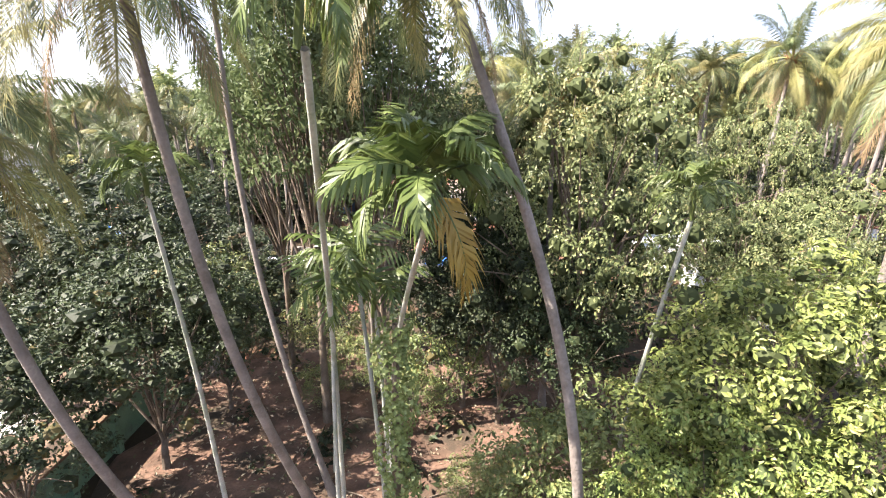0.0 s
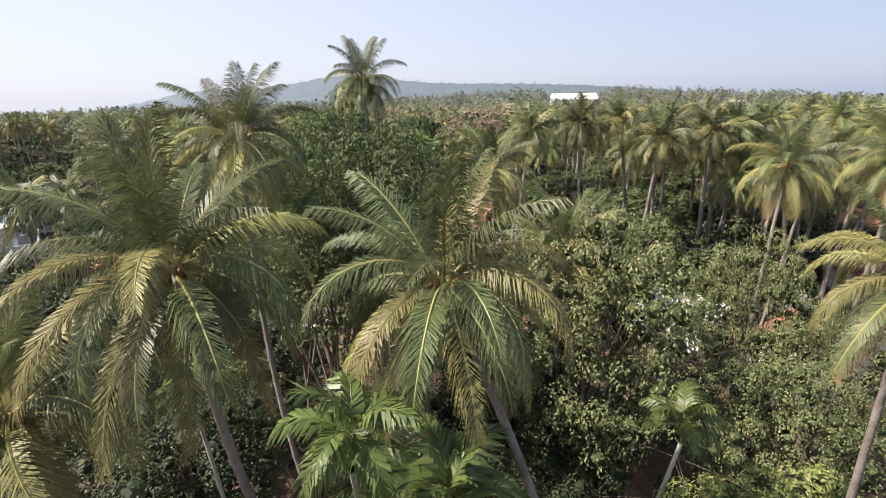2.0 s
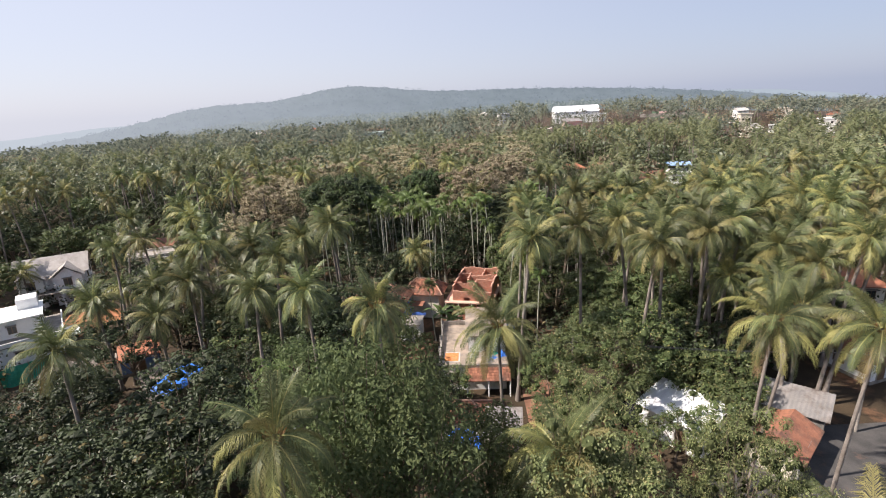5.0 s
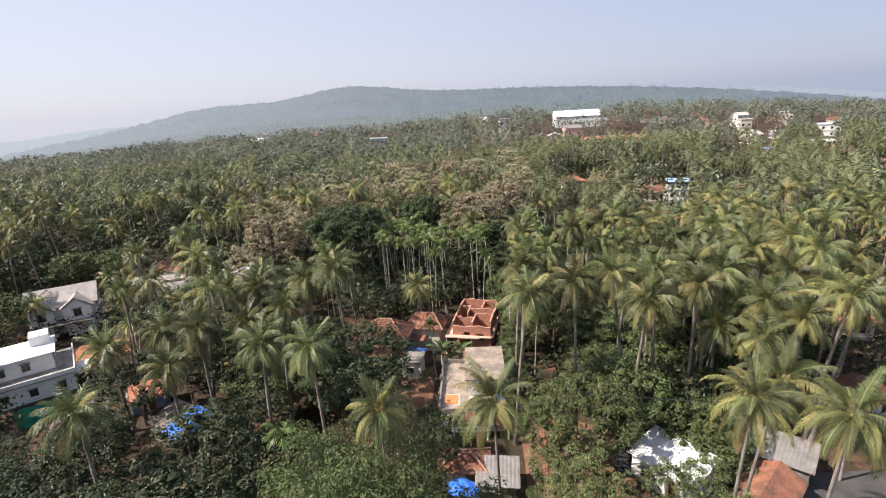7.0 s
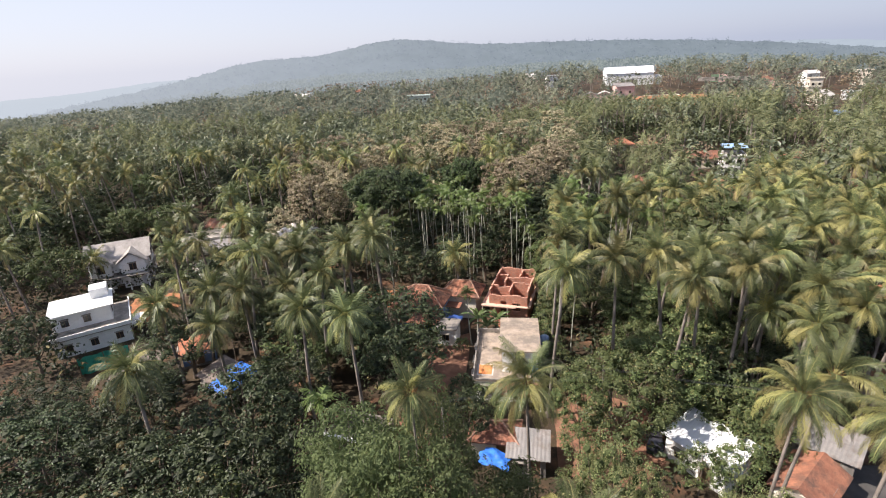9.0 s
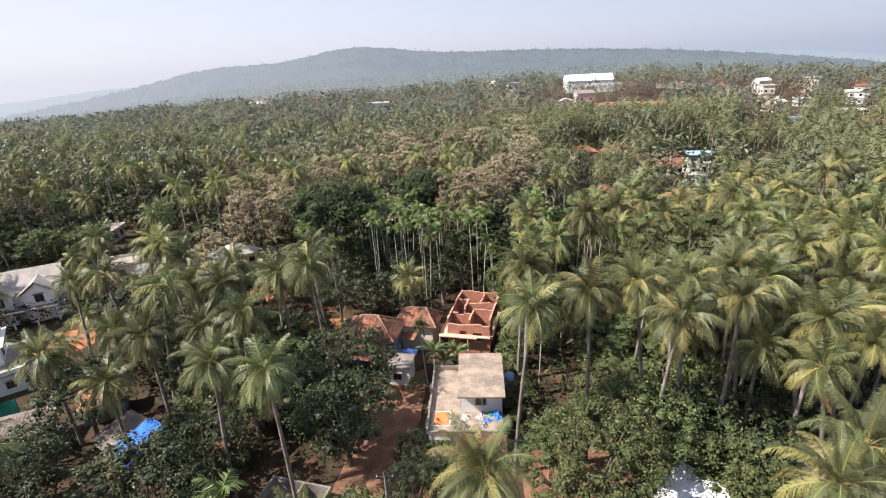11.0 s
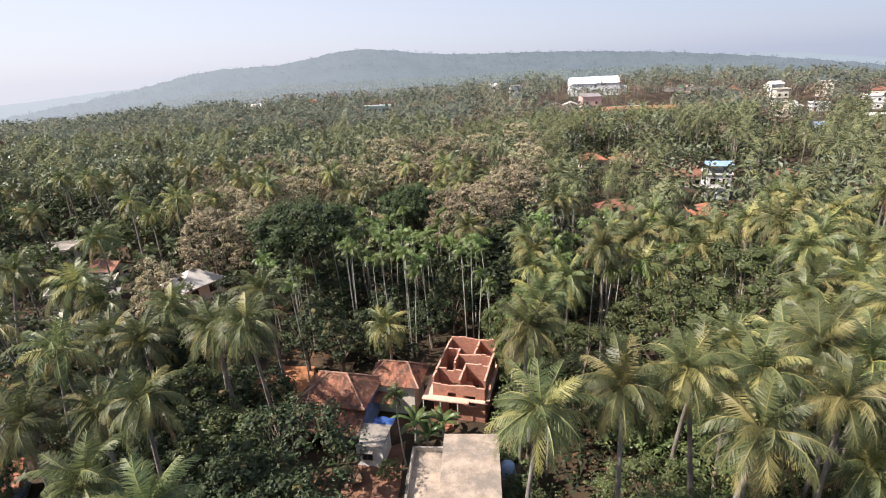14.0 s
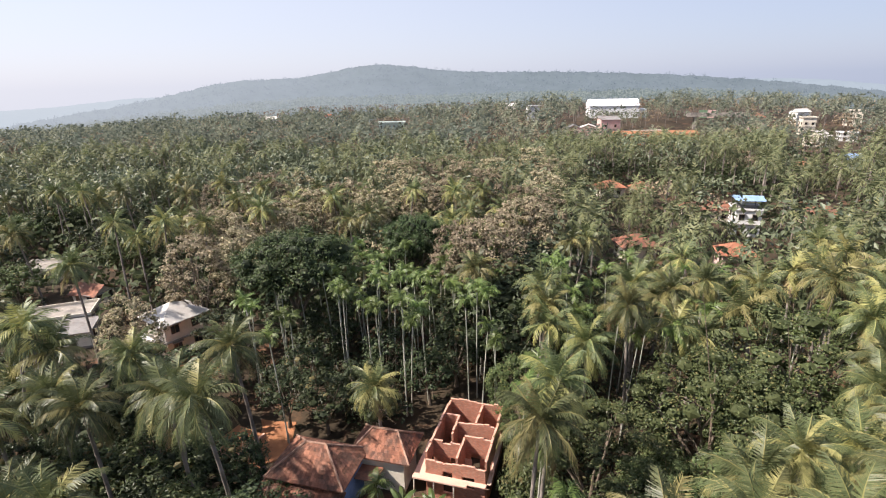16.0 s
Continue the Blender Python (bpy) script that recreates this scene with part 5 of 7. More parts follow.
sag = heap("tarpaulin", "blue tarpaulin sagging over a pole by the lane", 0.4, 39.6, 2.0, 1.5, 1.1, 0.5, BLUE_TARP, 8)
part("pole", tube(Geo(), [(0, 0, -2.0), (0, 0, 0.3)], [0.05, 0.04], 6), TIMBER, sag)
p = thing("tiled_hut", "low hut with a patched clay tile roof", "hut", pose(0.4, 42.9, 0, 0, 0, -6))
part("wall", boxes((-2.2, -1.5, -0.3, 2.2, 1.5, 2.3)), CREAM, p)
tiled_roof(p, 4.4, 3.0, 2.4, 1.2, 0.4)
door(p, pose(0.8, -1.53, 0, 0, 0, 0))
p = thing("ruin", "unfinished low walls of grey block with pale edging", "ruin", pose(-14.0, 44.3, 0, 0, 0, -14))
for q in ((-3.0, -2.0, 3.0, -1.8), (-3.0, 1.8, 3.0, 2.0), (-3.0, -1.8, -2.8, 1.8), (2.8, -1.8, 3.0, 1.8), (0.2, -1.8, 0.4, 1.8)):
    part("wall", boxes((q[0], q[1], -0.2, q[2], q[3], 1.5)), CONCRETE, p)
part("edging", boxes((-3.15, -2.6, 1.5, 3.15, -2.1, 1.62)), WHITE, p, "white-washed concrete edging")
part("slab", boxes((-2.8, -1.75, 0.0, 2.75, 1.75, 0.12)), CONCRETE, p)


# packed orange terrace with a pale kerb behind the tiled house
p = thing("laterite_terrace", "low terrace of packed orange laterite with a pale kerb", "terrace", pose(-22.0, 76.7, 0, 0, 0, -22))
part("fill", boxes((-2.0, -2.0, -0.2, 1.85, 1.9, 0.42)), ORANGE_SOIL, p)
part("kerb", boxes((1.85, -2.18, -0.2, 2.05, 1.9, 0.56)), BRICK_TOP, p)
part("kerb", boxes((-2.0, -2.18, -0.2, 1.846, -2.0, 0.56)), BRICK_TOP, p)


def villa():
    """A white two-storey villa with stepped terraces and a green net hung at its foot."""
    p = thing("villa", "modern white two-storey villa with flat roofs and terraces", "house", pose(-61.5, 65, ground_z(-60, 65), 0, 0, 38) @ Matrix.Scale(0.8, 4))
    part("lower_wall", boxes((-6, -6, -0.3, 6, 6, 3.3)), WHITE, p)
    part("terrace", boxes((-6.4, -6.4, 3.3, 6.4, 6.4, 3.46)), CONCRETE, p, "stained terrace floor")
    part("upper_wall", boxes((-6, -2.0, 3.46, 3.5, 6, 6.6)), WHITE, p)
    part("roof", boxes((-6.5, -2.6, 6.6, 4.1, 6.5, 6.76)), WHITE, p)
    part("stair_tower", boxes((0.5, 2.5, 6.76, 3.5, 6, 8.6)), WHITE, p)
    part("parapet", boxes((-6.4, -6.4, 3.46, 6.4, -6.22, 4.2), (6.22, -6.2, 3.46, 6.4, 6.4, 4.2), (-6.4, -6.2, 3.46, -6.22, -2.7, 4.2)), WHITE, p)
    part("porch", boxes((6.0, -5.0, 2.4, 8.6, 0.0, 2.56)), WHITE, p)
    for t in (-4.0, 0.0, 4.0):
        window(p, pose(t, -6.03, 1.0, 0, 0, 0))
        window(p, pose(6.03, t, 1.0, 0, 0, 90))
    for t in (-4.0, -0.5):
        window(p, pose(t, -2.03, 4.3, 0, 0, 0))
    for t in (0.5, 4.0):
        window(p, pose(3.53, t, 4.3, 0, 0, 90))
    return p


villa()
n = 14
gx = np.linspace(-3, 3, n)
g = Geo().add(np.concatenate([np.stack([gx, 0.2 * np.sin(gx * 4), 0 * gx], 1), np.stack([gx, 0.15 * np.sin(gx * 3 + 1), 0 * gx + 2.6], 1)]), [(k, k + 1, k + 1 + n, k + n) for k in range(n - 1)])
sc = thing("net_screen", "green shade net hung along the villa's foot", "net", pose(-53.2, 56.4, ground_z(-53, 56), 0, 0, 38))
net = part("net", g, GREEN_NET, sc)
for t in (-3.0, 0.0, 3.0):
    part("pole", tube(Geo(), [(t, 0, -0.2), (t, 0, 2.8)], [0.04, 0.04], 6), TIMBER, sc)

p = house("gabled_villa", "large white villa with pale grey gabled roofs", -72.5, 87, 10, 7.5, 5.2, 30, WHITE, "gable", TAUPE_ROOF, 2, 0.6, 2.6)
for wx, wy, ww in ((2.4, -5.4, 4.2), (-2.9, -4.9, 3.4)):  # gabled wings in front
    part("wing_wall", boxes((wx - ww / 2, wy, -0.3, wx + ww / 2, -3.76, 5.0)), WHITE, p)
    part("wing_roof", gable_roof(-wy - 0.9, ww, 5.05, 1.9, 0.5), [TAUPE_ROOF, WHITE], p).matrix_basis = pose(wx, (wy - 0.9) / 2, 0, 0, 0, 90)
    window(p, pose(wx, wy - 0.03, 3.4, 0, 0, 0))
part("porch_roof", boxes((-4.8, -7.0, 2.6, 4.8, -3.78, 2.75)), CONCRETE, p)
for wx in (-4.5, -1.5, 1.5, 4.5):
    part("porch_post", boxes((wx - 0.12, -6.9, -0.3, wx + 0.12, -6.66, 2.6)), WHITE, p)
p = house("hip_roofed_house", "two-storey cream house with white hipped roof", -40.6, 97.4, 5.4, 6.0, 5.6, -32, CREAM, "hip", PALE_ROOF, 2, 0.7, 2.0)
part("porch", boxes((-3.6, -4.4, 2.5, 3.2, -3.1, 2.66)), WHITE, p)
part("porch_wall", boxes((-3.4, -4.3, -0.3, -0.8, -3.12, 2.5)), BLUE_WALL, p, "blue-washed porch wall")
house("flat_house", "weathered house with a pale concrete flat roof", -63, 102, 9, 5, 3.2, 24, CREAM, "flat", CONCRETE, rise=0)
house("flat_house", "grey house with stained concrete flat roof", -85, 124, 7, 6, 3.0, 10, CREAM, "flat", CONCRETE)
house("small_house", "small house with a rust-red sheet roof under palms", -40.6, 58.6, 4.2, 3.0, 2.3, 30, BLUE_WALL, "shed", TILE_NEW, 1, 0.3, 0.7, 1)
KEEP.append((-44, -37, 56, 61.5))
house("small_house", "white-walled house with a brown sheet roof", -54.0, 87.5, 6.0, 4.0, 2.9, 52, WHITE, "gable", GREY_SHEET, 1, 0.5, 1.3)
house("small_house", "small house with a pale sheet roof among palms", -57.5, 98.0, 5.0, 4.0, 2.7, 20, CREAM, "shed", GREY_SHEET, 1, 0.4, 0.6, 1)
house("small_house", "small house with brown tiles behind the palms", -66.0, 113.0, 5.0, 4.0, 2.4, -10, CREAM, "gable", TILE, 1, 0.5, 1.5)
KEEP += [(-58.5, -49.5, 83, 92), (-62, -53, 94.5, 101.5), (-71, -61, 109, 117), (-66, -53, 68, 81)]
SIGHT += [(-54, 87.5, 4, 16), (-57.5, 98, 4, 22), (-60, 74, 5, 14)]
house("tiled_house", "house with orange clay tiles among the palms", 45, 51.5, 5.5, 4.5, 2.8, 18, WHITE, "hip", TILE, 1, 0.6, 1.8)
house("tiled_house", "house with orange clay tiles among the palms", 57, 71, 7, 5, 3.0, -10, CREAM, "hip", TILE_NEW, 1, 0.6, 1.9)
KEEP.append((51, 63, 66, 76))
sheet_shed("shed", "shed with dark roof beside the road", 31.2, 42.6, 5.0, 3.6, 2.4, -40, GREY_SHEET, 0.6)
KEEP.append((28, 34.5, 40, 46))

# houses further off
house("blue_topped_house", "white two-storey house topped by a blue sheet canopy", 68.5, 156, 5.6, 6, 6.6, -12, WHITE, "flat", CONCRETE, 2, 0.3)
p = thing("roof_canopy", "blue sheet canopy on posts over a roof terrace", "canopy", pose(68.5, 156, 6.74, 0, 0, -12))
part("sheet", gable_roof(6.0, 6.0, 2.3, 0.7, 0.2), [BLUE_SHEET, BLUE_SHEET], p)
for a, b in ((-2.6, -2.6), (2.6, -2.6), (2.6, 2.6), (-2.6, 2.6)):
    part("post", boxes((a - 0.07, b - 0.07, 0, a + 0.07, b + 0.07, 2.3)), IRON, p)
for hx, hy, hw, hd, hr, hm, rm, hl in ((38, 139, 7, 5.5, 8, CREAM, TILE, "house with a brown clay tile roof"), (56, 133, 6, 5, -6, PINK, TILE_NEW, "house with an orange wall and tile roof"), (47, 200, 8, 6, 4, CREAM, TILE_NEW, "house with a bright orange tile roof"),
                                     (56.5, 198, 5, 5, 14, CREAM, TILE_NEW, "small house with an orange tile roof"), (91, 163, 8, 6, -14, PINK, TILE, "brown plastered house with clay tile roof"), (66, 170, 13, 5, -8, CREAM, TILE, "long house with a brown tile roof")):
    house("village_house", hl + " among the palms", hx, hy, hw, hd, 3.3, hr, hm, "hip", rm, 1, 0.7, 2.0)
house("brown_house", "brown plastered house with grey gabled roof", 61, 351, 8, 9, 5.0, 86, PINK, "gable", GREY_SHEET, 1, 0.5, 2.0)
house("brown_house", "brown plastered house with pale gabled roof", 70, 352, 8, 10, 5.0, 80, PINK, "gable", PALE_ROOF, 1, 0.5, 2.0)
house("pink_building", "two-storey pink building above an earth bank", 80, 345, 11, 9, 10.5, 3, PINK, "shed", GREY_SHEET, 2, 0.4, 1.6)
house("grey_building", "long grey building on the earth bank", 101, 342, 24, 8, 3.5, 3, CREAM, "flat", CONCRETE, 1, 0.4, 0, 4)
house("long_building", "long pale green two-storey building in the woods", -58, 401, 18, 7, 8.6, 4, surface("pale_green_plaster", (0.5, 0.6, 0.52), (0.58, 0.68, 0.6), 0.6), "flat", WHITE_SHEET, 2, 0.6, 0, 6)
house("white_building", "white two-storey building beside the far road", 194, 274, 9, 7, 5.2, -20, WHITE, "flat", WHITE, 2)
house("blue_roofed_house", "house with a bright blue sheet roof", 155, 252, 7, 7, 4, -15, WHITE, "gable", BLUE_SHEET, 1, 0.6, 1.8)
house("gabled_house", "pale house with grey-white gabled roof", 179, 313, 10, 9, 5, 40, CREAM, "gable", PALE_ROOF, 1, 0.6, 3.0)
house("white_building", "white three-storey building far among palms", 239, 336, 9, 7, 7.5, -24, WHITE, "flat", WHITE, 2)
house("small_house", "small pale house with red tile roof by the road", 128, 236, 7, 6, 3.4, -25, CREAM, "hip", TILE_NEW, 1, 0.6, 1.8)
house("white_house", "white flat-roofed house among far palms", 205, 330, 8, 6, 4.6, -15, WHITE, "flat", WHITE, 2)
p = thing("billboard", "roadside billboard with green and red panels on posts", "billboard", pose(150, 380, ground_z(150, 380), 0, 0, -14))
part("panel", boxes((-4.6, -0.15, 6.0, 0.2, 0.15, 11.0)), GREEN_WALL, p, "pale green panel")
part("panel", boxes((0.3, -0.15, 6.0, 5.0, 0.15, 11.0)), PINK, p, "faded red panel")
for t in (-4.0, 0.0, 4.4):
    part("post", boxes((t - 0.15, 0.16, -0.3, t + 0.15, 0.4, 10.5)), IRON, p)


def flyover(x, y, rot):
    """A stretch of raised road on piers."""
    z = ground_z(x, y)
    p = thing("flyover", "grey concrete flyover on piers above an earth bank", "bridge", pose(x, y, z, 0, 0, rot))
    part("deck", boxes((-17, -4, 8.2, 17, 4, 9.3)), CONCRETE, p)
    part("parapet", boxes((-17, -4, 9.3, 17, -3.7, 10.2)), CONCRETE, p)
    part("parapet", boxes((-17, 3.7, 9.3, 17, 4, 10.2)), CONCRETE, p)
    for t in (-12, 0, 12):
        part("pier", boxes((t - 0.7, -3, -0.5, t + 0.7, 3, 8.2)), CONCRETE, p)
    return p


flyover(152, 371, -14)
FAR_KEEP.append((132, 172, 362, 380))
SIGHT.append((152, 371, 14, 55))
for hx, hy, hw, hd, hh, hr, hm, rf, rm, hl in ((174, 366, 9, 7, 8.5, -20, PINK, "hip", TILE, "brown plastered house with a tile roof"), (196, 352, 7, 6, 10, -10, CREAM, "flat", CONCRETE, "pale three-storey house"), (214, 392, 10, 7, 9, 15, WHITE, "gable", PALE_ROOF, "white gabled house"),
                                          (252, 398, 9, 7, 10, -24, CREAM, "flat", CONCRETE, "cream flat-roofed house"), (262, 362, 8, 7, 8, -30, CREAM, "hip", TILE, "white house with a red tile roof"),
                                          (168, 232, 9, 6, 5.5, -18, CREAM, "hip", TILE_NEW, "house with an orange tile roof"), (140, 186, 9, 6, 5.0, -25, PINK, "hip", TILE, "brown tiled house"), (128, 150, 8, 5.5, 4.2, -20, CREAM, "hip", TILE, "tiled house"),
                                          (44, 430, 9, 6, 11, 4, WHITE, "flat", CONCRETE, "white flat-roofed house"), (28, 440, 7, 6, 11.5, -8, CREAM, "gable", PALE_ROOF, "pale gabled house"), (-170, 455, 12, 6, 11, 12, WHITE, "gable", PALE_ROOF, "long white house"), (-215, 420, 8, 6, 11, 8, CREAM, "flat", CONCRETE, "pale house"), (-118, 452, 8, 6, 12, 5, WHITE, "hip", TILE, "white tiled house")):
    house("village_house", hl + " far off among palms", hx, hy, hw, hd, hh, hr, hm, rf, rm, 2 if hh > 7 else 1, 0.5, 2.0)
    FAR_KEEP.append((hx - hw / 2 - 2, hx + hw / 2 + 2, hy - hd / 2 - 3, hy + hd / 2 + 3))
    SIGHT.append((hx, hy, hw * 0.55, 40))


def hangar():
    """A big white hall with a low arched sheet roof."""
    p = thing("hall", "huge white hall with a low curved sheet roof", "hall", pose(106, 446, ground_z(106, 446), 0, 0, -4))
    part("wall", boxes((-18, -11, -1, 18, 11, 8.6)), WHITE_SHEET, p)
    n = 13
    t = np.linspace(-1, 1, n)
    v = np.concatenate([np.stack([0 * t + s, t * 11.6, 8.6 + 4.6 * (1 - np.abs(t) ** 1.5)], 1) for s in (-18.4, 18.4)])
    g = Geo().add(v, [(k, k + n, k + n + 1, k + 1) for k in range(n - 1)])
    g.add(np.concatenate([v, [(-18.4, 0, 8.5), (18.4, 0, 8.5)]]), [(k + 1, k, 2 * n) for k in range(n - 1)] + [(k + n, k + n + 1, 2 * n + 1) for k in range(n - 1)])
    part("roof", g, WHITE_SHEET, p, smooth=False)
    part("bay_door", boxes((-3, -11.1, -0.5, 3, -11.0, 4.2)), GREY_SHEET, p)
    part("annex", boxes((18, -8, -1, 24, 2, 6)), WHITE, p)
    return p


hangar()

# poles, wires and vehicles by the yard
def power_pole(x, y, h=8.5):
    p = thing("power_pole", "grey concrete power pole with crossarm and insulators", "pole", pose(x, y, 0))
    part("pole", tube(Geo(), [(0, 0, -0.3), (0, 0, h)], [0.13, 0.09], 8), CONCRETE, p, smooth=True)
    part("crossarm", boxes((-0.7, -0.06, h - 0.7, 0.7, 0.06, h - 0.58)), IRON, p)
    for t in (-0.6, 0, 0.6):
        part("insulator", tube(Geo(), [(t, 0, h - 0.58), (t, 0, h - 0.5), (t, 0, h - 0.4)], [0.03, 0.06, 0.04], 8), WHITE, p)
    return p


power_pole(11.2, 45.6)
power_pole(-4.4, 40.0)
power_pole(36.0, 41.0)
for k, (a, b) in enumerate((((11.2, 45.6), (-4.4, 40.0)), ((11.2, 45.6), (36.0, 41.0)))):
    for t in (-0.6, 0.0, 0.6):
        s = np.linspace(0, 1, 12)
        q = np.stack([a[0] + (b[0] - a[0]) * s + t, a[1] + (b[1] - a[1]) * s, 8.1 - 1.6 * s * (1 - s)], 1)
        solid("power_line", tube(Geo(), q, np.full(12, 0.014), 4), IRON, "thin sagging black overhead wire", "cable", group="overhead wires")


def car(x, y, rot, mat, label):
    p = thing("car", label, "car", pose(x, y, 0.08, 0, 0, rot))
    prof = np.array([(-1.95, 0.35), (-1.95, 0.8), (-1.75, 0.92), (-1.35, 1.0), (-0.95, 1.45), (0.5, 1.48), (1.0, 1.02), (1.75, 0.88), (1.95, 0.72), (1.95, 0.35)])
    n = len(prof)
    wy = np.where(prof[:, 1] > 1.2, 0.58, 0.78)
    v = np.concatenate([np.stack([prof[:, 0], s * wy, prof[:, 1]], 1) for s in (-1, 1)])
    g = Geo().add(v, [(k, k + 1, k + 1 + n, k + n) for k in range(n - 1)] + [(n - 1, 0, n, 2 * n - 1)])
    for s in (0, n):
        g.add(np.concatenate([v[s:s + n], [(0, v[s, 1], 0.6)]]), [(k, k + 1, n) for k in range(n - 1)] + [(n - 1, 0, n)])
    part("body", g, mat, p)
    for s in (-1, 1):
        part("side_window", Geo().add([(-0.95, s * 0.79, 0.98), (0.75, s * 0.79, 0.98), (0.42, s * 0.61, 1.4), (-0.85, s * 0.61, 1.4)], [(0, 1, 2, 3)]), GLASS, p)
    part("windscreen", Geo().add([(0.55, -0.55, 1.47), (0.55, 0.55, 1.47), (1.02, 0.68, 1.06), (1.02, -0.68, 1.06)], [(0, 1, 2, 3)]), GLASS, p)
    for wx in (-1.2, 1.2):
        for s in (-1, 1):
            part("wheel", tube(Geo(), [(wx, s * 0.6, 0.3), (wx, s * 0.8, 0.3), (wx, s * 0.81, 0.3)], [0.3, 0.3, 0.02], 14), RUBBER, p)
    return p


car(16.4, 44.2, 75, surface("dark_car_paint", (0.03, 0.03, 0.035), (0.04, 0.04, 0.05), 1.0, rough=0.2, bump=0.0, spec=0.6), "dark car parked under the mango tree in the yard")


def handcart(x, y, rot):
    p = thing("handcart", "dark wooden handcart standing in the lane", "cart", pose(x, y, 0.08, 0, 0, rot))
    part("bed", boxes((-0.5, -0.8, 0.5, 0.5, 0.8, 0.58), (-0.5, -0.8, 0.58, -0.45, 0.8, 0.85), (0.45, -0.8, 0.58, 0.5, 0.8, 0.85)), TIMBER, p)
    for s in (-1, 1):
        part("wheel", tube(Geo(), [(s * 0.55, 0, 0.36), (s * 0.62, 0, 0.36), (s * 0.625, 0, 0.36)], [0.36, 0.36, 0.03], 14), RUBBER, p)
        part("shaft", boxes((s * 0.35 - 0.03, 0.8, 0.5, s * 0.35 + 0.03, 1.9, 0.56)), TIMBER, p)
    return p


handcart(-7.4, 60.8, 20)

YARD_EARTH = surface("yard_earth", (0.13, 0.09, 0.06), (0.21, 0.145, 0.1), 0.9, rough=0.95, bump=0.6, fine=6, c=(0.07, 0.05, 0.035), stain=0.5)
# the raised yard seen through the trees at the start
p = thing("raised_yard", "raised earth yard behind a green-washed retaining wall", "terrace", pose(-19, 16, 0))
part("fill", boxes((-6, -7, -0.3, 4.8, 7, 1.75)), YARD_EARTH, p, "trodden brown earth")
part("retaining_wall", boxes((4.8, -7, -0.3, 5.0, 7, 1.8)), GREEN_WALL, p, "green-washed wall")
part("coping", boxes((4.7, -7, 1.8, 5.1, 7, 1.92)), TIMBER, p, "dark red-brown coping")
for k in range(5):
    part("buttress", boxes((5.0, -6 + 2.8 * k, -0.3, 5.3, -5.7 + 2.8 * k, 1.5)), GREEN_WALL, p)
KEEP.append((-25, -13.6, 9, 23))
heap("sheet", "pale plastic sheet spread on the ground", -18.0, 18.4, 1.76, 0.8, 1.5, 0.5, CLOTH, 11)
g = Geo()
gx, gy = np.meshgrid(np.linspace(-0.8, 0.8, 49), np.linspace(-1.1, 1.1, 4))
i = (np.arange(3)[:, None] * 49 + np.arange(48)[None]).ravel()
for lift in (0.0, 0.012):
    g.add(np.stack([gx, gy, lift + 0.03 * np.sin(gx * 45) + 0.05 * gy ** 2], -1).reshape(-1, 3), np.stack([i, i + 1, i + 50, i + 49], 1))
solid("roofing_sheet", g, GREY_SHEET, "loose corrugated grey roofing sheet propped among shrubs", "metal sheet", pose(-13.0, 25.1, 0.95, 58, 0, 20), smooth=True)
p = thing("fallen_branch", "bare fallen branch lying on red soil", "branch", pose(-3.4, 17.2, 0.1, 0, 0, 40))
part("limb", tube(Geo(), [(-1.6, 0, 0.12), (-0.6, 0.1, 0.16), (0.5, 0, 0.22), (1.6, 0.15, 0.3)], [0.07, 0.06, 0.045, 0.025], 7), TIMBER, p, smooth=True)
part("twig", tube(Geo(), [(0.4, 0, 0.2), (0.9, -0.4, 0.4), (1.3, -0.6, 0.75)], [0.035, 0.025, 0.01], 6), TIMBER, p, smooth=True)


# ---- coconut palms: those close to the camera ----
coconut_palm(-6.0, 10.4, 17.7, 0.86, (1.5, 5.0), True, -0.5)
coconut_palm(-0.1, 9.5, 17.65, 0.72, (3.5, -0.5), True, 1.0)
coconut_palm(-6.4, 15.9, 20.0, 0.6, (2.5, 0.0), True, -1.0)
coconut_palm(-10.4, 10.2, 14.2, 0.85, (1.5, 3.5), True, -0.5)
coconut_palm(12.9, 13.2, 16.2, 0.78, (0.5, 1.0), True)
coconut_palm(-3.6, 23.0, 21.9, 0.46, (0.3, 0.6), True)
coconut_palm(4.8, 21.3, 14.6, 0.78, (0.4, 0.6), True)
coconut_palm(2.8, 31.4, 16.6, 0.78, (0.5, 0.5), True)
coconut_palm(19.8, 29.8, 17.0, 0.78, (-0.6, 0.5), True)
coconut_palm(23.8, 26.8, 17.6, 0.78, (-1.0, 0.5), True)
coconut_palm(23.9, 33.4, 16.0, 0.78, (-1.5, 0.8), True)

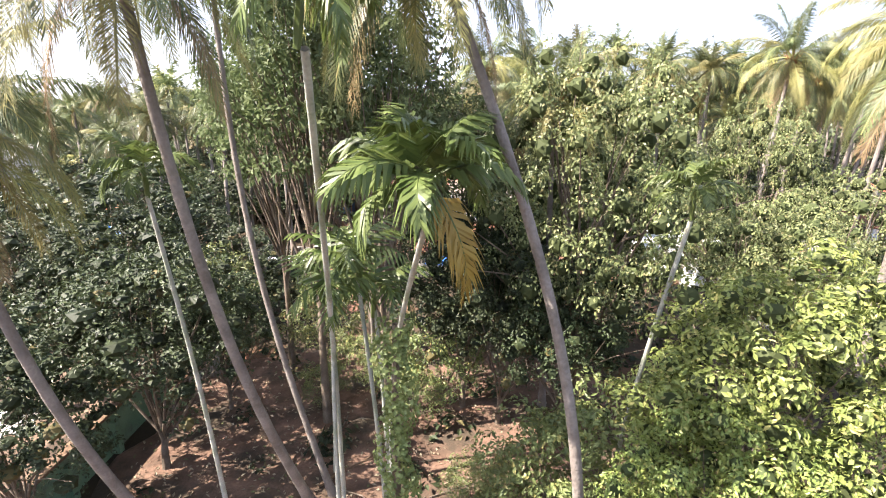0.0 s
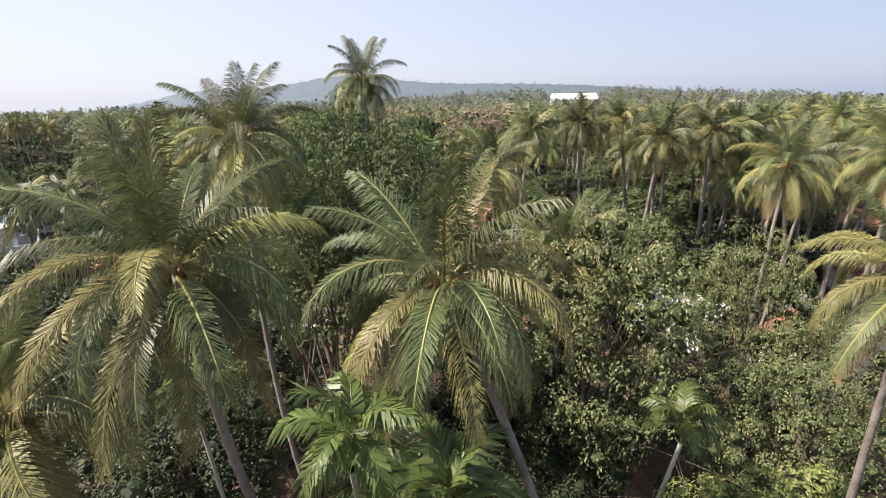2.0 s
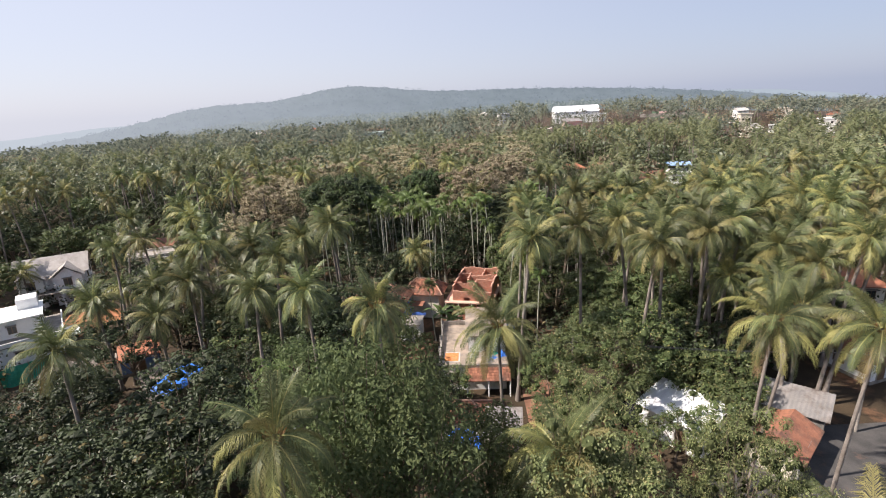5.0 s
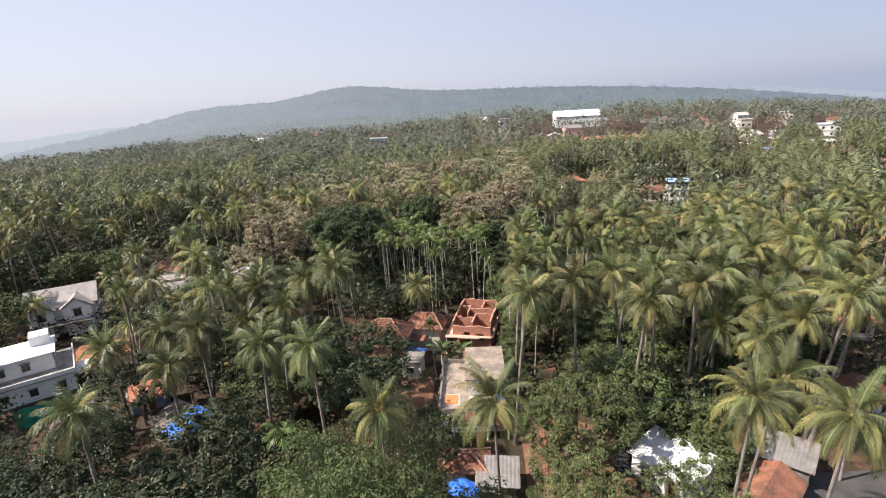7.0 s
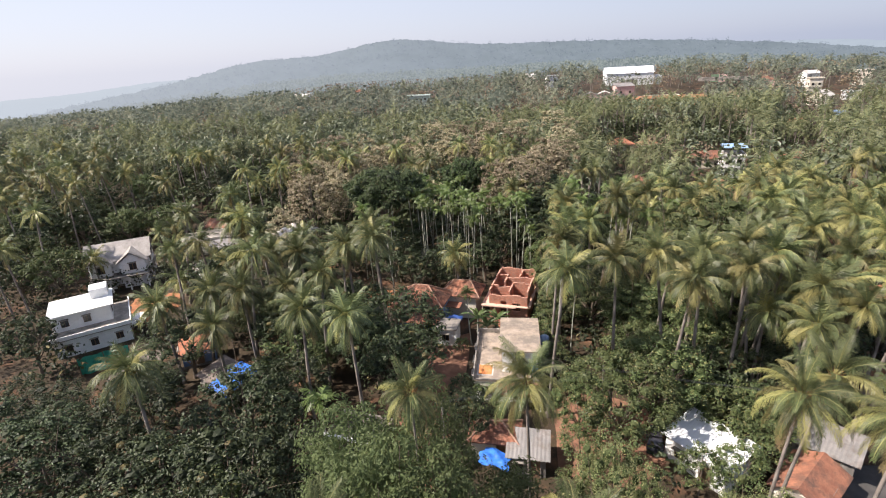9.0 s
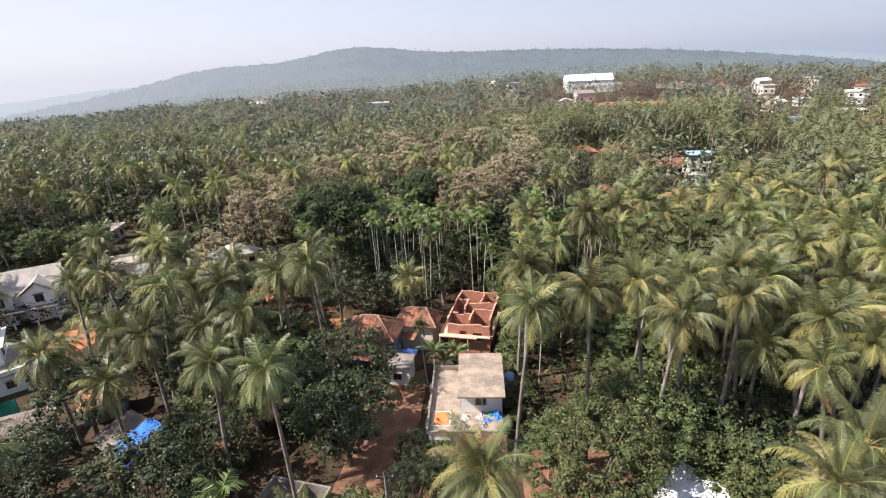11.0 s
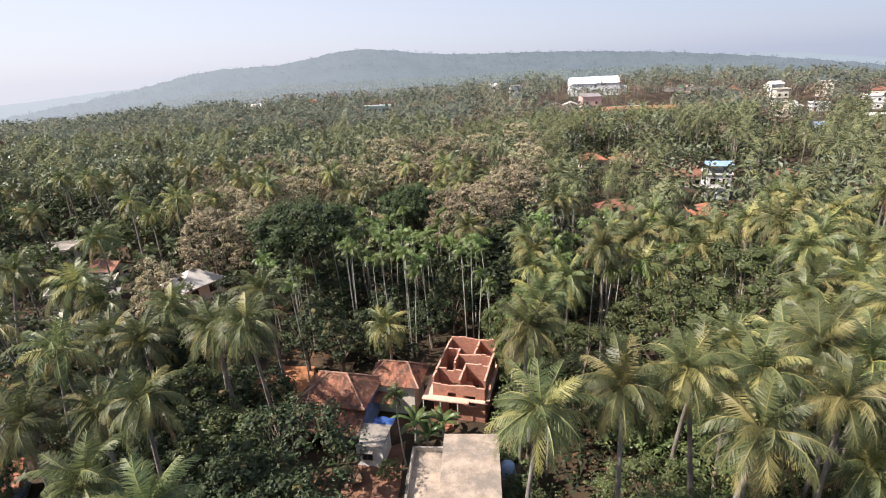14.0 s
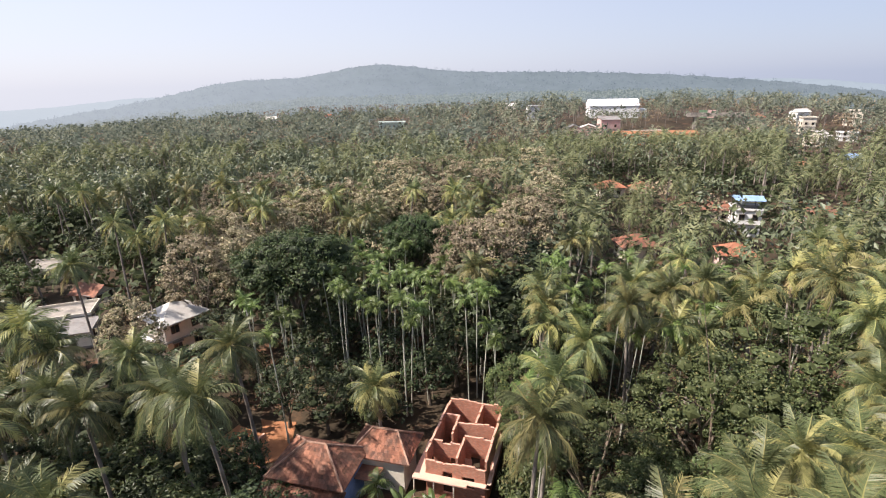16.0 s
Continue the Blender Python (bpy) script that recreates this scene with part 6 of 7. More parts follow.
# the palms round the houses, by the hearts of their crowns
RIGHT_PALMS = [(7.6, 47.8, 18.0), (12.5, 49.1, 18.5), (16.6, 50.2, 18.8), (19.2, 46.6, 17.2), (21.4, 50.8, 18.0), (26.8, 54.0, 18.0), (28.9, 52.5, 17.5), (26.8, 48.3, 13.0),
               (30.8, 49.5, 14.0), (25.0, 48.8, 17.5), (31.2, 53.8, 17.0), (36.7, 44.3, 17.5), (42.0, 56.5, 18.0), (9.8, 63.5, 17.0),
               (28.5, 57.0, 16.2), (33.0, 57.5, 13.5), (36.3, 59.8, 17.5), (43.3, 63.6, 17.5), (39.5, 46.2, 16.0), (43.5, 45.5, 15.5), (47.5, 48.0, 16.0), (34.0, 49.5, 15.5), (31.0, 47.5, 16.0), (11.5, 80.4, 15.3), (18.9, 78.4, 16.2), (25.0, 84.0, 15.6), (14.6, 75.6, 13.6), (21.6, 86.0, 15.4), (30.4, 88.0, 15.0), (37.0, 70.0, 15.0), (39.5, 75.4, 16.4), (44.0, 80.0, 16.0), (8.4, 60.0, 16.4), (23.6, 58.2, 16.0), (20.4, 56.4, 15.2), (33.8, 45.6, 15.0), (29.4, 44.6, 13.6), (40.2, 51.2, 15.6), (38.0, 55.0, 16.0), (45.0, 53.0, 15.0), (47.6, 58.6, 16.2), (33.6, 62.8, 15.2), (28.8, 60.4, 14.6), (39.4, 64.6, 15.8), (46.4, 67.8, 15.4), (34.6, 67.2, 14.6), (41.6, 70.6, 15.4), (48.8, 74.0, 15.6), (35.2, 53.0, 14.2)]
LEFT_PALMS = [(-19.3, 46.4, 14.4), (-13.7, 43.9, 15.1), (-14.6, 60.2, 17.3), (-29.5, 53.5, 13.2), (-18.9, 52.3, 15.9), (-36.6, 58.5, 11.0), (-40.5, 53.0, 11.5),
              (-31.0, 36.0, 14.0), (-40.0, 73.3, 15.5), (-50.9, 78.5, 15.5), (-5.6, 73.6, 9.6), (-17.8, 71.0, 15.4), (-19.5, 63.9, 15.0), (-25.8, 62.9, 14.5),
              (-50.6, 92.7, 15.0), (3.9, 92.9, 14.5), (-46.0, 66.0, 14.0), (-31.0, 66.0, 13.5), (-29.0, 73.0, 13.0), (-21.5, 68.0, 13.0), (-30.5, 48.0, 11.5), (-24.6, 55.0, 13.2), (-35.0, 64.0, 13.0)]
for px, py, pz in RIGHT_PALMS + LEFT_PALMS:
    coconut_palm(px, py, pz, fine=True)

# ---- slender arecas ----
areca_palm(-1.62, 6.95, 16.0, True, (-1.5, 7.0), 0.85, 1.0)
areca_palm(-0.05, 8.3, 13.3, True, (-1.5, 6.5), 1.05, 1.0)
areca_palm(6.46, 12.1, 12.45, True, (-1.0, 1.5), 0.75)
areca_palm(-7.7, 13.2, 12.9, True, (0.4, 1.2), 0.8)
for ax, ay, az_ in ((-2.9, 13.0, 9.6), (-2.2, 13.4, 10.4), (-1.9, 14.6, 9.0), (-3.6, 16.5, 9.5), (-13.8, 34.8, 12.0), (-3.4, 62.8, 8.0), (8.6, 70.0, 12.5), (9.6, 72.5, 13.0), (9.2, 64.0, 11.0), (10.6, 61.0, 9.5), (-17.0, 77.0, 13.0)):
    areca_palm(ax, ay, az_)
for k in range(72):
    ax, ay = rng.uniform(-24, 7), rng.uniform(81.5, 106)
    areca_palm(ax, ay, rng.uniform(10.0, 15.0))
for k in range(30):
    ax, ay = rng.uniform(12, 44), rng.uniform(77, 100)
    areca_palm(ax, ay, rng.uniform(11, 15.0))

# ---- leafy trees ----
broadleaf("near_dark", -11.2, 17.4, 10.4, 1.05)
broadleaf("near_dark", -10.2, 21.6, 7.8, 0.9)
broadleaf("near_dark", -16.5, 22.0, 11.0, 1.1)
broadleaf("near_cashew", 6.2, 19.9, 16.9, 0.7)
broadleaf("near_cashew", 15.6, 24.2, 14.8, 0.56)
broadleaf("near_cashew", 8.0, 27.0, 15.4, 0.6)
broadleaf("near_cashew", 17.2, 20.6, 12.0, 0.8)
broadleaf("near_bright", 8.9, 10.6, 11.2, 1.0)
broadleaf("near_bright", 6.6, 8.8, 8.4, 0.9)
broadleaf("near_cashew", 12.8, 17.0, 11.6, 0.75)
broadleaf("near_dark", 2.8, 20.4, 10.4, 0.8)
broadleaf("near_dark", 5.4, 19.2, 9.4, 0.8)
broadleaf("near_dark", 1.2, 21.8, 11.6, 0.8)
broadleaf("near_dark", -13.6, 13.6, 9.0, 1.0)
for bx, by, bt in ((-4.4, 23.6, 3.2), (-2.2, 22.4, 3.4), (-0.9, 20.6, 2.8), (1.2, 15.2, 2.2), (2.4, 14.6, 2.4), (3.6, 12.8, 5.2), (0.2, 22.0, 4.6), (-5.6, 21.8, 2.4), (5.4, 13.6, 6.0), (-6.4, 26, 5.0), (2.6, 26.0, 5.5), (-13.5, 27.0, 6.5)):
    broadleaf("near_bush", bx, by, bt)
broadleaf("feathery", -5.2, 20.6, 21.4, 0.8)
broadleaf("feathery", -2.2, 19.4, 20.6, 0.75)
broadleaf("feathery", -3.6, 25.4, 20.4, 0.75)
broadleaf("feathery", -8.2, 25.4, 19.6, 0.8)
broadleaf("feathery", 1.2, 24.5, 15.5, 1.0)

def creeper_column(x, y, top):
    """A bare trunk wrapped from the ground in a leafy climber."""
    p = thing("creeper_covered_trunk", "dead trunk wrapped in a bright green leafy climber", "tree", pose(x, y, 0))
    part("trunk", trunk_geo((0, 0, -0.3), (0.1, 0, top), 0.14, 0.1, 12, 8), BARK, p, smooth=True)
    g = Geo()
    n = 2600
    z = rng.uniform(0, top, n)
    a = rng.uniform(0, 6.28, n)
    r = 0.42 + 0.18 * np.sin(z * 2.1 + a) + rng.normal(0, 0.06, n)
    d = np.stack([np.cos(a), np.sin(a), 0 * a + 0.25], 1)
    leaves(g, np.stack([r * np.cos(a) + 0.1 * z / top, r * np.sin(a), z], 1), d, 0.17, 0.13)
    part("climber", g, LEAF_VINE, p, "heart-shaped green climber leaves")
    return p


creeper_column(-1.1, 12.0, 9.0)
MANGOES = [(12.8, 44.2, 9.8, 1.15), (17.0, 47.6, 9.8, 1.05), (9.0, 45.0, 7.5, 0.8), (16.5, 52.5, 8.6, 1.0), (14.4, 68.4, 11.0, 1.25), (19.2, 64.6, 8.6, 1.15), (25.4, 71.5, 14.0, 1.1), (33.2, 77.0, 15.6, 1.2), (31.6, 70.6, 12.2, 1.1), (24.8, 64.2, 9.4, 1.3), (31.0, 63.6, 9.0, 1.1), (9.4, 74.5, 9.0, 0.7), (8.6, 79.5, 9.5, 0.75)]
JACKS = [(-21.5, 32.0, 10.5, 1.2), (-11.4, 56.6, 11.0, 1.2), (-9.8, 49.6, 10.0, 1.1), (-14.0, 53.5, 9.0, 1.2), (-24.0, 40.0, 10.5, 1.2), (-38.5, 45.0, 7.5, 1.3), (-21.5, 46.5, 8.0, 1.1), (-42.5, 50.0, 5.0, 1.3), (-27.5, 31.0, 9.5, 1.3), (-30.0, 79.0, 10.0, 1.2), (-8.5, 115.5, 14.5, 1.5), (10.5, 108.0, 13.5, 1.4),
         (-13.5, 99.0, 9.0, 1.3), (-3.0, 97.5, 9.0, 1.3), (1.5, 88.5, 8.5, 1.2), (-7.5, 89.0, 7.5, 1.2), (-16.5, 91.0, 8.0, 1.2), (-22.0, 97.0, 9.0, 1.3), (-3.0, 47.0, 6.0, 0.8), (-2.6, 42.5, 7.0, 0.9), (-9.5, 82.0, 7.0, 1.2), (-12.5, 78.6, 7.5, 1.1), (-6.8, 79.0, 7.0, 1.0), (-17.2, 79.5, 8.0, 1.0), (-16.8, 68.5, 6.0, 0.8), (-16.5, 84.0, 7.5, 1.2), (-1.5, 84.5, 7.5, 1.1),
         (5.5, 94.0, 12.5, 1.3), (10.5, 96.5, 14.0, 1.3), (9.5, 88.0, 12.0, 1.1), (13.0, 86.0, 11.5, 1.2), (-27.0, 87.0, 8.5, 1.2), (-31.0, 93.0, 8.5, 1.1), (-18.5, 36.0, 7.5, 1.2), (-13.5, 33.0, 6.5, 1.2), (-36.0, 40.0, 9.0, 1.2), (-48.0, 43.0, 6.5, 1.3), (-41.0, 34.0, 9.0, 1.3), (-56.5, 47.5, 4.5, 1.2), (-50.0, 35.5, 9.0, 1.3), (-44.5, 39.0, 7.0, 1.2), (-33.0, 33.5, 8.5, 1.2), (-39.0, 54.5, 9.0, 1.2), (-21.0, 60.5, 7.0, 1.1),
         (-27.0, 60.0, 7.5, 1.1), (-38.5, 64.0, 9.0, 1.2), (-44.5, 72.5, 9.5, 1.3), (-36.0, 71.5, 8.5, 1.2), (-49.0, 63.0, 4.5, 1.0), (-47.5, 81.0, 9.0, 1.2), (-55.0, 79.0, 9.0, 1.2), (27.0, 47.5, 8.5, 1.2), (32.0, 51.5, 8.0, 1.1), (22.5, 49.5, 8.0, 1.1), (36.5, 54.0, 8.5, 1.2), (42.0, 60.0, 9.0, 1.2)]
TEAKS = [(4.6, 101.5, 19.0, 1.0), (1.0, 105.0, 17.5, 0.9), (8.0, 108.0, 18.5, 0.95), (11.6, 116.0, 19.0, 1.15), (16.0, 122.0, 18.0, 1.0), (17.8, 140.0, 19.0, 1.1), (13.0, 133.0, 17.5, 1.0), (20.5, 185.0, 18.5, 1.3), (24.0, 168.0, 17.0, 1.1), (0.0, 158.0, 18.8, 1.2), (5.5, 150.0, 17.5, 1.1),
         (-11.8, 144.0, 18.5, 1.2), (-7.0, 139.0, 17.0, 1.1), (-19.0, 164.0, 18.5, 1.25), (-12.5, 170.0, 17.5, 1.1), (-24.0, 136.5, 18.5, 1.15), (-29.5, 131.0, 17.5, 1.05), (-18.0, 131.5, 17.0, 1.0), (-46.5, 147.0, 18.0, 1.25), (-39.5, 153.0, 17.0, 1.1), (-41.0, 116.0, 17.0, 1.15), (-46.5, 121.0, 16.0, 1.1), (-36.5, 111.5, 16.0, 1.0), (-37.5, 99.5, 17.0, 1.05),
         (-33.0, 104.5, 16.5, 1.05), (-35.0, 124.0, 17.5, 1.15), (-31.0, 119.0, 16.5, 1.0), (-52.5, 131.0, 15.5, 1.1), (-37.0, 83.5, 14.5, 0.95), (-33.5, 79.0, 11.5, 0.8), (-60.0, 150.0, 15.5, 1.1), (-5.0, 182.0, 17.0, 1.2), (8.0, 172.0, 17.5, 1.2)]
for bx, by, bt, bw in MANGOES:
    broadleaf("dense" if by < 56 else "dome", bx, by, bt, bw)
for bx, by, bt, bw in JACKS:
    broadleaf("dense_dark" if by < 58 and bx < 0 else "jack", bx, by, bt, bw)
for bx, by, bt, bw in TEAKS:
    broadleaf("teak", bx, by, bt, bw)
broadleaf("rain", -20.5, 94.5, 18.6, 0.84)
broadleaf("rain", -6.0, 110.5, 16.8, 0.62)
for bx, by, bt in ((8.4, 40.6, 5.0), (-6.6, 40.5, 5.5), (20.5, 47.5, 5.5), (18.4, 38.0, 5.0), (21.6, 38.2, 5.2), (24.6, 40.6, 5.6), (23.4, 44.6, 7.0), (25.0, 42.4, 6.5), (22.6, 46.4, 5.5), (26.5, 44.5, 7.0), (-1.0, 45.5, 5.5), (-25.0, 36.0, 7.5), (-13.5, 67.0, 4.2), (-22.0, 30.5, 7.0)):
    broadleaf("fresh", bx, by, bt)
for bx, by, bt in ((7.6, 66.5, 3.4), (8.0, 70.2, 3.6), (6.9, 62.5, 3.8), (7.2, 59.5, 4.0), (5.6, 63.6, 2.6), (8.6, 67.6, 5.2), (9.8, 71.0, 6.0), (-4.2, 61.0, 2.2), (7.6, 56.5, 3.8), (7.4, 53.0, 3.4)):
    broadleaf("bush", bx, by, bt)
for k in range(40):  # middle growth that hides the feet of the palms
    bx, by = rng.uniform(-36, -14), rng.uniform(45, 77)
    if clear(bx, by, 2.0) and not low(bx, by):
        broadleaf("jack" if k % 3 else "fresh", bx, by, rng.uniform(5.5, 8.5), 1.15)
for k in range(26):
    bx, by = rng.uniform(18, 48), rng.uniform(47, 78)
    if clear(bx, by, 2.0):
        broadleaf("fresh" if k % 3 else "jack", bx, by, rng.uniform(5.0, 8.0), 1.15)
for k in range(46):
    bx, by = rng.uniform(-34, 46), rng.uniform(30, 84)
    if clear(bx, by, 1.5):
        broadleaf("bush", bx, by, rng.uniform(2.2, 4.2))
for bx, by in ((-0.9, 64.6), (0.6, 66.2), (-2.2, 66.0), (26.2, 56.0), (24.4, 54.6), (27.6, 57.4), (25.0, 57.6), (-30, 78)):
    banana_plant(bx, by, rng.uniform(0.95, 1.25))

# ---- the grove filled in between ----
def scatter(x0, x1, y0, y1, gap, jitter=0.38):
    for gy in np.arange(y0, y1, gap):
        for gx in np.arange(x0, x1, gap):
            yield gx + rng.normal(0, jitter * gap), gy + rng.normal(0, jitter * gap)


spare_palms = []  # too many to stand singly
for gx, gy in scatter(-150, 140, 58, 150, 5.6):
    if gx > 0.95 * gy + 12 or gx < -1.15 * gy - 8 or not clear(gx, gy, 3.0) or gx > 12 and gy > 104 or gx <= 12 and rng.random() < 0.2:
        continue
    right = gx > 12 + 0.02 * gy
    if not right and gy < 76 and gx > -30:
        continue
    if -30 < gx < 8 and gy < 112 or 13 < gx < 38 and gy < 78:
        continue
    if right and min((gx - a) ** 2 + (gy - b) ** 2 for a, b, _ in RIGHT_PALMS) < 22:
        continue
    pick = rng.random()
    if low(gx, gy):
        coconut_palm(gx, gy, ground_z(gx, gy) + rng.uniform(5.5, 8.5), rng.uniform(0.75, 0.9))
    elif right and pick < 0.88 or not right and pick < 0.52:
        if palm_count[0] < 300:
            coconut_palm(gx, gy, ground_z(gx, gy) + rng.uniform(12.5, 17.0), rng.uniform(0.85, 1.05))
        else:
            spare_palms.append((gx, gy, ground_z(gx, gy) + rng.uniform(12.5, 17.0), rng.uniform(0.85, 1.0)))
    elif pick < 0.94:
        broadleaf("jack" if rng.random() < 0.7 else "mango", gx, gy, ground_z(gx, gy) + rng.uniform(8, 12))
    else:
        broadleaf("teak_thin", gx, gy, ground_z(gx, gy) + rng.uniform(10, 13.5))


# ---- woods too far to count ----
def far_palm(count, pairs, L, width):
    """A crown of broad feathered blades on a short length of stem."""
    g = Geo()
    for k in range(count):
        u = (k + 0.5) / count
        e0, bend = frond_lie(0.06 + 0.9 * u)
        fr = frond(L * rng.uniform(0.9, 1.1), e0 + rng.normal(0, 6), bend + rng.normal(0, 8), pairs, 1.0, width, 0.35 + 0.7 * u, 1)
        v, (t, tm), (q, qm) = fr.flat()
        g.add(v, q[2 * 5:], 0)
        g.v[-1] = v @ at(None, k * 2.4 + rng.normal(0, 0.2))[:3, :3].T
    tube(g, [(0, 0, -9), (0, 0, 0)], [0.2, 0.13], 4, 1)
    return g.flat()


def far_tree(r, n, leaf):
    g, _ = foliage(r, r * 0.75, 14, n / 14, leaf, leaf * 0.6, spread=0.42)
    return g.flat()


def plant(name, label, category, places, kinds, mats):
    """Many copies of a few small models in one mesh. places: x, y, z, size."""
    g = Geo()
    places = np.asarray(places)
    which = rng.integers(len(kinds), size=len(places))
    for k, (v, (t, tm), (q, qm)) in enumerate(kinds):
        rows = places[which == k]
        if not len(rows):
            continue
        a = rng.uniform(0, 6.28, len(rows))
        c, s = np.cos(a) * rows[:, 3], np.sin(a) * rows[:, 3]
        V = np.stack([c[:, None] * v[None, :, 0] - s[:, None] * v[None, :, 1], s[:, None] * v[None, :, 0] + c[:, None] * v[None, :, 1], rows[:, 3:4] * v[None, :, 2]], -1) + rows[:, None, :3]
        off = (np.arange(len(rows)) * len(v))[:, None, None]
        g.add(V.reshape(-1, 3), (off + q[None]).reshape(-1, 4), np.tile(qm, len(rows)))
        if len(t):
            g.add(np.zeros((0, 3)), (off + t[None]).reshape(-1, 3) - len(v) * len(rows), np.tile(tm, len(rows)))
    return solid(name, g, mats, label, category, kind="stuff")


MID_PALM = [far_palm(16, 6, 4.3, 0.56) for _ in range(4)]
FAR_PALM = [far_palm(11, 4, 4.6, 0.95) for _ in range(4)]
MID_TREE = [far_tree(4.0, 150, 0.85) for _ in range(3)]
FAR_TREE = [far_tree(4.6, 64, 1.5) for _ in range(3)]
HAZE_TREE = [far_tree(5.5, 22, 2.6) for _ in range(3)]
wood_palms, wood_trees, wood_dry = spare_palms, [], []
far_palms, far_trees, far_dry, haze_trees = [], [], [], []
for gx, gy in scatter(-290, 260, 84, 250, 5.6):
    if abs(gx + 20) > 1.06 * gy + 15 or not clear(gx, gy, 3.5) or gx < 14 and rng.random() < 0.25:
        continue
    if low(gx, gy):
        if gy > 150 or gy > 104 and gx > 12:
            wood_palms.append((gx, gy, ground_z(gx, gy) + rng.uniform(4.5, 8.5), rng.uniform(0.7, 0.9)))
        continue
    if gy < 150 and (gx < 140 and gx > -150) and not (gy > 104 and gx > 12):
        continue
    z, right, pick = ground_z(gx, gy), gx > 14 + 0.05 * gy, rng.random()
    brown = -60 < gx < 40 and 105 < gy < 200
    if brown and pick < 0.06:
        wood_dry.append((gx, gy, z + rng.uniform(5, 9), rng.uniform(0.9, 1.35)))
    elif right and pick < 0.8 or not right and pick < 0.5:
        wood_palms.append((gx, gy, z + rng.uniform(11, 16.5), rng.uniform(0.85, 1.08)))
    elif pick < 0.95:
        wood_trees.append((gx, gy, z + rng.uniform(5, 9), rng.uniform(0.9, 1.6)))
    else:
        wood_dry.append((gx, gy, z + rng.uniform(4, 7), rng.uniform(0.8, 1.2)))
for gx, gy in scatter(-510, 470, 250, 470, 8.2):
    if abs(gx + 20) > 1.04 * gy + 20 or not clear(gx, gy, 5):
        continue
    z, right, pick = ground_z(gx, gy), gx > 10, rng.random()
    if low(gx, gy):
        far_palms.append((gx, gy, z + rng.uniform(4, 7.5), rng.uniform(0.75, 0.95)))
        continue
    if pick < (0.68 if right else 0.45):
        far_palms.append((gx, gy, z + rng.uniform(10, 16), rng.uniform(0.9, 1.15)))
    elif pick < 0.9:
        far_trees.append((gx, gy, z + rng.uniform(5, 9), rng.uniform(0.9, 1.6)))
    else:
        far_dry.append((gx, gy, z + rng.uniform(4, 7), rng.uniform(0.8, 1.3)))
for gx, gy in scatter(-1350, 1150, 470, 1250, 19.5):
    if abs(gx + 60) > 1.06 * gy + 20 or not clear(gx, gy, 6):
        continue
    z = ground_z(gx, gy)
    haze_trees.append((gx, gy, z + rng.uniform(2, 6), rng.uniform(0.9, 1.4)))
hill_trees = []
for k in range(5200):
    i, t, az = rng.integers(1, HILL.shape[1]) - 1, 6 * rng.random() ** 0.7, rng.random()
    q = int(min(t, 5.999))
    lo = HILL[q, i] + (HILL[q, i + 1] - HILL[q, i]) * az
    hi = HILL[q + 1, i] + (HILL[q + 1, i + 1] - HILL[q + 1, i]) * az
    spot = lo + (hi - lo) * (t - q)
    if abs(spot[0]) < 1.0 * spot[1]:
        hill_trees.append((*(spot - (0, 0, 3)), rng.uniform(0.8, 1.6)))
# Hillside crowns glow in haze colours like the slope under them.
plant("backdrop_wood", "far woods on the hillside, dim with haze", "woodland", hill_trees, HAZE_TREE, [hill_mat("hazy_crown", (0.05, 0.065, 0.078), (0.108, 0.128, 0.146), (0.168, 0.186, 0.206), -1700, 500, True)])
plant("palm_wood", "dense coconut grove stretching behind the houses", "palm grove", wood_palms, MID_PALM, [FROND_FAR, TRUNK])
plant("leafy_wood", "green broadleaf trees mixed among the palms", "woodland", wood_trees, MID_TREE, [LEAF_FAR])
plant("dry_wood", "brown withered teak crowns in the wood", "woodland", wood_dry, MID_TREE, [LEAF_FAR_DRY])
plant("far_palm_wood", "distant coconut groves", "palm grove", far_palms, FAR_PALM, [FROND_HAZED, TRUNK])
plant("far_leafy_wood", "distant green woodland", "woodland", far_trees, FAR_TREE, [LEAF_HAZED])
plant("far_dry_wood", "distant dry brown woodland", "woodland", far_dry, FAR_TREE, [LEAF_FAR_DRY])
# From 470 m out the leaves glow, haze being put into their emission.
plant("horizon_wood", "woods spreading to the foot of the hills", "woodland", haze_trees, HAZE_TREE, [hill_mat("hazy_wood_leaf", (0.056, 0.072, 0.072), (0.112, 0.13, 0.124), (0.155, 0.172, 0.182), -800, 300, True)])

# weeds and shrubs under the trees
def weed(r, n, leaf):
    g = Geo()
    d = rng.normal(size=(n, 3))
    d /= np.linalg.norm(d, axis=1)[:, None]
    d[:, 2] = np.abs(d[:, 2])
    leaves(g, d * np.array([r, r, 0.7 * r]) * rng.uniform(0.5, 1, (n, 1)), d + [0, 0, 0.5], leaf, leaf * 0.5)
    return g.flat()


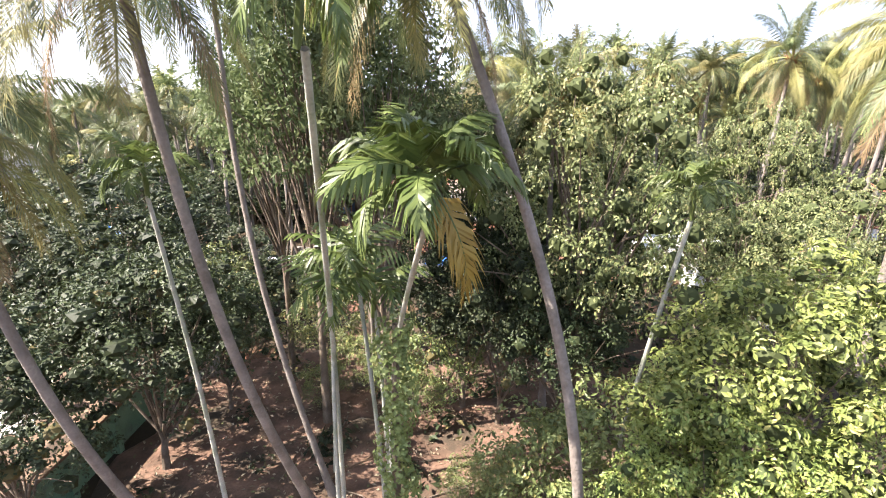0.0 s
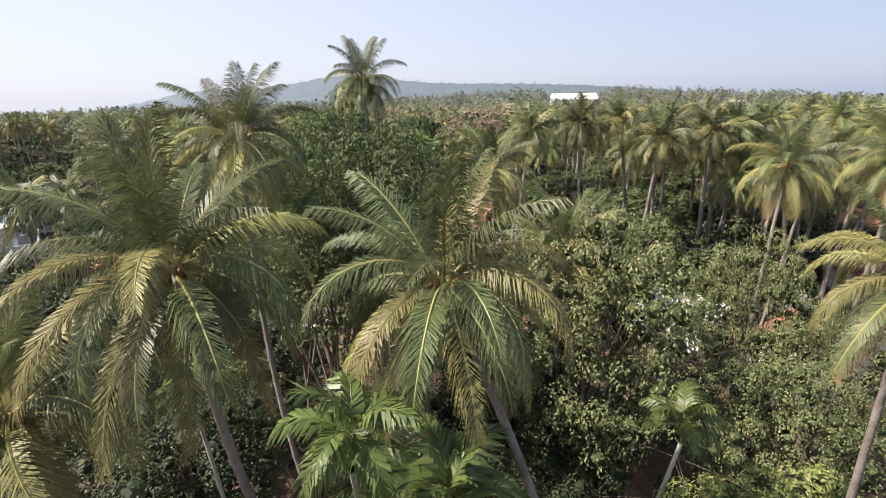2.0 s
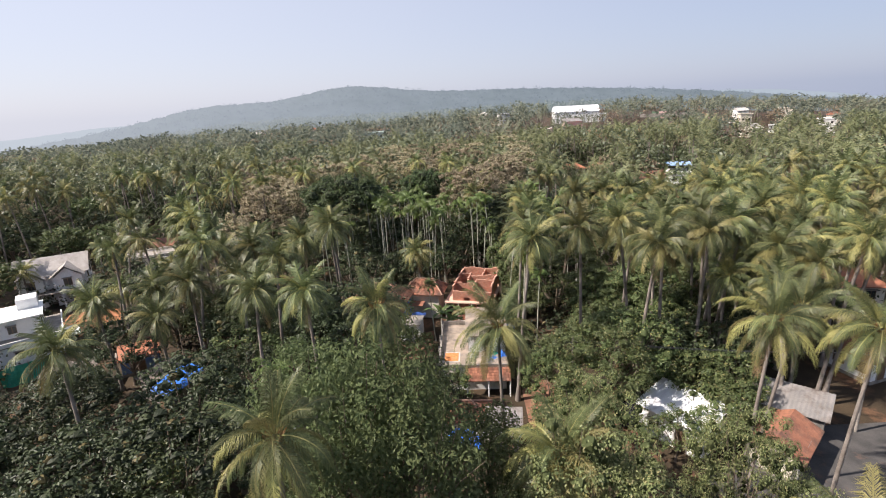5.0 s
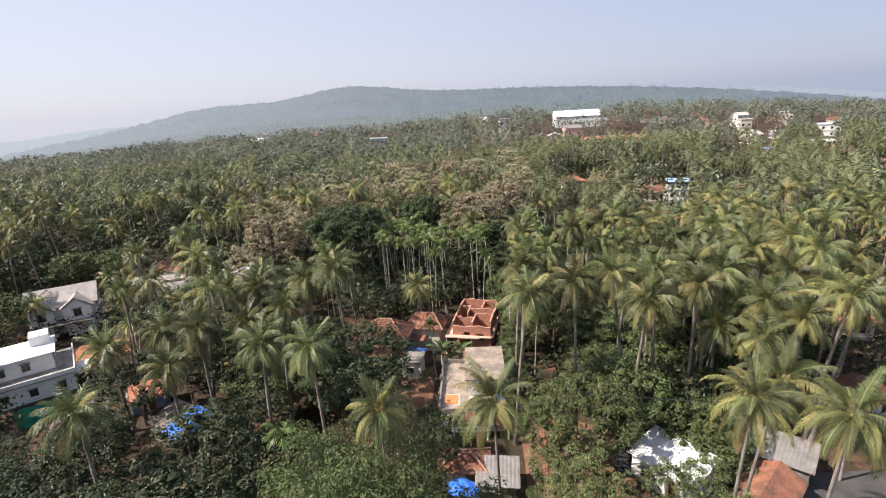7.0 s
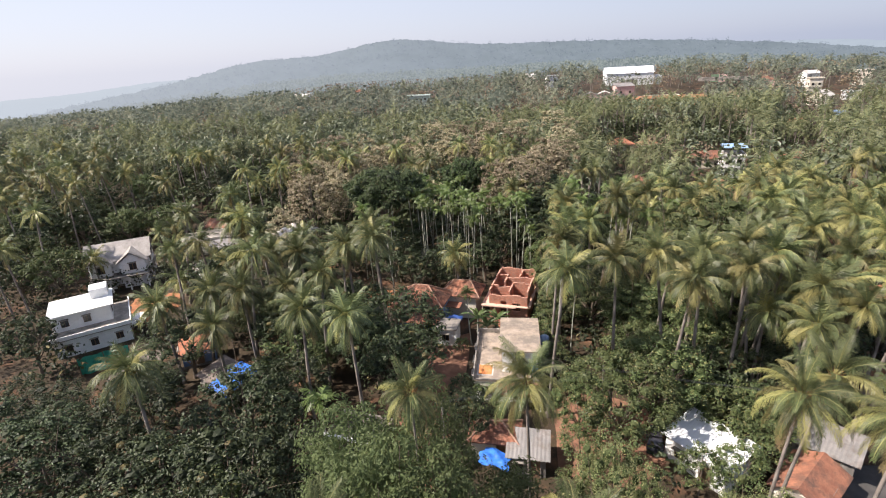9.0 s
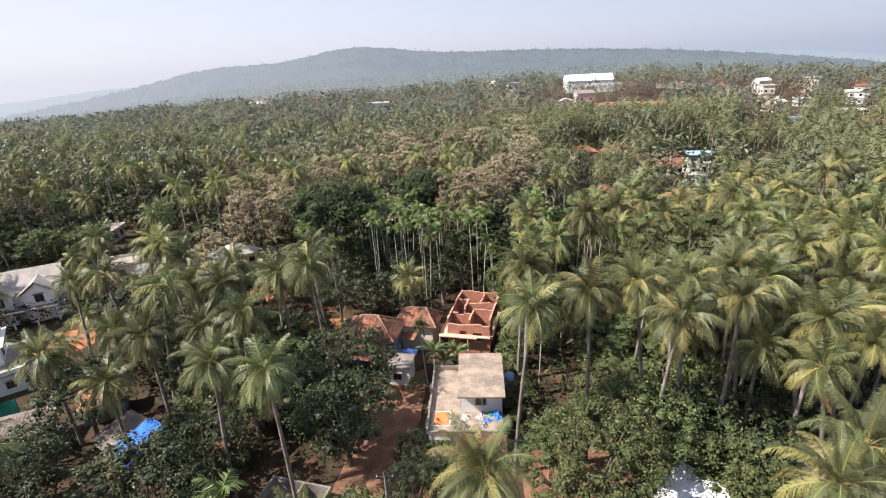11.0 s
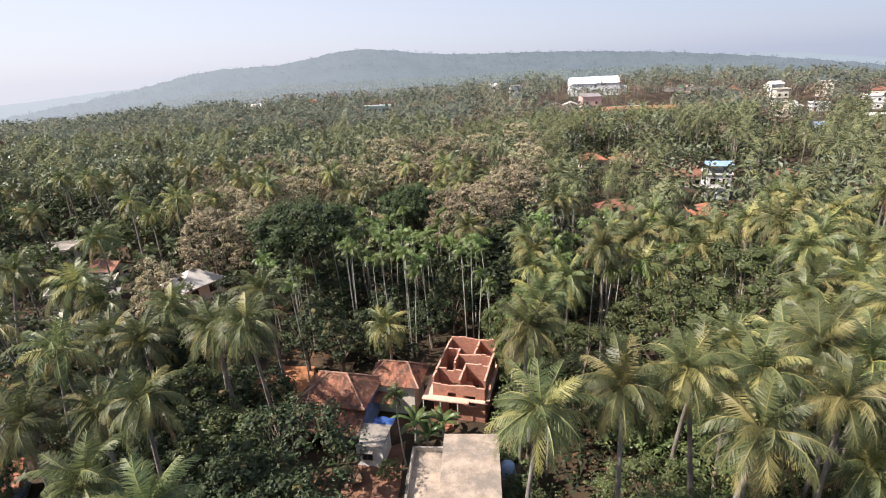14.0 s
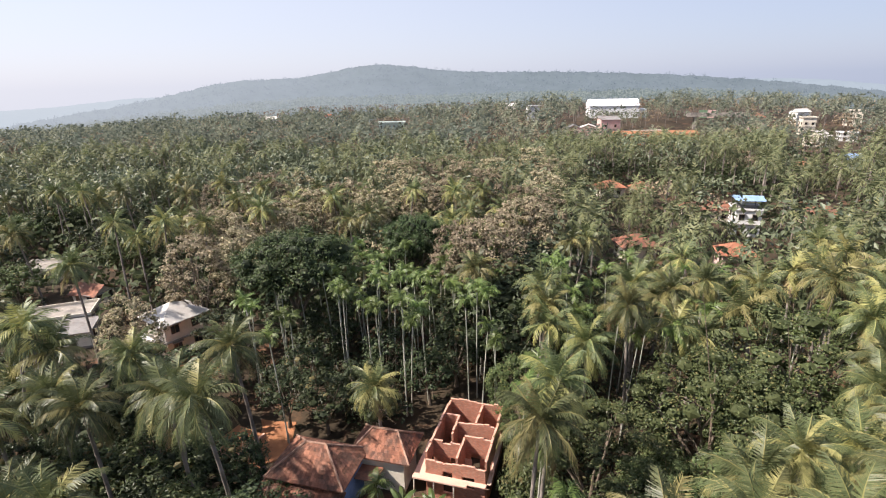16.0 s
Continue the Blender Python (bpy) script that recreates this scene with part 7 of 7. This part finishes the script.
WEEDS = [weed(0.9, 46, 0.32) for _ in range(5)]
weeds = []
for gx, gy in scatter(-70, 75, 12, 110, 3.0, 0.45):
    if abs(gx) < 0.95 * gy + 8 and clear(gx, gy, 0.8) and rng.random() < 0.8:
        weeds.append((gx, gy, ground_z(gx, gy), rng.uniform(0.5, 1.5)))
plant("undergrowth", "weeds and low shrubs on the red soil under the trees", "undergrowth", weeds, WEEDS, [SHRUB_SHADED])


# low trees and tall shrubs that close the gaps between trunks
THICKET = [far_tree(2.1, 90, 0.44) for _ in range(5)]
LOW_TREE = [far_tree(2.1, 60, 0.6) for _ in range(4)]
thicket, low_trees = [], []
for gx, gy in scatter(-120, 80, 27, 122, 3.3, 0.4):
    if gx > 0.95 * gy + 10 or gx < -1.15 * gy - 8 or not clear(gx, gy, 1.6):
        continue
    open_ground = -20 < gx < 14 and 34 < gy < 60
    if rng.random() < (0.35 if open_ground else 0.8):
        k = rng.uniform(0.5, 1.0) if open_ground else rng.uniform(0.6, 1.7)
        thicket.append((gx, gy, ground_z(gx, gy) - 0.2, k))
for gx, gy in scatter(-290, 250, 100, 260, 6.8, 0.4):
    if abs(gx + 20) < 1.06 * gy + 10 and clear(gx, gy, 2):
        low_trees.append((gx, gy, ground_z(gx, gy) - 0.3, rng.uniform(1.8, 3.2) * (0.5 if low(gx, gy) else 1)))
plant("thicket", "tangle of leafy shrubs and saplings under the palms", "undergrowth", thicket, THICKET, [SHRUB_SHADED])
plant("low_wood", "low leafy trees under the far palms", "woodland", low_trees, LOW_TREE, [LEAF_LOW])


# dry leaves fallen on the floor between the nearest trunks
g = Geo()
n = 2600
spots = np.stack([rng.uniform(-13, 10, n), rng.uniform(6, 26, n), np.full(n, 0.13)], 1)
leaves(g, spots, np.tile([0, 0, 1.0], (n, 1)), 0.2, 0.09, 0, 0.3)
solid("fallen_leaves", g, LEAF_DRY, "dry brown leaves strewn over the red soil", "leaf litter", kind="stuff")
for k in range(14):
    a, x, y, L = rng.uniform(0, 6.28), rng.uniform(-9, 6), rng.uniform(9, 22), rng.uniform(1.2, 2.8)
    solid("fallen_branch", tube(Geo(), [(0, 0, 0), (L * 0.5, 0.1, 0.12), (L, 0, 0.02)], [0.035, 0.028, 0.012], 5), BARK, "dry fallen branch lying on red soil", "branch", pose(x, y, 0.12, 0, 0, math.degrees(a)), group="fallen branches", smooth=True)
